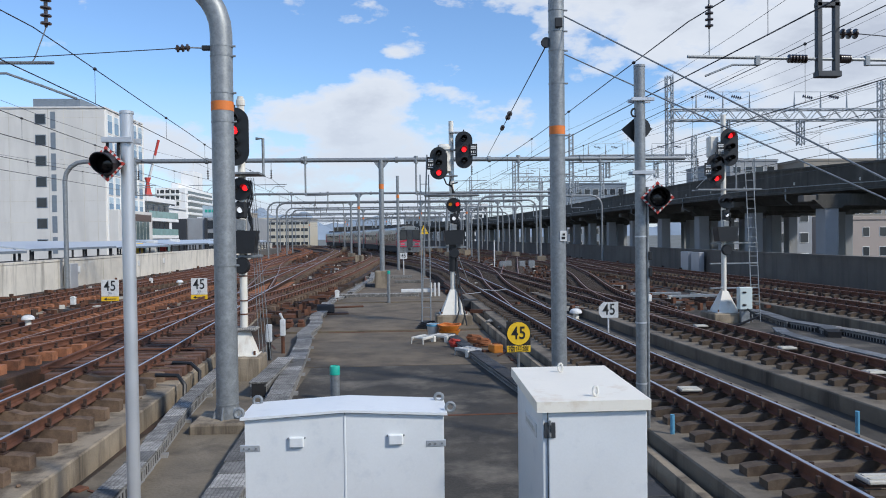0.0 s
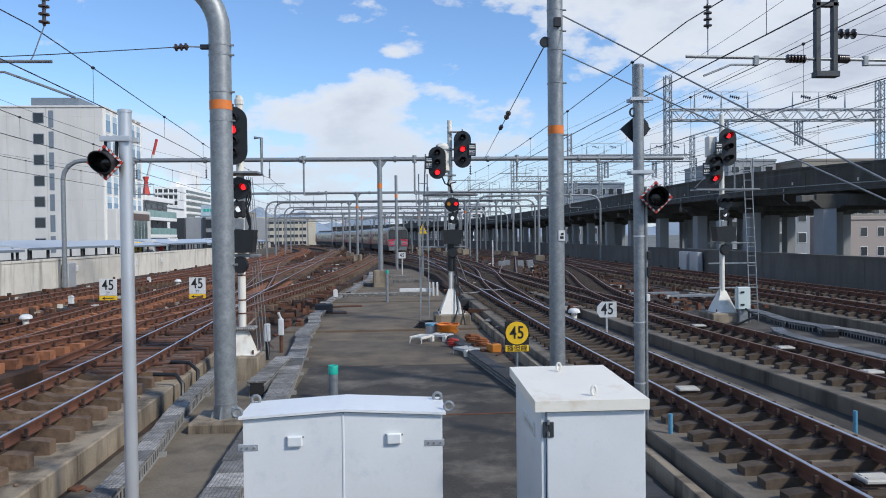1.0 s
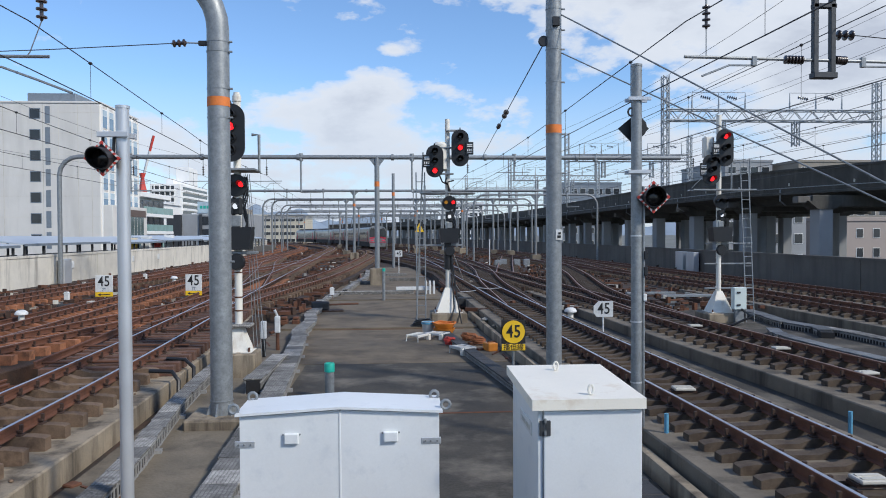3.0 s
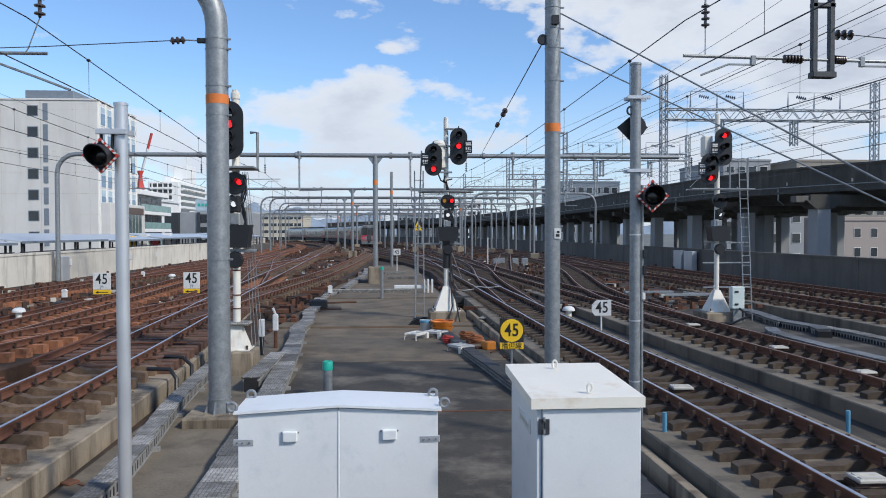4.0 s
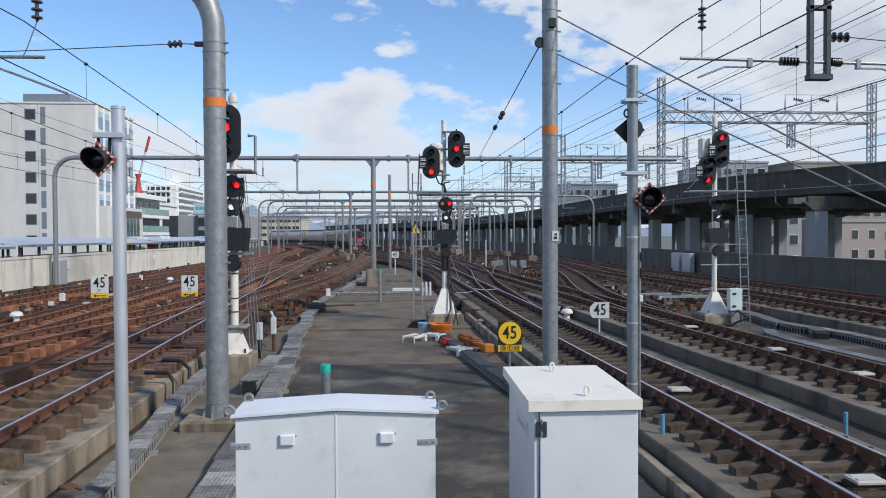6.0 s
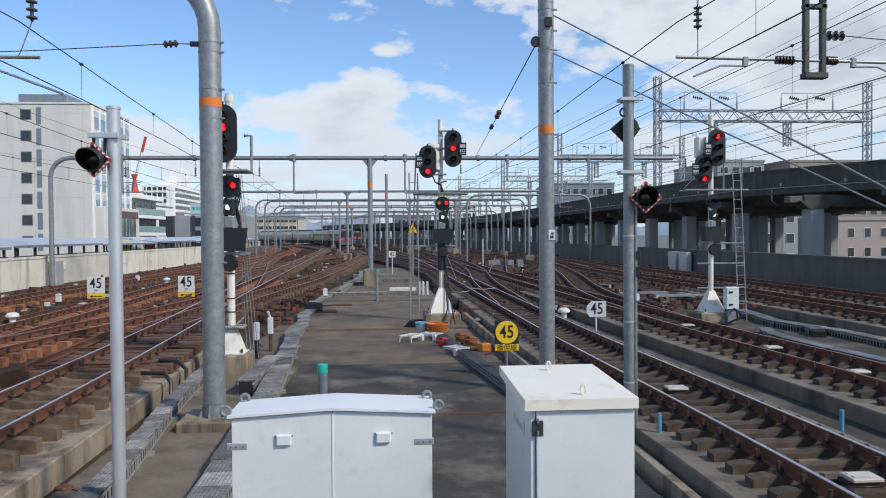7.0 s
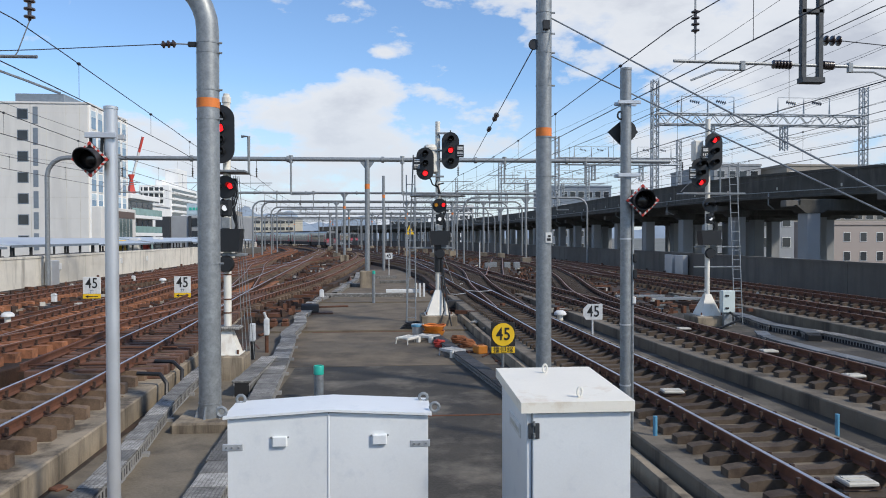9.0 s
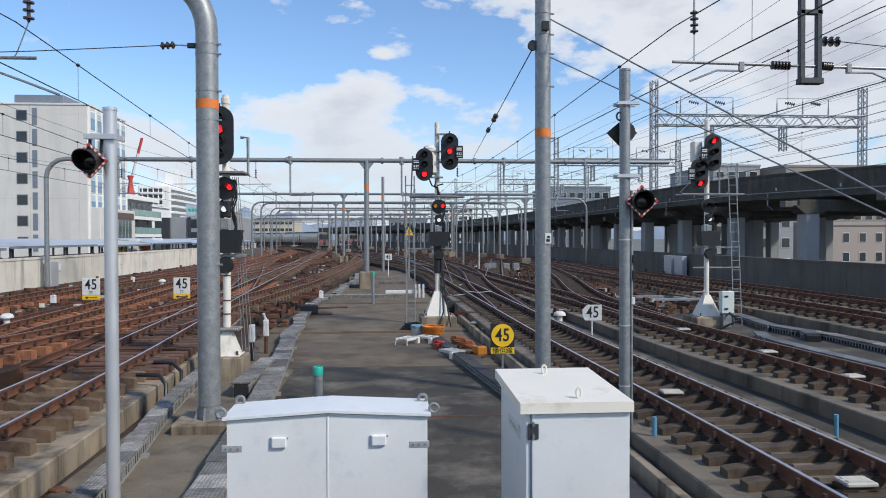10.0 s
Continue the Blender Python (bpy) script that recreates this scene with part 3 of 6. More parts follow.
# ---- far side: viaduct, buildings ----
def viaduct():
    root = thing("railway_viaduct", "concrete high-speed railway viaduct on square pillars, its deck coloured as shaded", "viaduct", kind="structure")
    far = [(24.6, 75), (24.6, 95), (24, 140), (17, 200), (2, 260), (-30, 330)]
    # the deck widens towards the station; the pillars keep to a straight row
    line = spline([(41, 12), (36.5, 28), (32.4, 37), (29.4, 43), (26.6, 49), (25.0, 56)] + far, 4)
    row = spline([(26.9, 8), (26.7, 45), (26.3, 60), (26.2, 90), (25.6, 140), (18.6, 200), (3.6, 260), (-28.4, 330)], 6)

    def carried(outline, mat, name, label=""):
        part(name, Shape().sweep(outline, [(p.x, p.y, 0) for p in line]), M[mat], root, label)
    # shade is in the deck's colour; the pillars keep a paler one
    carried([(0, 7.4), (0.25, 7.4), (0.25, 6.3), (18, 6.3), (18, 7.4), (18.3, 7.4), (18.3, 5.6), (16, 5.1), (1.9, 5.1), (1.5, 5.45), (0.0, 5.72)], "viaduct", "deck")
    carried([(-0.07, 7.32), (0.3, 7.32), (0.3, 7.46), (-0.07, 7.46)], "viaduct", "parapet_cap")
    carried([(-0.16, 5.72), (0.02, 5.72), (0.02, 5.9), (-0.16, 5.86)], "viaduct", "ledge")
    carried([(-0.05, 6.15), (0.01, 6.15), (0.01, 6.2), (-0.05, 6.2)], "galv", "cable_pipe", "thin grey cable pipe")
    total = sum((b - a).length for a, b in zip(row, row[1:]))
    s = 27.3
    while s < total - 5:
        p, d = along(row, s)
        m = Matrix.Translation((p.x, p.y, 0)) @ Matrix.Rotation(math.atan2(-d.x, d.y), 4, "Z")
        for x in (0.0, 6.6, 13.2):
            part("pillar", Shape().box((x, 0, FAR), (x + 0.92, 1.05, 4.62), 0.04), M["pillar"], root, at=m)
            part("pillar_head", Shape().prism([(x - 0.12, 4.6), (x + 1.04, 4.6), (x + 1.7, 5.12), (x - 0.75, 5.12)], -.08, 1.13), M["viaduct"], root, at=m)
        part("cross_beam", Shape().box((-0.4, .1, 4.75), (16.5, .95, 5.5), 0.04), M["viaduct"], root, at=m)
        part("beam_end", Shape().box((-1.3, .2, 5.0), (-0.38, .85, 5.42), 0.04), M["wall_dark"], root, "pale concrete bracket end", at=m)
        s += 9.2
    total = sum((b - a).length for a, b in zip(line, line[1:]))
    s, k = 6.0, 0
    while s < min(total - 5, 150):
        p, d = along(line, s)
        m = Matrix.Translation((p.x, p.y, 0)) @ Matrix.Rotation(math.atan2(-d.x, d.y), 4, "Z")
        part("joint_strip", Shape().box((-.03, -.04, 5.9), (.01, .04, 7.3)), M["viaduct"], root, at=m)
        part("fixing", Shape().box((-.06, .9, 6.3), (.0, 1.0, 6.5), .01), M["pad"], root, at=m)
        if k % 3 == 1:
            part("drain_pipe", Shape().tube([(-.08, 1.6, 6.1), (-.08, 1.6, 5.3), (.5, 1.6, 5.0)], .05, 8), M["galv"], root, at=m)
        s += 4.6
        k += 1


def window_grid(root, mat_frame, mat_pane, x0, x1, nx, z0, z1, nz, y, w, h):
    for i in range(nx):
        for j in range(nz):
            x, z = x0 + (x1 - x0) * (i + .5) / nx, z0 + (z1 - z0) * (j + .5) / nz
            fr = part("window", Shape().box((x - w / 2 - .06, y - .05, z - h / 2 - .06), (x + w / 2 + .06, y + .06, z + h / 2 + .06), 0.01), mat_frame, root)
            part("pane", Shape().box((x - w / 2, y - .07, z - h / 2), (x + w / 2, y - .052, z + h / 2)), mat_pane, fr)


def glass_material(name, base, rough=0.08):
    return material(name, base, rough, 0.0, vary=0.2, scale=0.8, bump=0, spec=0.5)


M["pane"] = glass_material("dark_window_glass", (0.035, 0.04, 0.045))
M["pane_blue"] = glass_material("sky_blue_glass", (0.16, 0.26, 0.36))
M["pane_pale"] = glass_material("pale_spandrel_glass", (0.42, 0.52, 0.58), .2)
M["pane_green"] = glass_material("grey_green_glass", (0.10, 0.14, 0.14), .1)
M["brown_clad"] = material("brown_cladding", (0.12, 0.085, 0.07), .6, vary=.1)
M["panel"] = material("beige_panel", (0.66, 0.64, 0.60), 0.7, vary=0.06, scale=0.4, stain=(0.48, 0.46, 0.43), stain_amount=0.4, stain_scale=0.4, streak=True)
M["bwhite"] = material("white_facade", (0.80, 0.80, 0.78), 0.7, vary=0.05, scale=0.3)


def building_main():
    """White panel office block with a glazed side."""
    root = thing("office_building", "white panel office block with small dark windows and glazed side", "building")
    x0, x1, y0, y1, top = -60.0, -36.0, 92.0, 105.3, 19.25
    part("wall", Shape().box((x0, y0, FAR), (x1, y1, top), 0.05), M["panel"], root)
    part("parapet", Shape().box((x0 - .1, y0 - .1, top), (x1 + .1, y1 + .1, top + .25), 0.04), M["panel"], root)
    part("roof_plant", Shape().box((-45.2, y0 + 1.5, top), (-39.4, y0 + 12, top + 1.5), 0.05), M["grey_paint"], root)
    z = 18.6
    while z > FAR + 2:
        fr = part("window", Shape().box((-44.3, y0 - .03, z - 1.25), (-43.0, y0 + .1, z + .05), 0.01), M["grey_paint"], root)
        part("pane", Shape().box((-44.2, y0 - .06, z - 1.15), (-43.1, y0 - .035, z - .05)), M["pane"], fr)
        part("louvre", Shape().box((-42.45, y0 - .04, z - 1.75), (-41.87, y0 + .1, z + .3), 0.01), M["grey_paint"], root)
        z -= 2.55
    for k in range(9):
        part("floor_joint", Shape().box((x0, y0 - .01, top - 1.1 - k * 2.55), (x1, y0 + .02, top - 1.06 - k * 2.55)), M["wall"], root)
    for x in (-57.5, -55.0, -52.5, -50.0, -47.4, -42.75, -40.9, -38.6, -37.0):
        part("panel_joint", Shape().box((x - .03, y0 - .012, FAR), (x + .03, y0 + .02, top)), M["wall"], root)
    # glazed side towards the tracks: tall strips of glass between white mullions
    for j in range(8):
        for i in range(6):
            y, z = y0 + .5 + i * 2.1, top - .5 - j * 2.55
            if y + 1.6 > y1:
                continue
            fr = part("window", Shape().box((x1 - .05, y, z - 2.4), (x1 + .06, y + 1.75, z), 0.01), M["bwhite"], root)
            part("pane", Shape().box((x1 + .062, y + .1, z - 2.3), (x1 + .085, y + 1.65, z - .85)), M["pane_blue"], fr)
            part("spandrel", Shape().box((x1 + .062, y + .1, z - .8), (x1 + .08, y + 1.65, z - .1)), M["pane_pale"], fr)
    for i in range(7):
        part("mullion", Shape().box((x1, y0 + .3 + i * 2.1, FAR), (x1 + .2, y0 + .45 + i * 2.1, top)), M["bwhite"], root)
    # entrance hall in front of the glazing
    hall = part("entrance_hall", Shape().box((x1 + .2, y0 + .3, FAR), (x1 + 1.3, y1 - .6, 6.9), .04), M["panel"], root, "low pale entrance hall")
    part("fascia", Shape().box((x1 + 1.28, y0 + 2.6, 5.6), (x1 + 1.36, y1 - 1.2, 6.5), .01), M["brown_clad"], hall, "brown fascia board")
    for i in range(7):
        part("pane", Shape().box((x1 + 1.29, y0 + 2.7 + i * 1.25, FAR + 4), (x1 + 1.34, y0 + 3.75 + i * 1.25, 5.55)), M["pane_green"], hall)


def block(name, label, x0, x1, y0, y1, top, nx, nz, wall, group="", fill=.62):
    root = thing(name, label, "building", group=group)
    part("wall", Shape().box((x0, y0, FAR), (x1, y1, top), 0.05), M[wall], root)
    part("parapet", Shape().box((x0 - .15, y0 - .15, top), (x1 + .15, y1 + .15, top + .5), 0.04), M[wall], root)
    w, h = (x1 - x0) / nx, (top - FAR) / (nz + .6)
    window_grid(root, M["bwhite"], M["pane"], x0 + .3, x1 - .3, nx, top - h * nz - .3, top - .3, nz, y0, w * fill, h * .45)
    return root


# ---- poles and gantries ----
def gantry(y, x0, x1, z, r, supports, band=True, drops=(), group="portal gantries over the tracks", leg=True):
    """Pipe portal: round beam on round posts with rounded left corner."""
    root = thing("portal_gantry", "grey pipe portal gantry carrying the overhead lines", "gantry", group=group)
    c = 1.1
    pts = [(x0, y, -0.5), (x0, y, z - c)] + [(x0 + c - c * math.cos(a), y, z - c + c * math.sin(a)) for a in (0.4, 0.8, 1.2)] + [(x0 + c, y, z), (x1 - c, y, z)]
    pts += [(x1 - c + c * math.sin(a), y, z - c + c * math.cos(a)) for a in (0.4, 0.8, 1.2)] + [(x1, y, z - c), (x1, y, -0.5)] if leg else [(x1, y, z)]
    part("beam", Shape().tube(pts, r, 14), M["galv"], root)
    x = x0 + 2.5
    while x < x1 - 1:
        part("joint_flange", Shape().tube([(x, y, z), (x + .16, y, z)], r * 1.45, 14), M["galv"], root)
        x += 5.6
    for sx in supports:
        part("post", Shape().tube([(sx, y, 0), (sx, y, z)], r * 1.15, 14), M["galv"], root)
        part("bracket", Shape().prism([(sx - .5, z - .05), (sx + .5, z - .05), (sx + .16, z - .5), (sx - .16, z - .5)], y - .06, y + .06), M["galv"], root)
        part("foundation", Shape().box((sx - .45, y - .45, 0), (sx + .45, y + .45, 1.1), 0.04), M["bed" if band else "bed_dark"], root)
        if band:
            part("band", Shape().tube([(sx, y, z - 1.75), (sx, y, z - 1.45)], r * 1.18, 14), M["orange"], root)
    for dx, l in drops:
        part("hanger", Shape().tube([(dx, y, z), (dx, y, z - l)], 0.055, 8), M["galv"], root)
        part("clamp", Shape().tube([(dx, y, z - .22), (dx, y, z + .22)], 0.13, 8), M["galv"], root)
        part("stub_arm", Shape().tube([(dx, y, z - l), (dx + 1.2, y, z - l + .02)], 0.035, 6), M["galv"], root)
    return root


# ---- train ----
M["steel"] = material("brushed_stainless", (0.34, 0.335, 0.32), 0.3, 0.85, vary=0.08, scale=1.5, bump=0.03)
M["train_grey"] = material("train_underframe", (0.035, 0.036, 0.038), 0.8, vary=0.3, scale=3)
M["train_roof"] = material("train_roof", (0.30, 0.31, 0.32), 0.7, vary=0.1)
M["train_red"] = material("train_red", (0.42, 0.02, 0.05), 0.4, vary=0.08)
M["tail"] = material("lit_tail_lamp", (0.6, 0.05, 0.1), 0.4, bump=0, emit=(1.0, 0.12, 0.2), emit_strength=0.12)
CAR = 20.6


def train_car(end):
    """One coach along y, its tail at y = 0, standing on rails at z = 0."""
    car = thing("train_coach", "stainless diesel express coach with red trim" + (", red tail lamps lit" if end else ""), "train", group="coaches of the departing train")
    prof = [(-1.40, 1.0), (-1.45, 1.25), (-1.45, 2.9), (-1.38, 3.35), (-1.1, 3.62), (-0.5, 3.74), (0.5, 3.74), (1.1, 3.62), (1.38, 3.35), (1.45, 2.9), (1.45, 1.25), (1.40, 1.0)]
    part("body", Shape().prism(prof, 0.25, CAR - .25), M["steel"], car)
    part("roof", Shape().prism([(-1.12, 3.63), (-.5, 3.78), (.5, 3.78), (1.12, 3.63)], 0.4, CAR - .4), M["train_roof"], car)
    part("underframe", Shape().box((-1.36, 1.0, 0.3), (1.36, CAR - 1, 1.02), 0.05), M["train_grey"], car)
    part("sill", Shape().box((-1.43, .5, 1.0), (1.43, CAR - .5, 1.2), 0.01), M["train_grey"], car)
    for y in (3.2, CAR - 3.2):
        part("bogie", Shape().box((-1.15, y - 1.5, 0.25), (1.15, y + 1.5, 0.8), 0.08), M["train_grey"], car)
        for dy in (-1.05, 1.05):
            for x in (-.56, .56):
                part("wheel", Shape().lathe([(0, .43), (.1, .43), (.12, .46), (.14, .46)], (x - .07, y + dy, .43), (1, 0, 0), 18), M["train_grey"], car)
    for x, sx in ((-1.455, -1), (1.455, 1)):
        part("window_band", Shape().box((x - .012, 2.9, 1.85), (x + .012, CAR - 2.9, 2.75), 0.004), M["pane"], car)
        for i in range(8):
            y = 4.6 + i * 1.6
            part("window_post", Shape().box((x - .018, y - .04, 1.85), (x + .018, y + .04, 2.75)), M["steel"], car)
        for y in (1.9, CAR - 1.9):
            d = part("door", Shape().box((x - .016, y - .5, 1.1), (x + .016, y + .5, 2.95), 0.004), M["train_red"], car, "dark red sliding door")
            part("pane", Shape().box((x - .022, y - .28, 1.9), (x + .022, y + .28, 2.7)), M["pane"], d)
        part("stripe", Shape().box((x - .008, .4, 1.28), (x + .008, CAR - .4, 1.34)), M["train_red"], car)
    for i, y in enumerate((2.5, 5.2, 8.0, 10.8, 13.6, 16.4)):
        part("roof_unit", Shape().prism([(-1.0, 3.66), (1.0, 3.66), (.85, 4.0), (-.85, 4.0)], y, y + 1.7), M["train_grey"], car, "dark roof unit")
    part("gangway", Shape().box((-.5, CAR - .3, 1.0), (.5, CAR + .3, 3.1), 0.04), M["train_grey"], car)
    if end:
        face = part("end_face", Shape().prism([(-1.38, 1.0), (-1.42, 1.3), (-1.40, 2.9), (-1.25, 3.4), (-.9, 3.62), (.9, 3.62), (1.25, 3.4), (1.40, 2.9), (1.42, 1.3), (1.38, 1.0)], 0.02, 0.26), M["steel"], car)
        part("mask", Shape().prism([(-1.36, 1.95), (1.36, 1.95), (1.36, 2.95), (1.2, 3.28), (-1.2, 3.28), (-1.36, 2.95)], 0.005, 0.03), M["black"], car, "black window surround")
        for x in (-1, 1):
            part("windscreen", Shape().prism([(x * .46, 2.05), (x * 1.26, 2.05), (x * 1.26, 2.9), (x * 1.12, 3.18), (x * .46, 3.18)], -0.008, 0.01), M["pane"], car)
            part("trim", Shape().prism([(x * .40, 1.80), (x * 1.40, 1.60), (x * 1.40, 1.86), (x * .40, 2.02)], -0.012, 0.03), M["train_red"], car, "red band below the windscreen")
            part("tail_lamp", Shape().box((x * .66, -.02, 1.30), (x * 1.22, .03, 1.50), 0.03), M["tail"], car)
            part("lower_trim", Shape().prism([(x * .40, 1.02), (x * 1.40, 1.05), (x * 1.40, 1.2), (x * .40, 1.12)], -0.012, 0.03), M["train_red"], car)
            for q in (.75, 1.02):
                part("head_lamp", Shape().lathe([(0, .09), (.05, .09)], (x * q, .0, 3.42), (0, 1, 0), 12), M["lens"], car)
        part("gangway_door", Shape().box((-.38, -.03, 1.0), (.38, .05, 3.3), 0.02), M["frame_dark"], car, "dark end door")
        part("door_window", Shape().box((-.24, -.04, 2.05), (.24, -.03, 2.95)), M["pane"], car)
        part("skirt", Shape().prism([(-1.3, .35), (1.3, .35), (1.36, 1.0), (-1.36, 1.0)], 0.15, 0.3), M["steel"], car)
        part("coupler", Shape().box((-.16, -.25, .62), (.16, .2, .95), 0.04), M["train_grey"], car)
    return car


CARS = []


def train():
    for k in range(5):
        CARS.append(train_car(k == 0))


def car_pose(s):
    """A coach whose tail is s metres along the departure track from its (1.24, 96) point."""
    line = TRACKS["track_r1"]
    i0 = min(range(len(line)), key=lambda i: abs(line[i].y - 96))
    sub = line[i0:]
    a, _ = along(sub, max(s, 0) + 0.0)
    b, _ = along(sub, max(s, 0) + CAR)
    d = (b - a).normalized()
    return Matrix.Translation((a.x, a.y, RAIL)) @ Matrix.Rotation(math.atan2(-d.x, d.y), 4, "Z")


def travelled(t):
    return 8.7 * t + 0.07 * t * t
# ---- cabinets ----
def cabinet_wide():
    root = thing("relay_cabinet", "low white double-door steel relay cabinet with gabled roof", "cabinet", pose(-0.43, 5.5, 0.0))
    w, d, h = 0.76, 0.44, 1.80
    part("body", Shape().prism([(-w + .03, .1), (w - .03, .1), (w - .03, h - .01), (0, h + .03), (-w + .03, h - .01)], .022, d), M["black"], root, "dark gap behind the doors")
    part("shell", Shape().box((-w + .012, .03, .12), (-w + .03, d + .004, h - .012), .003).box((w - .03, .03, .12), (w - .012, d + .004, h - .012), .003), M["white"], root)
    for x0, x1 in ((-w + .018, -.003), (.003, w - .018)):
        z0, z1 = (h - .008, h + .03) if x0 < -.1 else (h + .03, h - .008)
        part("door", Shape().prism([(x0, .2), (x1, .2), (x1, z1), (x0, z0)], -.008, .02), M["white"], root)
    part("cover_strip", Shape().box((-.009, -.013, .2), (.007, -.006, h + .02), .003), M["white"], root)
    part("roof", Shape().prism([(-w - .012, h), (0, h + .042), (w + .012, h), (w + .012, h + .018), (0, h + .060), (-w - .012, h + .018)], -.035, d + .05), M["white"], root, "white gabled steel roof")
    for x in (-.36, .38):
        for bx in (-.062, .062):
            part("bolt", Shape().tube([(x + bx, -.02, h - .145), (x + bx, -.006, h - .145)], .007, 6), M["galv"], root)
    for x in (-.36, .38):
        b = part("latch_cover", Shape().box((x - .055, -.035, h - .215), (x + .055, -.004, h - .135), 0.008), M["white"], root)
    for x in (-w, w - .13):
        hinge = part("hinge", Shape().box((x - .02, -.014, h - .24), (x + .13, .006, h - .19), 0.004), M["alu"], root)
        for bx in (.01, .05, .1):
            part("bolt", Shape().tube([(x + bx, -.022, h - .215), (x + bx, -.012, h - .215)], .008, 6), M["galv"], hinge)
    for x, y in ((-w - .03, .02), (-w + .03, d), (w - .03, d - .05), (w + .04, .05)):
        part("lifting_eye", Shape().tube([(x + .034 * math.cos(a), y, h + .045 + .034 * math.sin(a)) for a in [i * .63 for i in range(11)]], 0.012, 8), M["galv"], root)
    part("plinth", Shape().box((-w, 0, 0.0), (w, d, 0.12), 0.01), M["bed"], root)
    return root


def cabinet_tall():
    root = thing("equipment_cabinet", "tall white steel equipment cabinet with overhanging sloped lid", "cabinet", pose(1.342, 5.0, 0.0))
    w, d, h = 0.405, 1.18, 1.99
    part("body", Shape().box((-w + .045, .05, .05), (w - .015, d - .05, h - .05), 0.006), M["white"], root)
    part("lid", Shape().add([(-w, 0, h - .075), (w, 0, h - .075), (w, d, h - .045), (-w, d, h - .045), (-w, 0, h), (w, 0, h), (w, d, h + .03), (-w, d, h + .03)],
                            [(0, 3, 2, 1), (4, 5, 6, 7), (0, 1, 5, 4), (1, 2, 6, 5), (2, 3, 7, 6), (3, 0, 4, 7)]), M["white_top"], root, "off-white lid with rust marks")
    part("door_gap", Shape().box((-w + .082, .044, .10), (w - .018, .0505, h - .08)), M["black"], root)
    part("door", Shape().box((-w + .086, .03, .12), (w - .021, .0502, h - .085), 0.005), M["white"], root)
    for k in (0, 1):
        part("hinge", Shape().box((-w + .055 + k * .042, .02, h - .26), (-w + .092 + k * .042, .032, h - .15), 0.004), M["frame_dark"], root, "dark steel hinge leaf")
    for z in (h - .25, h - .165):
        part("hinge_pin", Shape().tube([(-w + .093, .016, z), (-w + .093, .016, z + .03)], .01, 8), M["galv"], root)
    part("name_plate", Shape().box((-w + .036, .25, h - .32), (-w + .048, .72, h - .22), 0.004), M["sign"], root)
    for k in range(6):
        part("plate_mark", Shape().box((-w + .033, .30 + k * .06, h - .29), (-w + .037, .335 + k * .06, h - .255)), M["pad"], root)
    for x, y in ((.04, .12), (-.03, .95)):
        part("lifting_eye", Shape().tube([(x + .018 * math.cos(a), y, h + .04 + y * .025 + .034 * math.sin(a)) for a in [i * .63 for i in range(11)]], 0.009, 8), M["cream"], root)
    return root


# ---- lettering ----
def lettering(name, words, size, mat, parent, at, label="", thick=0.002):
    """Raised letters; they stand in the x-z plane and face -y."""
    cu = bpy.data.curves.new(name, "FONT")
    cu.body, cu.size, cu.align_x, cu.align_y, cu.extrude = words, size, "CENTER", "CENTER", thick
    tmp = bpy.data.objects.new(name, cu)
    me = bpy.data.meshes.new_from_object(tmp)
    bpy.data.objects.remove(tmp)
    me.materials.clear()
    me.materials.append(mat)
    return part(name, me, mat, parent, label, at @ pose(0, 0, 0, 90))


def bold(name, words, size, mat, parent, x, y, z, grow=0.012):
    """Heavy numerals."""
    cu = bpy.data.curves.new(name, "FONT")
    cu.body, cu.size, cu.align_x, cu.align_y, cu.extrude, cu.offset, cu.space_character = words, size, "CENTER", "CENTER", 0.003, grow * .45, 1.06
    tmp = bpy.data.objects.new(name, cu)
    me = bpy.data.meshes.new_from_object(tmp)
    bpy.data.objects.remove(tmp)
    me.materials.clear()
    me.materials.append(mat)
    me.transform(Matrix.Diagonal((0.86, 1.08, 1.0, 1.0)))
    return part(name, me, mat, parent, "black numerals", pose(x, y, z, 90))


def disc(r, y0, y1, z, seg=32):
    return Shape().prism([(r * math.cos(2 * math.pi * i / seg), z + r * math.sin(2 * math.pi * i / seg)) for i in range(seg)], y0, y1)


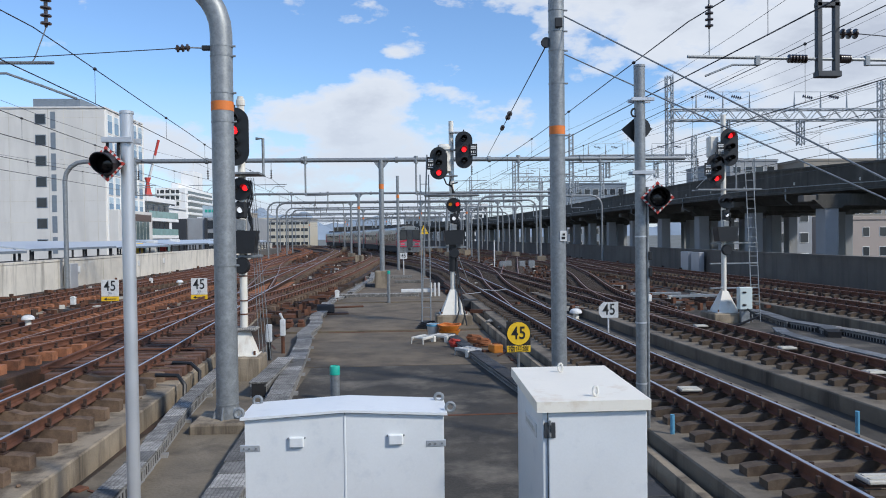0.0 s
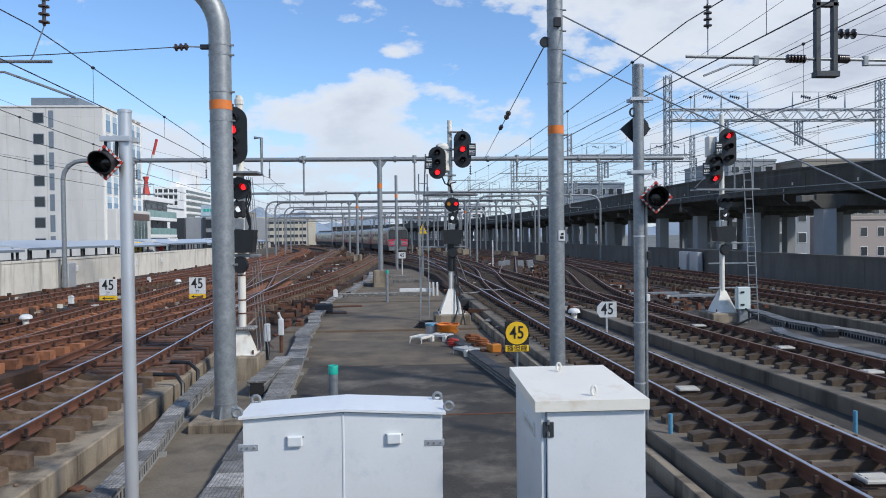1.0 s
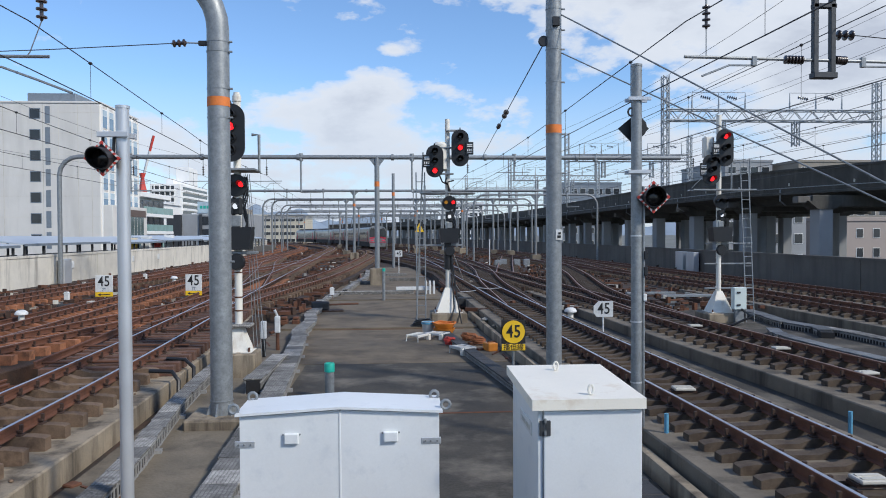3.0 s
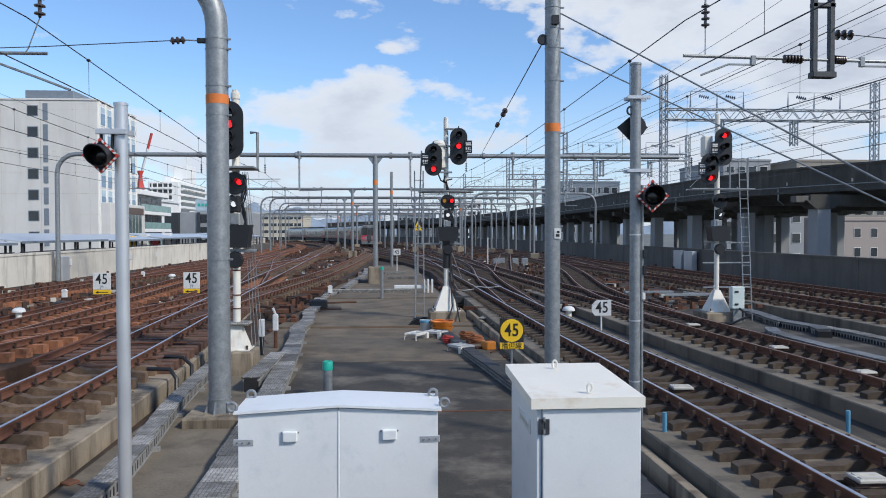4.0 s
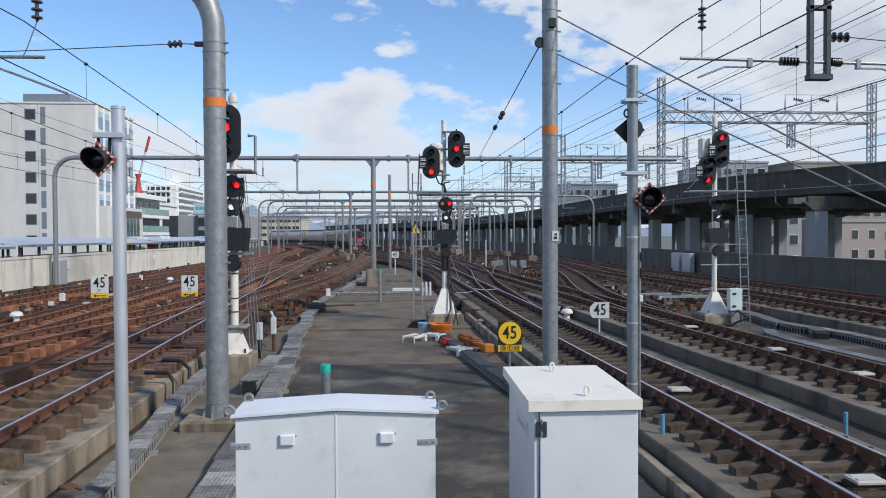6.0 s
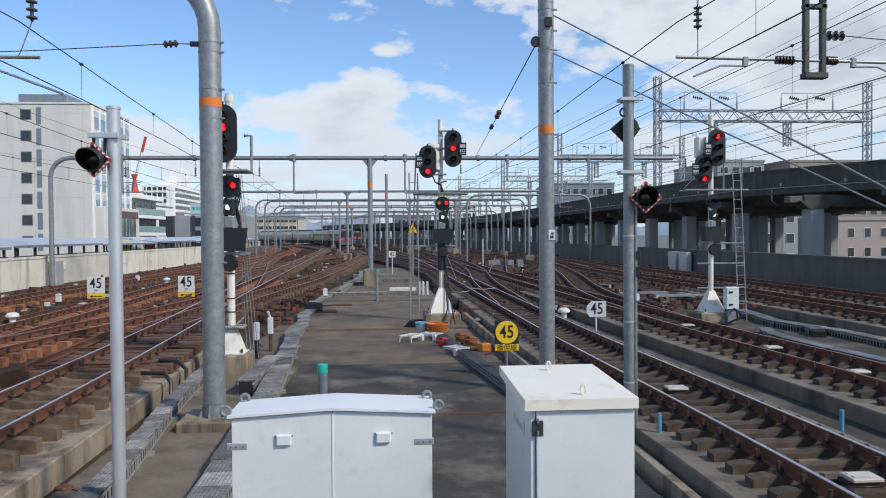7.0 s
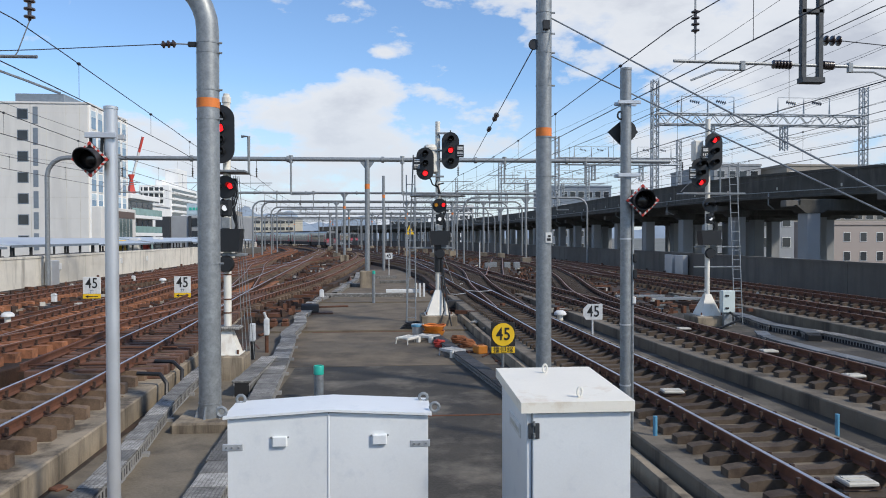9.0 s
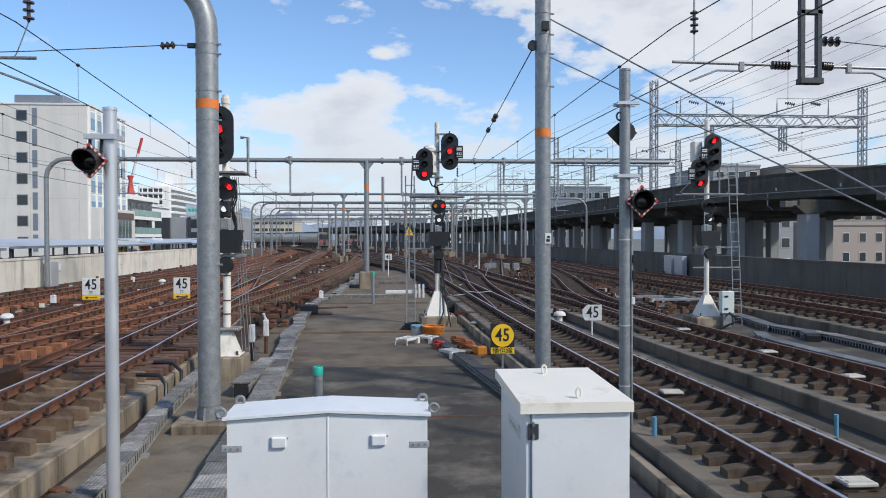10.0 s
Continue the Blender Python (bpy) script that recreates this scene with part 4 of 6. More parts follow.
def speed_signs():
    for x, y, w, label in ((-12.55, 32.3, .37, "white speed sign on a yellow foot plate beside the rusty tracks"), (-8.82, 32.5, .35, "weathered speed sign between the rusty tracks")):
        root = thing("speed_sign", label, "sign", pose(x, y, BED), group="white speed signs")
        part("post", Shape().box((-.04, .02, 0), (.04, .08, .5), .005), M["cream"], root)
        part("board", Shape().box((-w, -.02, .36), (w, .015, 1.08), .01), M["sign"], root)
        part("strip", Shape().box((-w, -.026, .16), (w, .015, .352), .006), M["yellow"], root, "yellow strip with a black arrow")
        part("arrow", Shape().prism([(-.26, .25), (-.14, .31), (-.14, .265), (.26, .265), (.26, .235), (-.14, .235), (-.14, .19)], -.034, -.027), M["ink"], root)
        bold("lettering", "45", .58, M["ink"], root, 0, -.025, .80)
        bold("small_lettering", "79" if x < -10 else "77", .17, M["grey_paint"], root, 0, -.025, .46)
    root = thing("speed_sign", "round yellow speed sign with a line plate on a thin post", "sign", pose(2.555, 15.8, 0.03))
    part("post", Shape().tube([(0, .03, 0), (0, .03, 1.1)], .03, 10), M["galv"], root)
    part("board", Shape().box((-.265, -.01, .71), (.265, .01, 1.23), .008), M["ink"], root, "black square board")
    part("disc", disc(.25, -.022, -.012, .97), M["yellow"], root, "yellow disc")
    bold("lettering", "45", .36, M["ink"], root, 0, -.026, .97, .009)
    part("line_plate", Shape().box((-.26, -.02, .56), (.26, .01, .70), .006), M["yellow"], root, "yellow plate with the line's name")
    lettering("line_name", "播但線", .15, M["ink"], root, pose(0, -.023, .63), "black lettering")
    root = thing("speed_sign", "white angular speed sign on a thin white post", "sign", pose(5.68, 19.7, BED))
    part("post", Shape().tube([(0, .03, 0), (0, .03, .8)], .025, 10), M["sign"], root)
    part("board", Shape().prism([(-.27, .62), (-.19, .50), (.27, .50), (.27, .93), (-.14, .93), (-.27, .80)], -.015, .01), M["sign"], root)
    bold("lettering", "45", .40, M["ink"], root, 0.01, -.02, .715, .009)
    root = thing("speed_sign", "small far white speed sign on a post", "sign", pose(0.24, 58, 0.0))
    part("post", Shape().tube([(0, .03, 0), (0, .03, 1.6)], .035, 8), M["sign"], root)
    part("board", Shape().box((-.28, -.02, 1.35), (.28, .01, 1.85), .01), M["sign"], root)
    bold("lettering", "45", .42, M["ink"], root, 0, -.025, 1.6)
    root = thing("warning_sign", "small yellow triangle on a slim post", "sign", pose(1.79, 55, 0))
    part("post", Shape().tube([(0, .04, 0), (0, .04, 3.9)], .06, 8), M["galv"], root)
    part("board", Shape().box((-.36, -.01, 3.3), (.36, .02, 3.9), .02), M["ink"], root)
    part("triangle", Shape().prism([(-.34, 3.3), (.34, 3.3), (0, 4.0)], -.03, -.012), M["yellow"], root)
    part("mark", Shape().box((-.05, -.036, 3.4), (.05, -.031, 3.7)), M["ink"], root)


# ---- signals ----
def lens_unit(parent, x, y, z, r, mat, name="lamp_unit"):
    """Lens with a half-round hood above it, facing -y."""
    u = part(name, Shape().lathe([(0, r * 1.25), (.05, r * 1.25)], (x, y - .05, z), (0, 1, 0), 20), M["black"], parent)
    part("lens", Shape().lathe([(0, r * .55), (.012, r * .95), (.02, r)], (x, y - .075, z), (0, 1, 0), 20), M[mat], u)
    part("hood", hood_shell(x, y - .04, z, r * 1.3, .012, -0.12, 1.12, lambda f: .01 + .26 * (.45 + .55 * math.sin(math.pi * f)), 12), M["black"], u)


def hood_shell(x, y, z, r, t, a0, a1, reach, n):
    """One curved shell round a lens, from angle a0 to a1 (in half turns), reaching towards -y."""
    s = Shape()
    vs, fs = [], []
    for i in range(n + 1):
        f = i / n
        a = math.pi * (a0 + (a1 - a0) * f)
        c, d = math.cos(a), math.sin(a)
        for rr, yy in ((r, y), (r, y - reach(f)), (r - t, y - reach(f)), (r - t, y)):
            vs.append((x + rr * c, yy, z + rr * d))
    for i in range(n):
        for k in range(4):
            fs.append((4 * i + k, 4 * i + (k + 1) % 4, 4 * i + 4 + (k + 1) % 4, 4 * i + 4 + k))
    fs += [(0, 1, 2, 3), (4 * n + 3, 4 * n + 2, 4 * n + 1, 4 * n)]
    return s.add(vs, fs)


def signal_head(parent, x, y, z, w, h, lights, plate=None):
    r = w / 2
    out = [(x + r * math.cos(a), z + h / 2 - r + r * math.sin(a)) for a in [math.pi * i / 12 for i in range(13)]]
    out += [(x + r * math.cos(a), z - h / 2 + r + r * math.sin(a)) for a in [math.pi * (1 + i / 12) for i in range(13)]]
    head = part("signal_head", Shape().prism(out, y - .02, y + .02), M["black"], parent, "black oblong signal head")
    part("case", Shape().box((x - w * .28, y + .02, z - h * .36), (x + w * .28, y + .22, z + h * .36), .02), M["black"], parent)
    part("eyelet", Shape().tube([(x, y, z + h / 2), (x, y, z + h / 2 + .06)], .02, 8), M["black"], parent)
    n = len(lights)
    for i, mat in enumerate(lights):
        zz = z + h * .30 - i * (h * .60) / (n - 1)
        lens_unit(head, x, y - .02, zz, .085, mat)
    if plate:
        px, pz = plate
        p = part("route_plate", Shape().box((px - .13, y - .06, pz - .22), (px + .13, y - .03, pz + .22), .008), M["black"], parent, "black plate with pale marks")
        for a, b, c, d in ((-.09, .05, .09, .09), (-.09, .11, .09, .15), (-.09, -.10, -.05, -.02), (-.02, -.10, .02, -.02), (.04, -.10, .09, -.07), (.04, -.05, .09, -.02), (-.09, -.16, .09, -.14)):
            part("mark", Shape().box((px + a, y - .066, pz + b), (px + c, y - .061, pz + d)), M["sign"], p)


def ladder(parent, x, y, z0, z1, w=0.3, lean=0.0):
    for k in (-1, 1):
        part("stile", Shape().tube([(x + k * w / 2, y - lean, z0), (x + k * w / 2, y, z1)], .02, 6), M["galv"], parent)
    n = int((z1 - z0) / .32)
    for i in range(1, n):
        f = i / n
        yy = y - lean * (1 - f)
        part("rung", Shape().tube([(x - w / 2, yy, z0 + (z1 - z0) * f), (x + w / 2, yy, z0 + (z1 - z0) * f)], .012, 6), M["galv"], parent)


def base_fins(root, z, r=.42, h=.85):
    s = Shape().add([(-r, -r, z), (r, -r, z), (r, r, z), (-r, r, z), (-.1, -.1, z + h), (.1, -.1, z + h), (.1, .1, z + h), (-.1, .1, z + h)],
                    [(0, 3, 2, 1), (4, 5, 6, 7), (0, 1, 5, 4), (1, 2, 6, 5), (2, 3, 7, 6), (3, 0, 4, 7)])
    part("base_cone", s, M["cream"], root, "cream tapered steel base")
    part("base_plate", Shape().box((-r - .05, -r - .05, z - .03), (r + .05, r + .05, z), .005), M["cream"], root)
    for i in (-1, 1):
        for j in (-1, 1):
            part("anchor_bolt", Shape().tube([(i * r, j * r, z), (i * r, j * r, z + .09)], .025, 6), M["rust"], root)


def sub_lights(root, x, z_pair, z_white, z_box, lit, flip=1):
    pair = part("shunt_signal", disc(.25, -.12, -.02, z_pair, 20), M["black"], root, "black round shunt signal")
    pair.location.x += x
    for m, dx, dz in ((lit[0], -.12, .02), (lit[1], .13, .02)):
        lens_unit(root, x + dx, -.13, z_pair + dz, .062, m)
    part("call_signal_case", Shape().box((x - .13, -.1, z_white - .22), (x + .13, .05, z_white + .22), .06), M["black"], root)
    lens_unit(root, x, -.1, z_white, .062, "lit")
    part("equipment_box", Shape().prism([(x - .30, z_box - .28), (x + .30, z_box - .28), (x + .36, z_box + .22), (x - .36, z_box + .22)], -.25, .2), M["black"], root, "black equipment box")
    part("box_arm", Shape().box((x - .1, -.1, z_box + .22), (x + .1, .1, z_white - .2), .02), M["galv"], root)
    # cable loops
    for k in range(3):
        part("cable", Shape().tube([(x + .18 + .05 * math.sin(i * 1.1 + k), .02 + .03 * k, z_box + .2 + (z_pair - z_box) * i / 8) for i in range(9)], .018, 6), M["black"], root)


def signals():
    # mast between the inner tracks
    c = thing("signal_mast", "white signal mast with two black heads showing red", "railway signal", pose(1.82, 25.5, 0))
    part("foundation", Shape().box((-.62, -.62, 0), (.62, .62, .42), .03), M["bed"], c, "concrete foundation block")
    base_fins(c, .45, .42, .82)
    part("mast", Shape().tube([(0, 0, .5), (0, 0, 7.15)], .085, 16), M["cream"], c)
    part("mast_sleeve", Shape().tube([(0, 0, 1.9), (0, 0, 3.0)], .13, 12), M["black"], c)
    signal_head(c, .42, -.25, 6.12, .60, 1.28, ("lens", "red", "lens"), (.75, 6.1))
    signal_head(c, -.46, -.25, 5.66, .60, 1.12, ("lens", "lens", "red"), (-.74, 5.66))
    part("relay_case", Shape().lathe([(0, .2), (.05, .3), (.9, .3), (1.0, .2)], (-.22, .1, 5.35), (0, 0, 1), 14), M["cream"], c)
    for z, l0, l1 in ((6.7, -.08, .4), (6.1, -.3, .4), (5.2, -.4, .2)):
        part("bracket", Shape().box((l0, -.2, z), (l1, -.1, z + .06), .01), M["galv"], c)
    plat = [(.95 * math.cos(a), .6 * math.sin(a)) for a in [i * math.pi / 12 for i in range(24)]]
    s = Shape()
    s.tube([(u, v, 4.56) for u, v in plat + plat[:1]], .03, 6)
    for k in range(-4, 5):
        part("grid_bar", Shape().tube([(k * .2, -.5, 4.56), (k * .2, .5, 4.56)], .012, 5), M["galv"], c)
    s.tube([(-.95, 0, 4.56), (.95, 0, 4.56)], .03, 6)
    part("platform", s, M["galv"], c, "open grid work platform")
    sub_lights(c, .05, 4.22, 3.75, 3.12, ("amber", "red"))
    part("horn", Shape().lathe([(0, .16), (.1, .19), (.25, .1)], (.05, -.2, 2.55), (0, 1, 0), 16), M["black"], c)
    part("cross_arm", Shape().box((-1.1, -.05, 2.72), (.5, .02, 2.78), .01), M["galv"], c)
    ladder(c, -.95, .1, .03, 5.3, .3, .55)
    part("ladder_stay", Shape().tube([(-1.1, .3, .05), (-.85, .1, 6.0)], .025, 6), M["galv"], c)
    for k in range(3):
        part("cable", Shape().tube([(-.3 + .25 * k, -.2, 5.2 - .1 * k), (-.2 + .1 * k, -.22, 4.95), (.0, -.15, 4.85), (.02 + .05 * k, -.12, 4.55)], .025, 6), M["black"], c)
    for k in (-1, 1):
        part("ground_cable", Shape().tube([(.12, -.1, 2.4), (.2 + k * .05, -.15, 1.3), (.25 + k * .08, -.5, .6), (.2 + k * .2, -.8, .1)], .025, 6), M["black"], c)
    # mast at the left of the strip
    l = thing("signal_mast", "white signal mast with tall black head half hidden by the pole", "railway signal", pose(-3.5, 16.5, 0))
    part("foundation", Shape().box((-.42, -.42, 0), (.42, .42, .55), .03), M["bed"], l)
    base_fins(l, .58, .27, .52)
    part("mast", Shape().tube([(0, 0, .6), (0, 0, 6.25)], .085, 16), M["cream"], l)
    part("finial", Shape().lathe([(0, .1), (.12, .1), (.14, .07), (.2, .07)], (0, 0, 6.1), (0, 0, 1), 14), M["cream"], l)
    signal_head(l, -.08, -.25, 5.38, .60, 1.27, ("lens", "red", "lens", "lens"))
    part("guard_frame", Shape().tube([(.3, .1, 5.38), (.46, .1, 5.38), (.46, .1, 4.58), (-.2, .1, 4.58)], .035, 8), M["galv"], l)
    part("platform", Shape().box((-.45, -.35, 4.55), (.45, .35, 4.6), .01), M["galv"], l)
    sub_lights(l, -.02, 4.24, 3.78, 3.1, ("lens", "red"))
    part("horn", Shape().lathe([(0, .16), (.1, .19), (.25, .1)], (0, -.25, 2.55), (0, 1, 0), 16), M["black"], l)
    part("clamp", Shape().box((-.22, -.15, 2.72), (.42, .15, 2.78), .01), M["galv"], l)
    part("tray", Shape().box((-.3, -.22, 1.1), (.3, .22, 1.17), .02), M["trough"], l)
    for z in (1.45, 1.75, 2.3):
        part("strap", Shape().tube([(0, 0, z), (0, 0, z + .03)], .092, 16), M["rust"], l)
    for k in range(4):
        part("stay_wire", Shape().tube([(.3 + .08 * k, .2, .4), (.12 + .04 * k, .1, 4.5)], .008, 5), M["galv"], l)
    # mast among the right-hand tracks
    r = thing("signal_mast", "white signal mast with two black heads and a ladder", "railway signal", pose(11.15, 24.6, BED * 0))
    part("foundation", Shape().box((-.6, -.6, 0), (.6, .6, .4), .03), M["bed"], r)
    base_fins(r, .43, .36, .7)
    part("mast", Shape().tube([(0, 0, .5), (0, 0, 7.2)], .085, 16), M["cream"], r)
    signal_head(r, .1, -.25, 6.05, .60, 1.28, ("red", "lens", "lens"), (-.22, 6.0))
    signal_head(r, -.38, -.25, 5.3, .60, 1.05, ("lens", "lens", "red"), (-.66, 5.3))
    part("relay_case", Shape().box((-.5, -.1, 5.75), (-.2, .25, 6.45), .03), M["cream"], r)
    s = Shape().tube([(-1.1, 0, 4.6), (1.1, 0, 4.6)], .03, 6).tube([(-1.1, -.5, 4.6), (1.1, -.5, 4.6)], .03, 6)
    for k in range(-5, 6):
        part("grid_bar", Shape().tube([(k * .2, -.5, 4.6), (k * .2, .3, 4.6)], .012, 5), M["galv"], r)
    part("platform", s, M["galv"], r)
    sub_lights(r, .05, 4.22, 3.75, 3.12, ("lens", "lens"))
    part("horn", Shape().lathe([(0, .16), (.1, .19), (.25, .1)], (.05, -.2, 2.55), (0, 1, 0), 16), M["black"], r)
    for z in (2.75, 2.05, 1.2):
        part("cross_arm", Shape().box((-.5, -.05, z), (1.2, .02, z + .05), .01), M["galv"], r)
    ladder(r, .95, .1, .03, 5.6, .28, .5)
    part("guard_frame", Shape().tube([(.5, .1, 4.6), (.5, .1, 5.7), (1.15, .1, 5.7), (1.15, .1, 4.6)], .03, 8), M["galv"], r)
    for k in (-.5, .5):
        part("stay", Shape().box((-.05 + k * .1, -.05, .43), (-.01 + k * .1, .05, 1.3), .01), M["cream"], r)
    b = thing("junction_box", "pale green-grey junction box on the signal foundation", "junction box", pose(11.55, 23.9, .0))
    part("case", Shape().box((-.22, -.1, .55), (.22, .15, 1.3), .02), material("pale_green_enamel", (0.58, 0.66, 0.64), .5, vary=.06, bump=.02), b)
    for z in (.68, 1.1):
        part("latch", Shape().box((-.13, -.13, z), (.0, -.1, z + .06), .01), M["black"], b)
    part("leg", Shape().box((-.15, -.05, 0), (.15, .1, .56), .01), M["galv"], b)


# ---- lamps on slim poles ----
def hooded_lamp(x, y, z, size, turn, label, tilt=0):
    """Dark hooded lamp in a diamond of red and white strips."""
    root = thing("hooded_lamp", label, "signal lamp", pose(x, y, z, tilt, 0, turn))
    h = size / 2
    part("back_plate", Shape().prism([(0, -h), (h, 0), (0, h), (-h, 0)], 0, .02), M["black"], root)
    corners = [Vector((0, 0, -h)), Vector((h, 0, 0)), Vector((0, 0, h)), Vector((-h, 0, 0))]
    for a, b in zip(corners, corners[1:] + corners[:1]):
        d = b - a
        for i in range(9):
            p, q = a + d * (i / 9), a + d * ((i + 1) / 9)
            part("edge_strip", Shape().prism([(p.x, p.z), (q.x, q.z), (q.x * .84, q.z * .84), (p.x * .84, p.z * .84)], -.012, -.001), M["sign" if i % 2 else "red_paint"], root)
    r = h * .62
    hood = hood_shell(0, -.003, 0, r, .012, 0, 2, lambda f: size * (.42 + .22 * math.sin(2 * math.pi * f)), 24)
    part("hood", hood, M["black"], root, "black round hood")
    part("lens", Shape().lathe([(0, r * .5), (.03, r * .9)], (0, -.05, 0), (0, 1, 0), 24), M["lens"], root)
    part("case", Shape().lathe([(0, r * .9), (.14, r * .8), (.2, r * .4)], (0, .02, 0), (0, 1, 0), 20), M["black"], root)
    return root


def slim_poles():
    a = thing("lamp_pole", "slim pale steel pole carrying a hooded lamp", "pole", pose(-2.97, 8.2, 0))
    part("shaft", Shape().tube([(0, 0, 0), (0, 0, 4.54)], .07, 24), M["alu"], a)
    part("cap", Shape().lathe([(0, .076), (.03, .076), (.035, .06)], (0, 0, 4.53), (0, 0, 1), 24), M["alu"], a)
    part("bracket", Shape().box((-.24, -.1, 4.21), (.09, -.06, 4.27), .005).box((-.1, .06, 4.21), (.12, .1, 4.27), .005), M["alu"], a, "flat clamp bracket")
    part("lamp_arm", Shape().tube([(-.2, -.03, 4.24), (-.2, -.03, 4.06)], .018, 8).tube([(-.08, -.03, 4.24), (-.09, -.02, 4.05)], .018, 8), M["black"], a)
    hooded_lamp(-3.12, 8.02, 3.97, .38, 2, "black hooded lamp in a red and white striped diamond", 4)
    d = thing("lamp_pole", "slim galvanised pole with two clamped lamps", "pole", pose(3.35, 10.0, 0))
    part("shaft", Shape().tube([(0, 0, 0), (0, 0, 5.47)], .074, 24), M["galv"], d)
    part("cap", Shape().lathe([(0, .079), (.03, .079), (.035, .06)], (0, 0, 5.46), (0, 0, 1), 24), M["galv"], d)
    for z in (4.98, 3.97):
        part("bracket", Shape().box((-.14, -.1, z), (.18, -.07, z + .05), .005).box((-.14, .07, z), (.18, .1, z + .05), .005), M["alu"], d)
    part("eye_hook", Shape().tube([(-.08 - .045 * math.sin(i * .5), -.02, 4.83 + .055 * math.cos(i * .5)) for i in range(8)], .014, 6), M["black"], d)
    part("conduit", Shape().tube([(.10, 0, 0.2), (.10, 0, 3.8)], .022, 8), M["galv"], d)
    for z in (1.05, 1.9, 3.1):
        part("strap", Shape().tube([(0, 0, z), (0, 0, z + .02)], .08, 20), M["alu"], d)
    part("junction", Shape().box((.09, -.04, 2.2), (.14, .04, 2.3), .008), M["sign"], d)
    part("small_boxes", Shape().box((.1, -.05, 2.55), (.15, .05, 2.68), .008).box((.1, -.05, 2.78), (.15, .05, 2.9), .008), M["black"], d)
    hooded_lamp(3.53, 9.82, 3.64, .45, -10, "black hooded lamp in a striped diamond on the galvanised pole")
    b = thing("hooded_lamp", "black diamond lamp seen from its back", "signal lamp", pose(3.35, 10.12, 4.62))
    part("back_plate", Shape().prism([(0, -.22), (.22, 0), (.02, .2), (-.22, 0)], 0, .025), M["black"], b)
    part("hood", Shape().lathe([(0, .15), (.18, .14)], (.05, .02, .02), (0, 1, 0), 20), M["black"], b)


def big_poles():
    p = thing("catenary_pole", "stout galvanised catenary mast bending over at its top", "catenary pole", pose(-2.88, 12.2, 0))
    bend = [(0, 0, .15), (0, 0, 6.5)] + [(-.95 + .95 * math.cos(a), 0, 6.5 + .95 * math.sin(a)) for a in [i * .2 for i in range(1, 8)]] + [(-.95, 0, 7.45), (-17.6, 0, 7.5)]
    part("shaft", Shape().tube(bend, .178, 28), M["galv"], p)
    part("foundation", Shape().box((-.52, -.45, 0), (.55, .5, .2), .03), M["bed"], p, "worn concrete foundation block")
    part("band", Shape().tube([(0, 0, 5.24), (0, 0, 5.39)], .182, 28), M["orange"], p, "orange painted band")
    for a in range(6):
        m = pose(0, 0, 0, 0, 0, a * 60 + 20)
        part("rib", Shape().prism([(.17, .2), (.25, .2), (.17, .42)], -.012, .012, m), M["galv"], p)
    for z in (5.05, 5.52, 6.12, 6.28, 2.7):
        part("strap", Shape().tube([(0, 0, z), (0, 0, z + .02)], .184, 28), M["galv"], p)
        part("bolt", Shape().tube([(.17, -.05, z + .01), (.24, -.05, z + .01)], .018, 6), M["galv"], p)
    part("collar", Shape().tube([(0, 0, .42), (0, 0, .44)], .186, 28), M["galv"], p)
    part("stay_clamp", Shape().box((-.3, -.08, 6.22), (.02, -.02, 6.3), .01), M["black"], p)
    q = thing("catenary_pole", "tall galvanised catenary mast with number plate", "catenary pole", pose(3.06, 14.0, 0))
    part("shaft", Shape().tube([(0, 0, 0), (0, 0, 10.2)], .15, 28), M["galv"], q)
    part("foundation", Shape().box((-.4, -.45, 0), (.15, .45, .2), .03), M["bed"], q)
    part("band", Shape().tube([(0, 0, 5.08), (0, 0, 5.24)], .154, 28), M["orange"], q, "orange painted band")
    for z in (5.05, 6.05, 6.68, 7.05, 7.45, 4.3):
        part("strap", Shape().tube([(0, 0, z), (0, 0, z + .025)], .157, 28), M["galv"], q)
        part("bolt", Shape().tube([(.15, -.04, z + .01), (.21, -.04, z + .01)], .018, 6), M["galv"], q)
    part("clamp", Shape().box((-.06, -.2, 7.1), (.08, -.145, 7.28), .01), M["black"], q)
    pl = part("number_plate", Shape().box((.0, -.165, 3.02), (.13, -.15, 3.22), .004), M["sign"], q, "white plate with red and black bars")
    part("plate_bars", Shape().box((.03, -.17, 3.06), (.1, -.166, 3.11)).box((.05, -.17, 3.13), (.1, -.166, 3.17)), M["ink"], pl)
    part("pulley", Shape().lathe([(0, .1), (.03, .07), (.06, .1)], (-.2, -.05, 6.85), (0, 1, 0), 16), M["black"], q)
    part("beam", Shape().tube([(0, 0, 9.4), (18.5, 0, 9.4)], .13, 16), M["galv"], q)
    # the slim post far down the strip
    s = thing("post", "slim grey steel post standing on the strip", "pole", pose(-.19, 66, 0))
    part("shaft", Shape().tube([(0, 0, 0), (0, 0, 8.6)], .13, 14), M["galv"], s)
    part("band", Shape().tube([(0, 0, 6.6), (0, 0, 6.9)], .135, 14), M["orange"], s)


# ---- overhead lines ----
SUPPORTS = (-18.0, 12.4, 44.0, 82.0, 104.0, 130.0, 160.0, 195.0)


def insulator(parent, p, q, n=4, r=.07):
    p, q = Vector(p), Vector(q)
    d = q - p
    prof = [(0, .02)]
    for i in range(n):
        u = d.length * (i + .5) / n
        prof += [(u - .025, .03), (u - .012, r), (u + .012, r), (u + .025, .03)]
    prof.append((d.length, .02))
    part("insulator", Shape().lathe(prof, p, d.normalized(), 14), M["insulator"], parent)


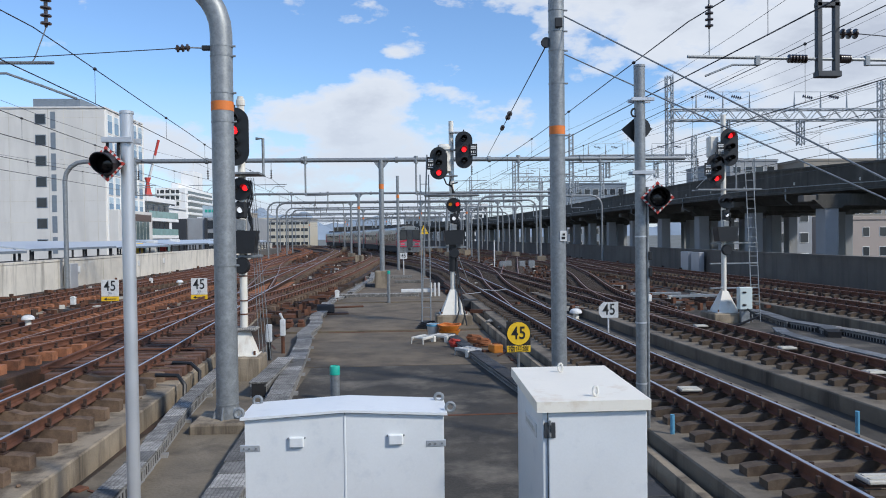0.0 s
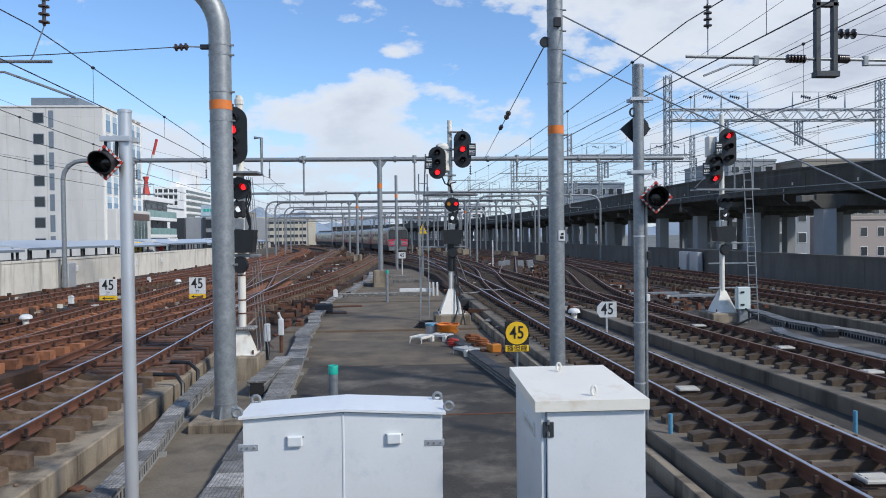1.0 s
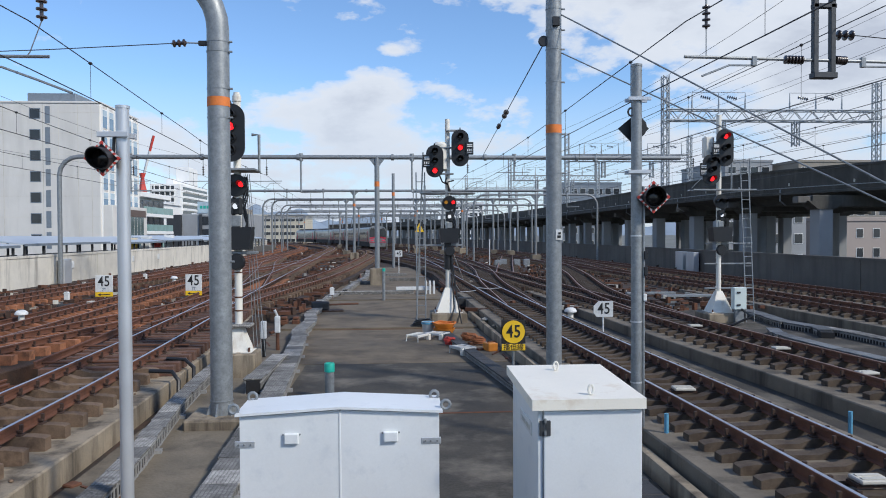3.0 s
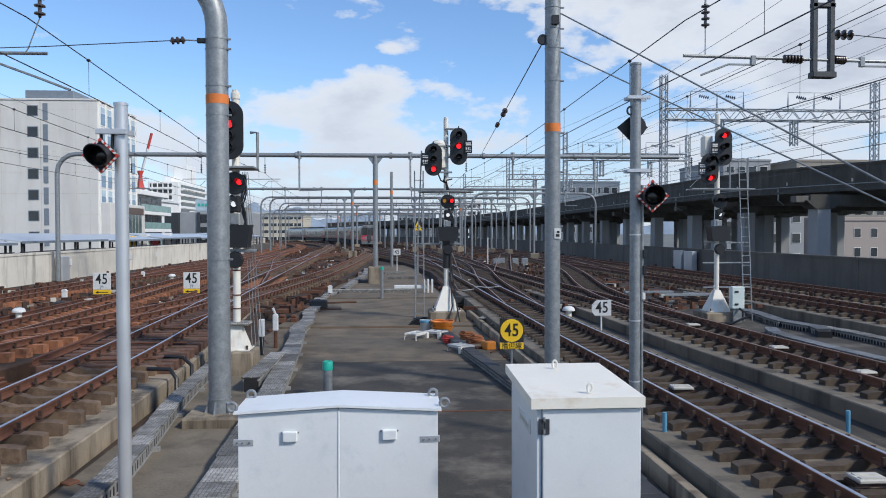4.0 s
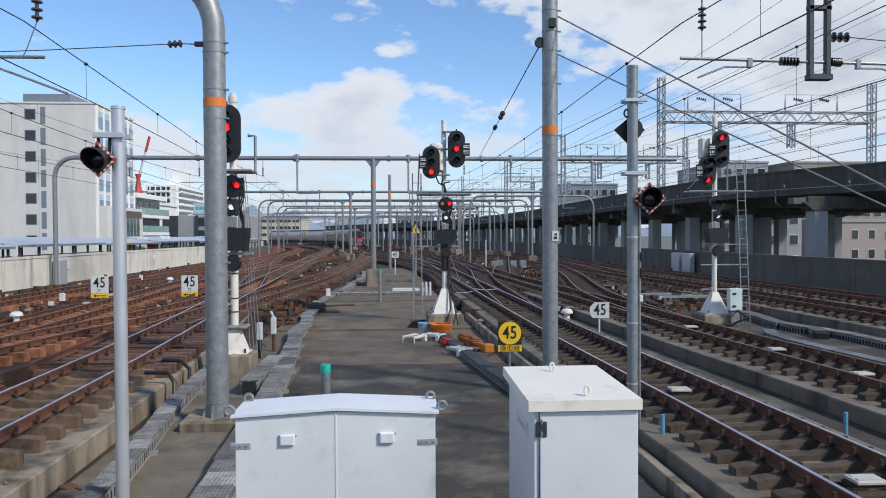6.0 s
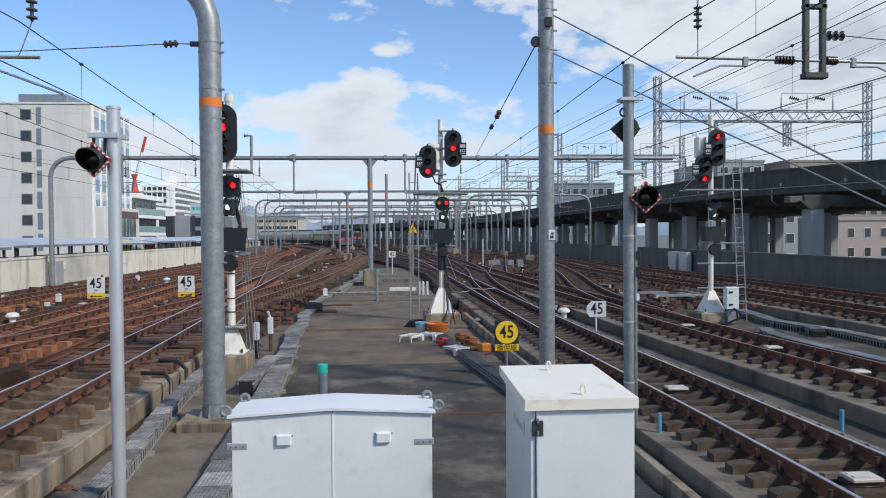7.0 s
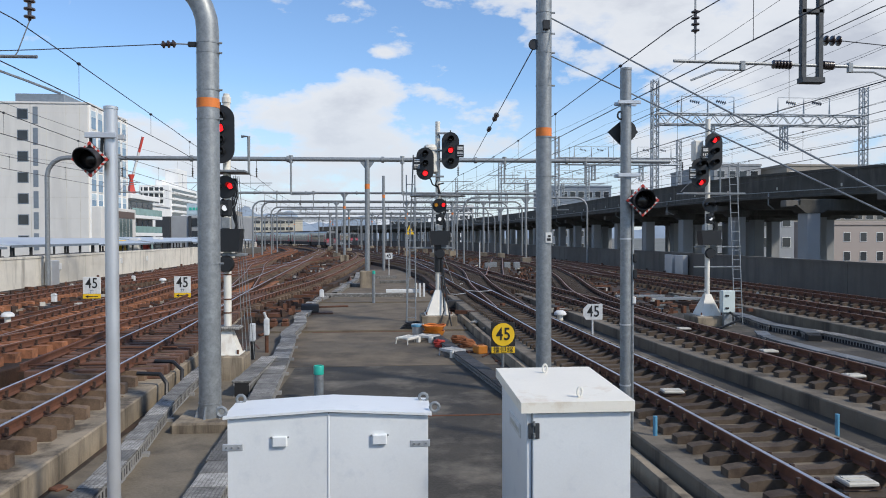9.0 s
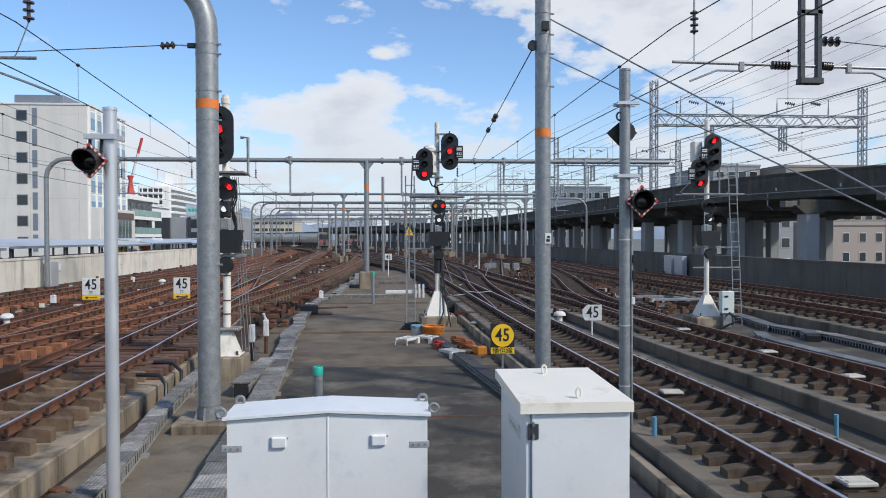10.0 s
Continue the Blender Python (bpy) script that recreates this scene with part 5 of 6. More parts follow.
def overhead():
    for name, dx, high, label in (("track_l1", -.35, 6.66, "inner polished track"), ("track_l2", .1, 6.66, "rusty track"), ("track_l3", .1, 6.66, "outer rusty track"), ("track_r1", .35, 6.8, "departure track"),
                                  ("track_r2", .2, 7.2, "raised brown track"), ("track_r3", 0, 7.2, "track by the dark wall"), ("track_r4", 0, 7.2, "outermost brown track")):
        line = TRACKS[name]
        root = thing("overhead_line", "dark overhead wires with droppers above the " + label, "overhead line", group="overhead lines")
        mess, cont = Shape(), Shape()

        def x_at(y):
            for a, b in zip(line, line[1:]):
                if a.y <= y <= b.y:
                    return a.x + (b.x - a.x) * (y - a.y) / (b.y - a.y)
            return line[-1].x
        all1 = []
        for a, b in zip(SUPPORTS, SUPPORTS[1:]):
            if b > line[-1].y:
                break
            n = 12
            z1 = [(x_at(a + (b - a) * i / n) + dx, a + (b - a) * i / n, high - .28 * 4 * (i / n) * (1 - i / n)) for i in range(n + 1)]
            for i in range(1, n, 2 if b - a > 20 else 3):
                drop = Shape().tube([z1[i], (z1[i][0], z1[i][1], 5.88)], .005, 4)
                drop.lathe([(0, .02), (.03, .045), (.06, .02)], Vector(z1[i]) - Vector((0, 0, .03)), (0, 0, 1), 8)
                part("dropper", drop, M["wire"], root)
            all1 += z1[:-1]
        mess.tube(all1, .011, 6)
        cont.tube([(p[0], p[1], 5.88) for p in all1], .011, 6)
        part("messenger_wire", mess, M["wire"], root)
        part("contact_wire", cont, M["wire"], root)
        for y in SUPPORTS[2:6]:
            x = x_at(y) + dx
            arm = Shape().tube([(x - 1.1, y, high - .35), (x + .9, y, high - .33)], .022, 6).tube([(x + .8, y, high - .45), (x + .2, y, 6.2), (x - .1, y, 5.9)], .016, 6)
            part("steady_arm", arm, M["galv"], root)
            insulator(root, (x, y, high), (x, y, high + .55))
            part("hanger", Shape().tube([(x, y, high + .5), (x, y, 7.75 if y > 20 else 9.3)], .02, 6), M["galv"], root)
    # level arms on the near portals
    r = thing("cantilever_arm", "level steel arm with insulators hung from a drop frame", "overhead arm", pose(0, 14.0, 0))
    k = 14.0 / 16.0

    def X(x):
        return x * k

    def Z(z):
        return 3.15 + (z - 3.15) * k
    part("arm", Shape().tube([(X(6.45), 0, Z(7.08)), (X(13), 0, Z(6.98))], .032, 8), M["galv"], r)
    fr = Shape()
    for x in (9.47, 9.87):
        fr.box((X(x) - .05, -.06, Z(6.75)), (X(x) + .05, .06, 9.4), .008)
    fr.box((X(9.40), -.1, Z(6.62)), (X(9.95), .1, Z(6.75)), .01).box((X(9.40), -.06, Z(8.2)), (X(9.95), .06, Z(8.3)), .01)
    part("drop_frame", fr, M["frame_dark"], r, "grey riveted drop frame")
    for x0, x1 in ((8.75, 9.2), (9.95, 10.2)):
        insulator(r, (X(x0), 0, Z(7.04)), (X(x1), 0, Z(7.03)), 6, .085)
    insulator(r, (X(9.95), 0, Z(7.6)), (X(10.4), 0, Z(7.6)), 3, .1)
    part("stay_wire", Shape().tube([(X(10.4), 0, Z(7.6)), (X(13.5), 0, Z(7.35))], .01, 5), M["wire"], r)
    for x in (8.05, 10.6):
        part("clip", Shape().box((X(x) - .05, -.04, Z(6.88)), (X(x) + .05, .04, Z(7.1)), .01), M["galv"], r)
        part("steady_arm", Shape().tube([(X(x), 0, Z(6.9)), (X(x) - .5 * (1 if x < 9 else -1), 0, Z(6.9)), (X(x) - 1.05 * (1 if x < 9 else -1), 0, Z(6.65))], .02, 6), M["galv"], r)
    insulator(r, (X(6.95), 0, Z(7.7)), (X(6.95), 0, Z(8.25)), 4, .08)
    part("hanger", Shape().tube([(X(6.95), 0, Z(7.08)), (X(6.95), 0, Z(7.7))], .012, 6).tube([(X(6.95), 0, Z(8.2)), (X(6.95), 0, 9.35)], .02, 6), M["galv"], r)
    l = thing("cantilever_arm", "level steel arm over the rusty tracks", "overhead arm", pose(0, 12.2, 0))
    part("arm", Shape().tube([(-9.5, 0, 6.02), (-5.55, 0, 6.03)], .028, 8), M["galv"], l)
    part("steady_arm", Shape().tube([(-6.9, 0, 5.85), (-6.3, 0, 5.86), (-5.75, 0, 5.66), (-5.2, 0, 5.45)], .02, 6), M["galv"], l)
    insulator(l, (-5.66, 0, 6.6), (-5.66, 0, 7.1), 4, .085)
    part("hanger", Shape().tube([(-5.66, 0, 7.1), (-5.66, 0, 7.45)], .03, 6).tube([(-5.66, 0, 6.6), (-5.85, 0, 6.1), (-5.9, 0, 6.03)], .01, 5), M["galv"], l)
    w = thing("stay_wire", "thin stay wire with insulators fixed to the mast", "wire")
    part("wire", Shape().tube([(-3.55, 12.2, 6.27), (-5.5, 12.1, 6.12), (-9.5, 12, 5.9)], .008, 5), M["wire"], w)
    insulator(w, (-3.62, 12.2, 6.26), (-3.38, 12.2, 6.28), 3, .06)
    part("link", Shape().tube([(-3.38, 12.2, 6.28), (-3.1, 12.2, 6.27)], .012, 6), M["galv"], w)
    for z0, z1, rr in ((7.35, 3.05, .014), (6.62, 2.9, .012)):
        g = thing("guy_wire", "taut steel guy wire running down from the tall mast", "wire", group="guy wires")
        part("wire", Shape().tube([(3.2, 13.95, z0), (6.9, 8.0, z1 + .0)], rr, 8), M["galv"], g)
    f = thing("tension_wire", "wire with pulley running from the mast down the strip", "wire")
    part("wire", Shape().tube([(2.86, 13.95, 6.8), (3.33, 20, 6.98), (5.2, 44, 7.7)], .012, 6), M["wire"], f)
    insulator(f, (3.57, 23.2, 7.08), (3.72, 25.0, 7.13), 2, .09)
    insulator(f, (3.87, 27.0, 7.19), (3.95, 28, 7.22), 2, .08)
    # feeders high over the right-hand tracks and the left side
    fe = thing("feeder_lines", "thin power feeder wires along the viaduct", "overhead line")
    for x, z in ((10.5, 9.6), (14.5, 10.4), (15.3, 9.2), (19.0, 10.8), (19.6, 9.6), (22, 8.8), (-18.2, 7.6), (-13, 8.2)):
        pts = []
        for i in range(31):
            y = 4 + i * 6
            pts.append((x - (y / 60) ** 2 * .7 * (1 if x > 0 else .4), y, z - .5 * abs(math.sin(math.pi * (y - 14) / 34))))
        part("wire", Shape().tube(pts, .007, 5), M["wire"], fe)


def lattice(parent, p, q, w, n, name="truss", t=.075):
    """Square lattice girder from p to q."""
    p, q = Vector(p), Vector(q)
    d = (q - p).normalized()
    a = Vector((0, 1, 0)) if abs(d.y) < .9 else Vector((1, 0, 0))
    b = d.cross(a)
    s = Shape()
    cs = [a * (i * w / 2) + b * (j * w / 2) for i, j in ((-1, -1), (1, -1), (1, 1), (-1, 1))]
    for c in cs:
        s.tube([p + c, q + c], t, 4)
    for k in range(n):
        u, v = p + (q - p) * (k / n), p + (q - p) * ((k + 1) / n)
        for i in range(4):
            c0, c1 = cs[i], cs[(i + 1) % 4]
            s.tube([u + c0, v + c1] if k % 2 == 0 else [u + c1, v + c0], t * .6, 4)
    part(name, s, M["pale_truss"], parent)


M["pale_truss"] = material("pale_galvanised_lattice", (0.42, 0.45, 0.47), .6, .2, vary=.1, bump=0)


def lattice_portals():
    for y, x0, x1 in ((68, 25.6, 46.5), (107, 25.4, 44.0), (146, 23.0, 41.0), (185, 18.0, 36.0), (225, 9, 28)):
        root = thing("lattice_portal", "pale steel lattice portal over the viaduct tracks", "gantry", group="lattice portals on the viaduct")
        lattice(root, (x0, y, 6.3), (x0, y, 18.0), .55, 20, "tower")
        lattice(root, (x1, y, 6.3), (x1, y, 17.6), .55, 20, "tower")
        lattice(root, (x0, y, 14.3), (x1, y, 14.3), 1.0, 24, "truss")
        for dx in (2.6, 5.2, 7.8, 12.2, 14.8, 17.4):
            part("spike", Shape().tube([(x0 + dx, y, 14.7), (x0 + dx, y, 16.5)], .12, 4, r_end=.03), M["pale_truss"], root)
        for dx in (2.6, 12.2):
            part("top_wire", Shape().tube([(x0 + dx, y, 16.5), (x0 + dx + 5.2, y, 16.5)], .03, 4), M["pale_truss"], root)
            for e in (1.3, 3.9):
                insulator(root, (x0 + dx + e - .5, y, 16.1), (x0 + dx + e + .5, y, 15.9), 5, .16)
        for dx in (5.5, 12.8):
            lattice(root, (x0 + dx, y, 13.8), (x0 + dx, y, 11.4), .5, 5, "drop_post")
            for sgn in (-1, 1):
                part("bracket_arm", Shape().tube([(x0 + dx, y, 11.5), (x0 + dx + sgn * 2.2, y, 12.6), (x0 + dx, y, 12.7)], .04, 5), M["pale_truss"], root)
    w = thing("overhead_line", "high-speed overhead wires strung above the viaduct", "overhead line")
    for x, z in ((29, 12.4), (29, 11.2), (33.5, 12.4), (33.5, 11.2), (38.5, 12.4), (38.5, 11.2), (28.2, 16.0), (31, 16.2), (40, 16.0), (43, 16.2)):
        pts = [(x - max(0, y - 90) ** 2 * .00095, y, z - .25 * abs(math.sin(math.pi * (y - 68) / 39))) for y in range(20, 245, 6)]
        part("wire", Shape().tube(pts, .012, 4), M["wire"], w)
# ---- trackside ----
def trough(name, pts, w, h, label, step=.5, lids="trough"):
    """Cable trough: body with ribs and single lids."""
    line = spline(pts, .5)
    root = thing(name, label, "cable trough")
    part("body", Shape().sweep([(-w / 2 + .03, 0.0), (w / 2 - .03, 0), (w / 2 - .03, h - .03), (-w / 2 + .03, h - .03)], [(p.x, p.y, .03) for p in line]), M["trough_dark"], root)
    total = sum((b - a).length for a, b in zip(line, line[1:]))
    s, n, ribs = 0.0, 0, Shape()
    lid = Shape().box((-w / 2 - .015, .008, 0), (w / 2 + .015, step - .008, .035), .007).mesh("lid", M[lids])
    while s < total - step:
        p, d = along(line, s)
        m = Matrix.Translation((p.x, p.y, h)) @ Matrix.Rotation(math.atan2(-d.x, d.y), 4, "Z")
        mm = m @ pose(random.uniform(-.012, .012), 0, random.uniform(0, .006), 0, 0, random.uniform(-1.6, 1.6))
        part("lid", lid, None, root, at=mm)
        for k in range(4):
            y = step * (k + .5) / 4
            for sx in (-1, 1):
                ribs.box((sx * (w / 2 - .03) - .02, y - .016, -h + .03), (sx * (w / 2 - .03) + .010, y + .016, -.005), 0, m)
        for sx in (-1, 1):
            ribs.box((sx * (w / 2 - .03) - .02, 0, -.05), (sx * (w / 2 - .03) + .011, step, -.005), 0, m)
            ribs.box((sx * (w / 2 - .03) - .02, 0, -h + .03), (sx * (w / 2 - .03) + .011, step, -h + .06), 0, m)
        if step * int(s / step) % 2 < step:
            ribs.box((w / 2 - .03, -.06, -h + .03), (w / 2 + .07, .06, -h + .09), 0, m)
        s += step
    tagged(part("ribs", ribs, M["trough_rib"], root), kind="stuff")


def troughs():
    trough("cable_trough", [(-1.92, 4.6), (-2.07, 8.6), (-2.32, 14.3), (-2.72, 20.5), (-2.95, 22.4), (-2.9, 25.0), (-3.15, 27.2), (-3.08, 30), (-3.3, 33), (-2.9, 36.5)], .40, .22, "grey cable trough with loose lids along the strip")
    trough("cable_trough", [(-3.3, 4.6), (-3.42, 9.1), (-3.85, 13.3), (-4.0, 16.6), (-3.7, 18.5)], .26, .24, "narrow ribbed cable trough beside the track bed")
    trough("cable_trough", [(2.9, 6.5), (2.75, 11), (2.25, 15.5), (1.75, 19.5), (1.25, 24)], .28, .16, "black cable trough beside the low kerb", lids="trough_black")
    trough("cable_trough", [(-2.8, 14.4), (-2.75, 17.4)], .34, .3, "short trough by the signal foundation")
    trough("cable_trough", [(13.3, 30.0), (12.9, 25.4), (12.5, 22.8), (12.75, 21.4), (12.4, 20.2)], .42, .26, "dark cable trough bending between brown tracks", lids="trough_slate")
    trough("cable_trough", [(11.4, 21.4), (11.0, 20.2), (10.95, 18.6), (11.05, 16.9), (11.3, 14)], .34, .22, "dark cable trough running along a brown track", lids="trough_slate")
    trough("cable_trough", [(12.7, 22.0), (13.1, 20.6), (13.2, 18.4), (13.3, 14)], .40, .24, "wide grey cable trough beside the outer brown track")
    trough("cable_trough", [(-2.6, 37.5), (-2.3, 44), (-2.0, 50), (-2.2, 58)], .3, .3, "grey raised cable trough at the strip's far edge")
    for x0, x1, y in ((-3.3, .9, 36.8), (-2.8, -.8, 44.5), (-.4, 1.5, 47.5), (-2.6, .8, 53)):
        b = thing("cable_duct", "dark cable duct lying across the strip", "cable duct", group="ducts across the strip")
        part("body", Shape().box((x0, y - .2, .03), (x1, y + .2, .3), .03), M["trough"], b)
    w = thing("rail_bench", "pale steel channel lying across the strip", "steel channel")
    part("beam", Shape().box((.0, 36.6, .32), (1.7, 36.8, .5), .02), M["sign"], w)
    for x in (1.45, 1.65, 1.85):
        part("stub", Shape().box((x, 36.5, .03), (x + .1, 36.7, .8), .02), M["sign"], w)
    # low kerb between strip and track
    k = Shape().sweep([(-.07, 0), (.07, 0), (.07, .26), (.06, .275), (-.06, .275), (-.07, .26)], [(p.x, p.y, .0) for p in spline([(3.30, -8), (3.30, 8), (3.18, 12.4), (2.93, 20), (2.75, 27)], 1)])
    tagged(part("kerb", k, M["bed"]), "pale low concrete kerb beside the track bed", "kerb", kind="structure")
    for x, y in ((2.3, 24.5), (2.45, 22.8)):
        p = thing("plank", "loose dark plank by the kerb", "plank", pose(x + .85, y, .30, 0, 0, -20), group="loose planks")
        part("board", Shape().box((-.12, -.8, 0), (.12, .8, .05), .008), M["trough"], p)


def small_posts():
    t = thing("vent_pipe", "grey plastic pipe with a teal cap", "pipe", pose(-1.28, 14.0, .03))
    part("pipe", Shape().tube([(0, 0, 0), (0, 0, .52)], .09, 20), M["galv"], t)
    part("cap", Shape().lathe([(0, .098), (.15, .098), (.165, .09), (.165, .07), (.12, .07)], (0, 0, .5), (0, 0, 1), 20), M["teal"], t, "teal plastic cap")
    for x, y, h in ((-.56, 33.75, 1.4),):
        g = thing("marker_post", "thin grey post with a green top on the strip", "post", pose(x, y, .03))
        part("shaft", Shape().tube([(0, 0, 0), (0, 0, h)], .07, 12), M["galv"], g)
        part("cap", Shape().tube([(0, 0, h), (0, 0, h + .14)], .075, 12), M["teal"], g)
        part("foot", Shape().box((-.15, -.15, 0), (.15, .15, .04), .01), M["rust"], g)
    for x, y in ((3.66, 9.67), (6.38, 9.85)):
        b = thing("blue_marker", "short blue post on the track bed edge", "post", pose(x, y, BED if x < 4 else .0), group="blue markers")
        part("shaft", Shape().tube([(0, 0, 0), (0, 0, .34 if x < 4 else .62)], .03, 10), M["blue"], b)
        part("foot", Shape().box((-.06, -.05, 0), (.06, .05, .03), .005), M["rust"], b)
    for x, y, z in ((-12.1, 24.4, BED), (-12.98, 43.7, BED), (5.64, 23.3, BED)):
        m = thing("mushroom_marker", "short post with a domed white cap", "marker", pose(x, y, z - .35), group="domed markers")
        part("stem", Shape().tube([(0, 0, 0), (0, 0, .62)], .095, 14), M["cream"], m)
        part("cap", Shape().lathe([(0, .2), (.05, .2), (.1, .17), (.14, .1), (.15, .02)], (0, 0, .6), (0, 0, 1), 18), M["sign"], m, "domed white cap")
    for x, y, h in ((-13.63, 31.2, .75), (-14.8, 44.2, .8), (9.7, 29, .7), (-3.0, 34.5, .6)):
        w = thing("cable_post", "small white cable box on a stem", "cable box", pose(x, y, 0), group="white cable boxes")
        part("stem", Shape().tube([(0, 0, 0), (0, 0, .35)], .04, 10), M["rust"], w)
        part("case", Shape().box((-.1, -.08, .3), (.1, .08, h), .02), M["sign"], w)
        part("lid", Shape().prism([(-.115, h), (.115, h), (.03, h + .07), (-.06, h + .07)], -.09, .09), M["sign"], w)
    for x, y in ((-3.37, 18.8), (-3.2, 19.9)):
        w = thing("cable_post", "white capped post on a dark stem", "cable box", pose(x, y, 0), group="white cable boxes")
        part("stem", Shape().tube([(0, 0, 0), (0, 0, .5)], .05, 8), M["black" if y < 19 else "rust"], w)
        part("case", Shape().box((-.07, -.07, .5), (.07, .07, .95), .02), M["sign"], w)
        if y > 19:
            part("spout", Shape().tube([(0, 0, .95), (-.06, -.05, 1.12)], .035, 8), M["sign"], w)
    for x in (-3.85, -3.45):
        j = thing("rail_anchor", "rusty orange track device with yellow top", "track device", pose(x, 25.4, .03), group="track devices")
        part("body", Shape().box((-.12, -.2, 0), (.12, .2, .2), .03), M["rust"], j)
        part("top", Shape().box((-.1, -.17, .2), (.1, .17, .3), .03), M["rust"], j)
    # pale pads between the rails
    for x, y in ((4.74, 11.77), (8.28, 19.73), (8.55, 15.7), (8.6, 12.8), (4.92, 7.26)):
        p = thing("track_pad", "pale flat pad lying between the rails", "track pad", pose(x, y, BED + .16, 0, 0, random.uniform(-6, 6)), group="pale pads between rails")
        part("leg", Shape().box((-.2, -.1, 0), (.2, .1, .04)), M["clip"], p)
        part("plate", Shape().box((-.17, -.13, .04), (.17, .13, .085), .012), M["pad"], p)
        part("ridges", Shape().box((-.13, -.09, .085), (.13, -.03, .094)).box((-.13, .02, .085), (.13, .08, .094)), M["pad"], p)
    # point machines and boxes near the turnouts
    for x, y, a in ((-7.6, 13.5, 4), (-12.9, 29.5, 3), (-3.0, 29.2, 6), (2.9, 30.5, -3), (10.3, 29.5, 0), (6.0, 47, 0), (10.1, 51, 0)):
        p = thing("point_machine", "dark iron point machine with rods beside a turnout", "point machine", pose(x, y, BED - .3, 0, 0, a), group="point machines")
        part("case", Shape().box((-.35, -.22, .1), (.35, .22, .42), .04), M["train_grey"], p)
        part("bed_plate", Shape().box((-.7, -.3, 0), (.9, .3, .1), .02), M["clip"], p)
        for k in (-.12, .12):
            part("rod", Shape().tube([(.3, k, .3), (1.5, k, .32)], .025, 8), M["rust"], p)
    for x, y in ((9.2, 62), (10.2, 61), (11.1, 61.5), (8.5, 60.5)):
        b = thing("relay_box", "light grey trackside relay box", "relay box", pose(x, y, .0), group="grey relay boxes")
        part("case", Shape().box((-.26, -.2, .3), (.26, .2, .95), .03), M["galv"], b)
        part("legs", Shape().box((-.22, -.1, 0), (.22, .1, .3)), M["galv"], b)
    for x, y in ((11.3, 31.8), (12.4, 30.3)):
        b = thing("cable_rack", "grey steel cable rack between brown tracks", "cable rack", pose(x, y, 0), group="cable racks")
        part("deck", Shape().box((-1.1, -.15, .42), (1.1, .15, .52), .01), M["galv"], b)
        part("lower_deck", Shape().box((-1.0, -.5, .2), (1.0, -.25, .3), .01), M["galv"], b)
        for k in (-.9, 0, .9):
            part("leg", Shape().box((k - .03, -.1, 0), (k + .03, .1, .42)), M["galv"], b)
    f = thing("floodlight_post", "thin white post beside the far tracks", "post", pose(8.0, 62, 0))
    part("shaft", Shape().tube([(0, 0, 0), (0, 0, 2.7)], .05, 8), M["sign"], f)
    # drooping return cables over the rails by the signal
    for k in range(2):
        c = thing("bond_cable", "loose pale cable drooping over the rails", "cable", group="bond cables")
        pts = [[(2.0, 25.6, 2.5), (2.6, 28, 1.35), (3.3, 29.6, .95), (4.0, 31, .78), (4.75, 32.5, .72)], [(1.95, 25.6, 2.3), (2.1, 26.5, 1.4), (2.5, 28.4, .9), (2.9, 30, .75), (3.4, 31, .72)]][k]
        part("cable", Shape().tube(pts, .016, 6), M["alu"], c)


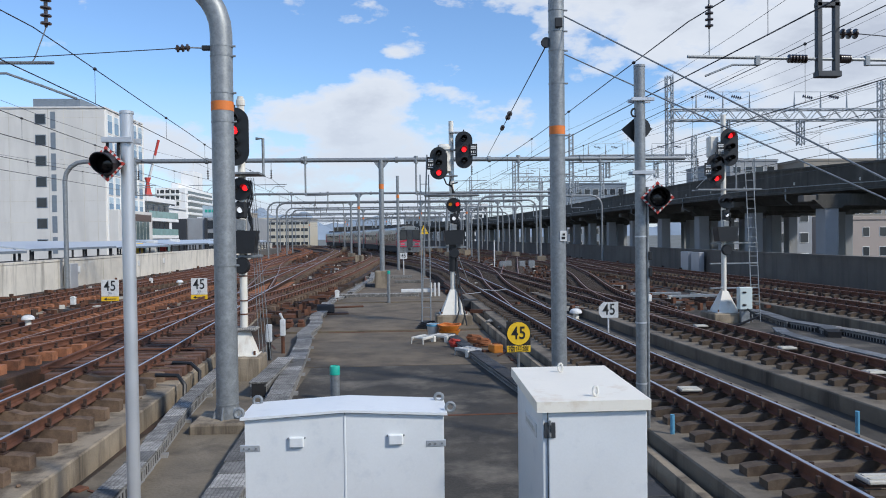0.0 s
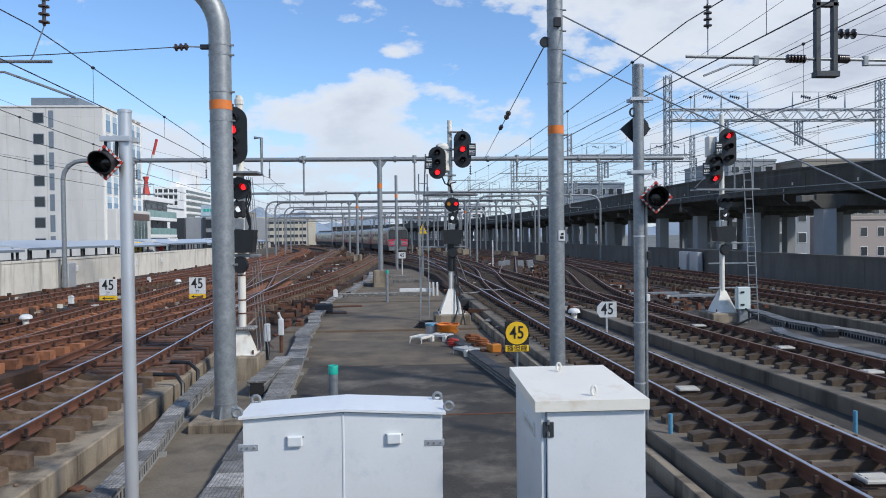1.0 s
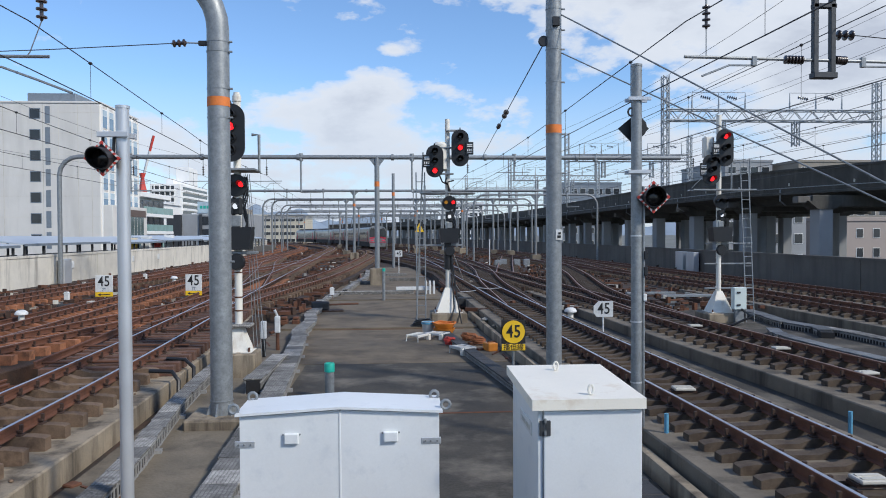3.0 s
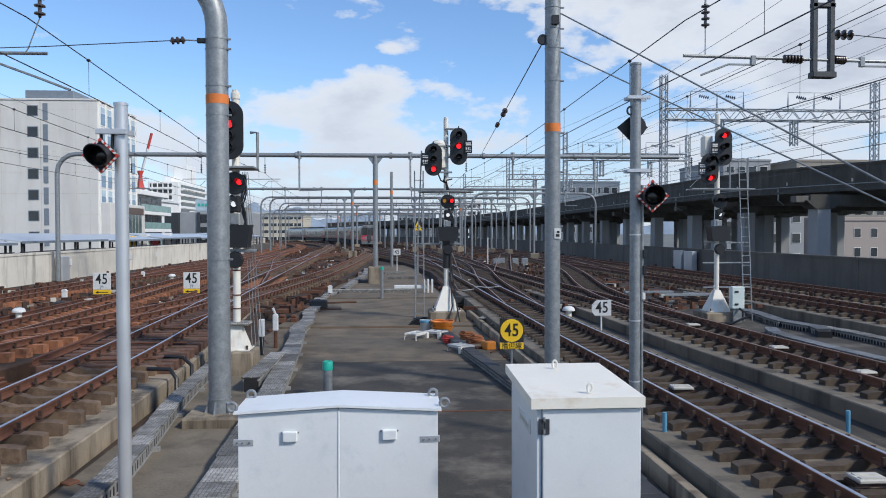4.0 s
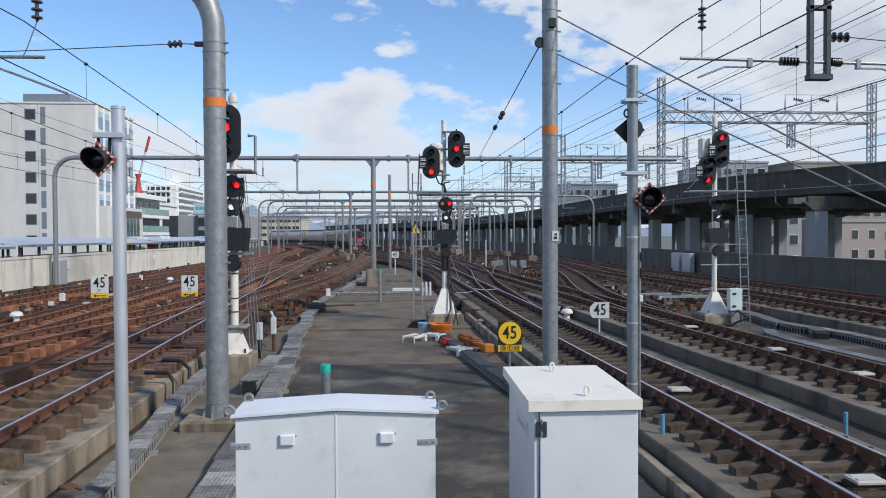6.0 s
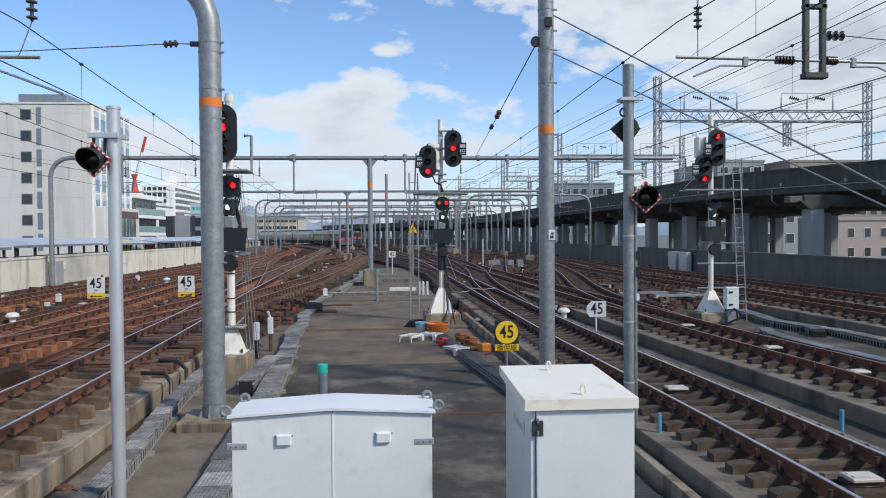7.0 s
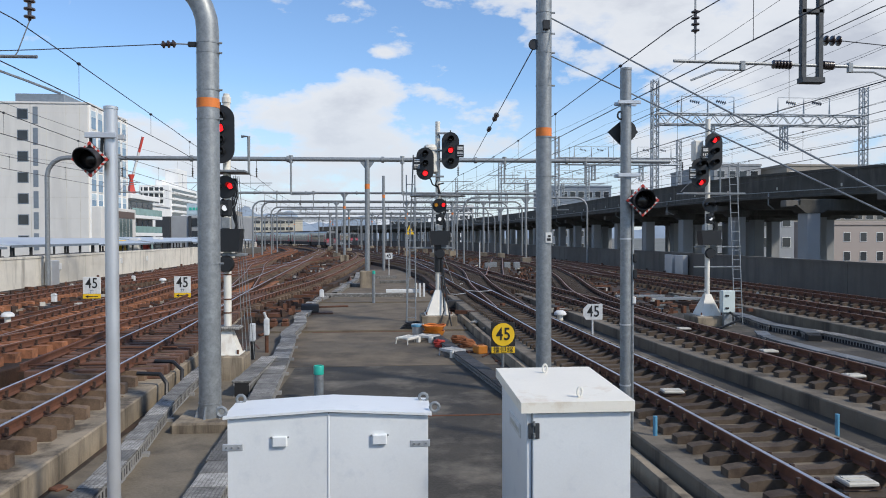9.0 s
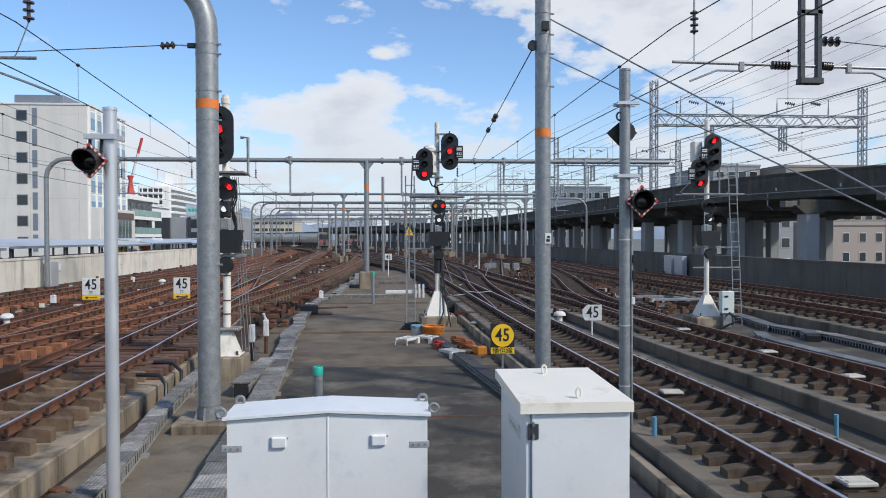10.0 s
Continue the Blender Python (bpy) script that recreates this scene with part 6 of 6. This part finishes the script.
def tool_heap():
    def trestle(x, y, turn, mat, label):
        r = thing("work_trestle", label, "trestle", pose(x, y, .03, 0, 0, turn), group="folded work trestles")
        r.scale = (.6, .58, .9)
        for k in (-.32, .32):
            part("rail", Shape().box((-.5, k - .045, .14), (.5, k + .045, .22), .012), M[mat], r)
        for i in (-.4, 0, .4):
            part("cross_bar", Shape().tube([(i, -.32, .19), (i + .16, .32, .19)], .035, 8).tube([(i + .16, -.32, .19), (i, .32, .19)], .03, 8), M[mat], r)
        for i in (-.45, .45):
            for k in (-.32, .32):
                part("leg", Shape().tube([(i, k, .19), (i * 1.1, k * 1.1, 0)], .025, 8), M[mat], r)
        part("foot_block", Shape().box((.36, -.44, 0), (.56, -.26, .2), .02), M["cream"], r)
    trestle(.62, 21.3, 55, "cream", "small wooden-coloured folded trestle on the concrete")
    trestle(1.2, 21.6, -35, "pale", "white folded work trestle on the concrete")
    trestle(1.72, 18.9, -58, "pale", "white folded work trestle close to the trough")
    b = thing("bucket", "pale plastic bucket among the tools", "bucket", pose(.98, 22.6, .03))
    part("pail", Shape().lathe([(0, .15), (.38, .19), (.4, .2), (.4, .175), (.06, .14)], (0, 0, 0), (0, 0, 1), 20), M["pale"], b)
    part("rim", Shape().lathe([(.33, .2), (.36, .205), (.39, .2)], (0, 0, 0), (0, 0, 1), 20), M["blue"], b)
    tub = thing("tub", "orange plastic tub with rope over its rim", "tub", pose(1.47, 22.4, .03))
    for k, z in enumerate((0, .15)):
        part("bowl", Shape().lathe([(0, .2), (.03, .24), (.2, .34), (.22, .35), (.22, .32), (.05, .2)], (0, 0, z), (0, 0, 1), 22), M["tub_orange"], tub)
    part("rope", Shape().tube([(.36 * math.cos(i * .4), .3 * math.sin(i * .4), .38 + .02 * math.sin(i * 1.7)) for i in range(17)], .025, 6), M["rope_orange"], tub)
    for x, y, m, rr, lab in ((1.5, 20.3, "red_paint", .15, "small coil of red cord"), (2.12, 21.1, "rust_rope", .21, "heap of faded orange rope by the trough"), (2.3, 20.4, "rust_rope", .17, "small heap of faded orange rope")):
        c = thing("rope_coil", lab, "rope", pose(x, y, .05))
        pts = []
        for i in range(60):
            a = i * .5
            pts.append(((rr + .03 * math.sin(a * 1.7)) * math.cos(a), (rr + .03 * math.sin(a * 1.3)) * .8 * math.sin(a), .02 + .0032 * i + .02 * math.sin(a * .9)))
        part("rope", Shape().tube(pts, .028, 6), M[m], c)
    for x, y in ((2.5, 19.3),):
        o = thing("orange_crate", "small yellow-orange plastic crate by the trough", "crate", pose(x, y, .03, 0, 0, 20))
        part("tray", Shape().box((-.14, -.18, 0), (.14, .18, .22), .02), M["tub_orange"], o)
        part("handle", Shape().tube([(-.1, 0, .15), (-.08, 0, .24), (.08, 0, .24), (.1, 0, .15)], .015, 6), M["rust"], o)
    h = thing("cable_heap", "heap of black cable by the signal foundation", "cable", pose(.9, 24.2, .03))
    for k in range(5):
        part("loop", Shape().tube([((.3 - .03 * k) * math.cos(i * .45) * 1.4, (.22) * math.sin(i * .45), .05 + .05 * k + .02 * math.sin(i)) for i in range(15)], .025, 6), M["black"], h)


# ---- left side: platform canopies and town ----
M["canopy"] = material("pale_blue_canopy_sheet", (0.50, 0.55, 0.60), .45, .2, vary=.08, scale=.6, bump=.02)


def far_platform():
    r = thing("platform", "platform edge behind the parapet wall", "platform", kind="structure")
    part("deck", Shape().box((-34, -10, -1.2), (-21.2, 130, 1.35), .05), M["wall_dark"], r)
    y, k = 4.0, 0
    while y < 118:
        L = 13.0
        z = 2.95 + (.08 if k % 2 else 0)
        c = thing("platform_canopy", "low pale-roofed platform canopy on dark steel posts", "canopy", pose(0, y, 0), group="platform canopies")
        part("roof", Shape().prism([(-25.6, z + .02), (-21.6, z - .42), (-21.6, z - .35), (-25.6, z + .1)], .1, L - .1), M["canopy"], c, "pale sheet roof")
        part("fascia", Shape().box((-21.58, .1, z - .5), (-21.54, L - .1, z - .35), .005), M["grey_paint"], c)
        for i in range(6):
            for x in (-21.8, -25.2):
                part("post", Shape().box((x - .06, .5 + i * 2.4, 1.35), (x + .06, .62 + i * 2.4, z - .38 if x > -23 else z), .005), M["train_grey"], c)
        part("rail", Shape().box((-21.75, .2, 2.0), (-21.7, L - .2, 2.05)).box((-21.75, .2, 1.6), (-21.7, L - .2, 1.65)), M["train_grey"], c)
        y += L + .3
        k += 1
    for yy, col, h in ((67, "yellow", .9), (71, "sign", 1.1), (74, "red_paint", .8), (78, "sign", 1.2)):
        p = thing("machine", "vending cabinet on the far platform", "vending machine", pose(-23.6, yy, 1.35), group="cabinets on the far platform")
        part("case", Shape().box((-.4, -.45, 0), (.4, .45, h + .6), .03), M[col], p)
    for yy, w in ((33.5, .16), (57, .2), (63, .2), (46.5, .25)):
        b = thing("wall_box", "small grey box fixed to the parapet wall", "wall box", pose(-20.1, yy, 1.35), group="boxes on the wall")
        part("case", Shape().box((0.02, -w, -.2), (.16, w, .2), .015), M["sign"], b)
    d = thing("wall_cabinet", "pale slim cabinet standing against the parapet wall", "cabinet", pose(-19.75, 45.0, 0))
    part("case", Shape().box((-.2, -.5, .2), (.2, .5, 1.75), .02), M["alu"], d)
    part("leg", Shape().box((-.15, -.4, 0), (.15, .4, .22), .01), M["rust"], d)
    for xx, yy in ((21.6, 51.5), (21.6, 53.5)):
        b = thing("wall_cabinet", "grey electrical cabinets against the dark wall", "cabinet", pose(xx, yy, 0), group="cabinets by the dark wall")
        part("case", Shape().box((-.4, -.7, .3), (.0, .7, 1.75), .02), M["alu"], b)
        part("leg", Shape().box((-.3, -.5, 0), (-.05, .5, .3)), M["galv"], b)


def town():
    g = thing("glass_annex", "low white building with green glass balconies", "building")
    x1, y0, y1 = -36.7, 105.6, 118.6
    part("wall", Shape().box((x1 - 12, y0, FAR), (x1, y1, 9.0), .05), M["bwhite"], g)
    part("roof_slab", Shape().box((x1 - 12.2, y0 - .1, 8.6), (x1 + 1.1, y1 + .3, 9.3), .04), M["bwhite"], g)
    M["green_glass"] = glass_material("green_balcony_glass", (0.22, 0.36, 0.34))
    for z in (6.3, 3.75, 1.2):
        part("slab", Shape().box((x1, y0, z - .5), (x1 + 1.35, y1 + .5, z - .02), .03), M["bwhite"], g)
        part("balustrade", Shape().box((x1 + 1.25, y0, z), (x1 + 1.3, y1 + .45, z + .95), .005).box((x1, y1 + .4, z), (x1 + 1.3, y1 + .45, z + .95), .005), M["green_glass"], g, "green glass balustrade")
        for k in range(5):
            w = part("window", Shape().box((x1 - .05, y0 + .5 + k * 2.5, z + .05), (x1 + .05, y0 + 2.8 + k * 2.5, z + 2.0), .01), M["grey_paint"], g)
            part("pane", Shape().box((x1 + .055, y0 + .6 + k * 2.5, z + .1), (x1 + .08, y0 + 2.7 + k * 2.5, z + 1.95)), M["pane"], w)
    # tall white flats far behind, balconies on two sides
    a = thing("apartment_building", "tall white flats with rows of balconies and a roof tower", "building", group="town blocks")
    ax0, ax1, ay0, ay1, at = -116.0, -102.0, 355.0, 405.0, 27.6
    part("wall", Shape().box((ax0, ay0, FAR), (ax1, ay1, at), .1), M["bwhite"], a)
    part("tower", Shape().box((-109, 372, at), (-102.6, 388, 37), .1), M["bwhite"], a)
    part("tower_step", Shape().box((-112.5, 368, at), (-109, 388, 31), .1), M["bwhite"], a)
    part("mast", Shape().tube([(-105, 380, 37), (-105, 380, 42)], .15, 6), M["sign"], a)
    for j in range(11):
        z = at - 2.7 - j * 2.95
        part("window_band", Shape().box((ax0 + .8, ay0 - .06, z), (ax1 - 3.0, ay0 + .05, z + 1.7)), M["pane"], a)
        part("balcony", Shape().box((ax0 + .4, ay0 - 1.2, z - .95), (ax1 - 2.8, ay0, z - .05), .03), M["bwhite"], a)
        part("window_band", Shape().box((ax1 - .05, ay0 + 4, z), (ax1 + .06, ay1 - 1, z + 1.5)), M["pane"], a)
        part("balcony", Shape().box((ax1, ay0 + 3.6, z - 1.1), (ax1 + 1.4, ay1 - .6, z - .05), .03), M["bwhite"], a)
        for q in (-114, -111.5, -109, -106.6):
            part("divider", Shape().box((q - .15, ay0 - 1.0, z), (q + .15, ay0, z + 1.9)), M["bwhite"], a)
    h = thing("house", "small plain white building behind the annex", "building", group="town blocks")
    part("wall", Shape().box((-53.5, 150, FAR), (-46.5, 162, 9.4), .05), M["bwhite"], h)
    part("roof", Shape().prism([(-53.8, 9.4), (-46.2, 9.4), (-46.2, 9.6), (-53.8, 10.1)], 149.7, 162.3), M["bwhite"], h)
    d = thing("office_block", "grey low office block with dark glazed stairs", "building", group="town blocks")
    part("wall", Shape().box((-38.6, 135, FAR), (-26.5, 150, 6.9), .05), M["pillar"], d)
    part("dark_wing", Shape().box((-41.2, 134.6, FAR), (-38.62, 149, 6.8), .05), M["frame_dark"], d, "dark clad wing")
    for q in (-35.2, -32.4):
        part("dark_pier", Shape().box((q - .25, 134.7, FAR), (q + .25, 135.02, 6.9), .02), M["frame_dark"], d)
    for z in (5.0, 2.7, .4):
        part("window", Shape().box((-34.9, 134.9, z), (-32.7, 135.03, z + 1.5), .01), M["pane"], d)
    b = thing("sign_building", "pale building carrying a teal sign board", "building", group="town blocks")
    part("wall", Shape().box((-50.5, 185, FAR), (-40, 195, 8.6), .05), M["bwhite"], b)
    board = part("sign_board", Shape().box((-49, 184.8, 8.6), (-43.4, 185, 11.4), .02), M["pane_pale"], b, "pale sign board with teal marks")
    for q in range(6):
        part("mark", Shape().box((-48.4 + q * .85, 184.74, 9.7), (-47.8 + q * .85, 184.79, 10.4)), M["teal"], board)
    block("apartment_building", "long cream apartment building beyond the tracks", -80, -37, 300, 330, 10.8, 13, 6, "cream_wall", "town blocks", .84)
    block("apartment_building", "beige stair tower of the long building", -66, -60, 298, 312, 13, 3, 6, "beige", "town blocks")
    block("office_block", "white building with outside stairs seen under the viaduct", 44.6, 49.4, 85, 94, 6.4, 3, 5, "pillar", "town blocks")
    block("apartment_building", "pinkish apartment building seen under the viaduct", 56.5, 76, 95, 106, 4.6, 8, 4, "pink_wall", "town blocks", .36)
    block("office_block", "pale office building beyond the viaduct", 74, 85, 160, 185, 19.0, 4, 8, "pillar", "town blocks")
    block("apartment_building", "beige low roofs rising behind the viaduct", 86.5, 112, 152, 180, 18.2, 10, 8, "beige", "town blocks")
    block("office_block", "grey roof building behind the viaduct", 48, 66, 210, 235, 17.5, 7, 6, "grey_paint", "town blocks")
    block("apartment_building", "pale far block beyond the viaduct", 22, 40, 330, 350, 17.0, 8, 7, "bwhite", "town blocks")
    block("office_block", "far dark block at the end of the tracks", 2, 22, 380, 400, 12, 9, 6, "grey_paint", "town blocks")
    block("office_block", "far grey block at the end of the tracks", -26, -6, 420, 440, 9, 9, 5, "pillar", "town blocks")
    # tower crane
    c = thing("tower_crane", "red and white tower crane above the roofs", "crane", pose(-101, 300, 0))
    part("footing", Shape().tube([(0, 0, FAR), (0, 0, 20.5)], .5, 6), M["sign"], c)
    part("mast", Shape().lathe([(0, 1.9), (2, 1.3), (5.5, .7), (7.5, 1.4)], (0, 0, 20.5), (0, 0, 1), 4), M["red_paint"], c, "red lattice mast head")
    foot, tip = Vector((.6, 0, 27.5)), Vector((4.6, 0, 43.0))
    for i in range(5):
        part("jib_section", Shape().tube([foot + (tip - foot) * (i / 5), foot + (tip - foot) * ((i + 1) / 5)], .55, 4), M["red_paint" if i > 2 else "sign"], c)
    # hills; the haze of distance is painted in as pale blue
    m = material("hazed_wooded_hill", (0.24, 0.30, 0.37), 1.0, vary=.12, scale=.004, grain=.02, bump=0)
    for x0, x1, y, h, seed, lab in ((-1100, -250, 3300, 215, 3, "tall blue distant hills beyond the town"), (-520, 150, 3700, 160, 8, "blue distant hills behind the tracks"), (300, 1900, 3500, 120, 5, "low blue distant hills")):
        s, n = Shape(), 48
        vs, fs = [], []
        for i in range(n + 1):
            u = i / n
            z = h * (math.sin(math.pi * u) ** .7) * (.62 + .5 * noise.noise(Vector((u * 4.3, seed, 0))) + .2 * noise.noise(Vector((u * 13, seed, 4))))
            x = x0 + (x1 - x0) * u
            vs += [(x, y - 160, FAR - 2), (x, y, max(z, 0) + FAR), (x, y + 300, FAR - 2)]
        for i in range(n):
            fs += [(3 * i, 3 * i + 3, 3 * i + 4, 3 * i + 1), (3 * i + 1, 3 * i + 4, 3 * i + 5, 3 * i + 2)]
        s.add(vs, fs)
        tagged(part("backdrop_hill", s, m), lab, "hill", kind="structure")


M["cream_wall"] = material("cream_plaster", (0.52, 0.475, 0.38), .8, vary=.06, scale=.3)
M["pink_wall"] = material("pinkish_plaster", (0.34, 0.29, 0.26), .8, vary=.06, scale=.3)
M["beige"] = material("beige_plaster", (0.26, 0.235, 0.20), .8, vary=.08, scale=.3)


def waiting_train():
    """A dark coach end standing far down the tracks."""
    car = train_car(True)
    car.name = "parked_coach"
    tagged(car, "dark parked coach far down the tracks", "train")
    car.matrix_basis = pose(-11.2, 262, RAIL, 0, 0, 14)


def own_platform():
    """The platform end on which the camera stands."""
    p = thing("platform_end", "grey platform end below the viewpoint", "platform", kind="structure")
    part("deck", Shape().box((-3.2, -25, 0.0), (3.1, 2.6, 1.75), .04), M["slab"], p)


def spare_rails():
    """Loose rails lying beside the turnouts."""
    for pts, z in (([(-7.15, 14.9), (-7.45, 20), (-8.05, 26), (-8.9, 36)], .66), ([(-7.9, 7), (-7.35, 14.2)], .45), ([(-7.6, 7), (-7.1, 13.8)], .45),
                   ([(-12.2, 17), (-12.6, 33)], .5), ([(-2.2, 45), (-2.9, 60)], .3), ([(3.0, 29), (2.6, 44)], .35), ([(11.0, 36), (10.2, 52)], .4)):
        r = thing("spare_rail", "loose rusty rail lying beside the tracks", "rail", group="loose rails")
        line = [Vector((p.x, p.y, 0)) for p in spline(pts, 2)]
        part("bar", rail_shape(line, 0, z - RAIL), M["rail"], r)
        for f in (.15, .5, .85):
            p = line[int(f * (len(line) - 1))]
            part("chock", Shape().box((p.x - .3, p.y - .1, 0), (p.x + .3, p.y + .1, z - .153), .01), M["sleeper_rust"], r)


def clutter():
    """Rods, cable bits, plates and stones lying over the track beds."""
    rnd = random.Random(5)
    s, st = Shape(), Shape()
    names = ("track_l1", "track_l2", "track_l3", "track_r1", "track_r2", "track_r3")
    for i in range(900):
        line = TRACKS[rnd.choice(names)]
        p = rnd.choice([q for q in line if 6 < q.y < 95])
        side = rnd.choice((-1, 1)) * rnd.uniform(1.45, 2.3)
        m = Matrix.Translation((p.x + side, p.y + rnd.uniform(-1, 1), rnd.uniform(.0, .03))) @ Matrix.Rotation(rnd.uniform(0, 6.28), 4, "Z")
        k = rnd.random()
        if k < .3:
            s.box((-.02, -rnd.uniform(.2, .8), 0), (.02, .3, .04), 0, m)
        elif k < .6:
            s.box((-.09, -.07, 0), (.08, .1, rnd.uniform(.03, .1)), .015, m)
        else:
            s.box((-.05, -.05, 0), (.05, .06, .06), .012, m)
    for i in range(1100):
        line = TRACKS[rnd.choice(names)]
        p = rnd.choice([q for q in line if 6 < q.y < 60])
        m = Matrix.Translation((p.x + rnd.uniform(-1.2, 1.2), p.y + rnd.uniform(-1, 1), BED)) @ Matrix.Rotation(rnd.uniform(0, 6.28), 4, "Z")
        a = rnd.uniform(.015, .05)
        st.box((-a, -a * .8, 0), (a, a, a * 1.3), a * .4, m)
    tagged(part("iron_scraps", s, M["rust"]), "rusty iron bits and rods scattered along the tracks", "scrap", kind="stuff")
    tagged(part("ballast_stones", st, M["sleeper"]), "loose brown stones on the track beds", "stones", kind="stuff")


def yard_debris():
    """Sleeper ends, plates, clips and stones strewn between the far tracks."""
    rnd = random.Random(11)
    for mat, count, label in (("rust", 2600, "rusty iron pieces strewn between the tracks"), ("clip", 2600, "dark iron pieces strewn between the tracks"), ("pad", 420, "pale plates and marks strewn between the tracks")):
        s = Shape()
        for i in range(count):
            y = 26 + 110 * rnd.random() ** 1.4
            west = rnd.random() < .55
            shift = -max(0, y - 95) * .3
            x = rnd.uniform(-19.2, -3.4) + shift * .4 if west else rnd.uniform(3.0, 20.5) + shift * .6
            m = Matrix.Translation((x, y, BED - .04)) @ Matrix.Rotation(rnd.uniform(0, 6.28), 4, "Z")
            k = rnd.random()
            if k < .35:
                s.box((-.05, -rnd.uniform(.2, .9), 0), (.05, .2, rnd.uniform(.05, .16)), 0, m)
            elif k < .7:
                a = rnd.uniform(.08, .22)
                s.box((-a, -a * .6, 0), (a, a * .7, rnd.uniform(.06, .22)), 0, m)
            else:
                s.box((-.07, -.07, 0), (.07, .07, rnd.uniform(.06, .3)), 0, m)
        if mat == "pad":
            s.v, s.f = s.v[:8 * 160], s.f[:6 * 160]
        tagged(part("track_debris", s, M[mat]), label, "scrap", kind="stuff")


def turnout_timbers():
    """Close-set timbers of the turnout where the inner track branches."""
    root = thing("turnout_timber", "close-set dark brown timbers under the branching inner track", "sleepers", kind="structure")
    line = TRACKS["track_l1"]
    me = Shape().box((-1.28, -.11, 0), (1.28, .11, .2), .012).mesh("timber", M["timber"])
    for i in range(46):
        y = 14.6 + i * .45
        a, b = [(p, q) for p, q in zip(line, line[1:]) if p.y <= y <= q.y][0]
        x = a.x + (b.x - a.x) * (y - a.y) / (b.y - a.y)
        part("timber", me, None, root, at=pose(x - .02, y + .2, BED - .002, 0, 0, 2))
    # rods between the blades
    for y in (15.2, 17.4, 20.1):
        r = thing("switch_rod", "rusty rod joining the switch blades", "rod", pose(-5.75, y, RAIL - .12), group="switch rods")
        part("bar", Shape().tube([(-1.5, 0, 0), (.9, 0, 0)], .022, 8), M["rust"], r)
        for x in (-.5, .5):
            part("joint", Shape().box((x - .06, -.05, -.04), (x + .06, .05, .05), .012), M["clip"], r)


def hoses():
    for pts, label in (([(-4.7, 14.2, .56), (-4.25, 14.1, .56), (-4.1, 14.0, .40), (-4.08, 13.9, .12), (-3.98, 13.7, .05)], "black hose hanging over the bed edge"),
                       ([(-4.8, 15.6, .56), (-4.4, 15.5, .55), (-4.2, 15.4, .4), (-4.15, 15.2, .1), (-4.0, 15.0, .05)], "second black hose hanging over the bed edge"),
                       ([(3.1, 17.4, .05), (3.2, 18.6, .3), (3.4, 19.2, .42), (3.9, 19.6, .5)], "black cable climbing from the kerb to the rail"),
                       ([(10.6, 23.6, .05), (11.0, 23.2, .12), (11.6, 23.1, .4), (11.6, 23.8, .56)], "black cables below the junction box")):
        h = thing("hose", label, "hose", group="black hoses")
        line = [Vector(q) for q in pts]
        part("tube", Shape().tube(line, .04, 8), M["black"], h)


def motions():
    for k, car in enumerate(CARS):
        walk(car, [(t, car_pose(travelled(t) + k * (CAR + .35))) for t in [i * 0.5 for i in range(21)]])


ground()
yard_fill()
tracks()
walls()
slab()
viaduct()
own_platform()
building_main()
far_platform()
town()
gantry(44.0, -19.55, 17.5, 7.75, 0.13, (-1.1,), drops=[(-15.5, 2.0), (-10.5, 1.6), (-5.6, 2.1), (1.0, 2.1), (7.2, 1.4), (12.2, 1.4)], leg=False)
gantry(82.0, -17.0, 18.5, 8.0, 0.13, (-4.6,), drops=[(-12, 1.6), (-8, 1.6), (2, 1.6), (8, 1.4)])
gantry(104.0, -17.3, 17.5, 8.0, 0.13, (3.0, 9.5), drops=[(-12, 1.6), (-8, 1.6), (4, 1.4)])
gantry(130.0, -19, 15.5, 8.0, 0.13, (-6.5, 3.5), drops=[(-14, 1.6), (0, 1.6)])
gantry(160.0, -26, 10, 8.0, 0.13, (-12, -3))
gantry(195.0, -40, 0, 8.0, 0.13, (-24, -14))
gantry(230.0, -55, -15, 8.0, 0.13, (-30,))
gantry(93.0, -16.6, 17.5, 7.6, 0.11, (-6.2, 6.0, 12.5), False)
gantry(117.0, -18, 16.5, 7.8, 0.11, (4.5, 11), False)
gantry(145.0, -22, 12.5, 7.8, 0.11, (-11, 1, 7), False)
gantry(177.0, -31, 5, 7.8, 0.11, (-16, -6), False)
gantry(212.0, -46, -8, 8.0, 0.11, (-30, -18), False)
for y, a, b, z in ((70, 7.5, 19.6, 6.9), (88, 8.6, 19.2, 6.6), (112, 2.0, 16.8, 6.7), (124, -1.5, 14.8, 7.1), (138, -4.5, 15.5, 6.8), (152, -7.5, 12.6, 7.0), (168, -10, 9, 7.2)):
    gantry(y, a, b, z, 0.10, ((a + b) / 2,), False, [(a + 2.5, 1.1), (b - 3, 1.2)])
lattice_portals()
overhead()
big_poles()
slim_poles()
signals()
speed_signs()
cabinet_wide()
cabinet_tall()
troughs()
small_posts()
tool_heap()
spare_rails()
clutter()
yard_debris()
turnout_timbers()
hoses()
train()
waiting_train()
motions()
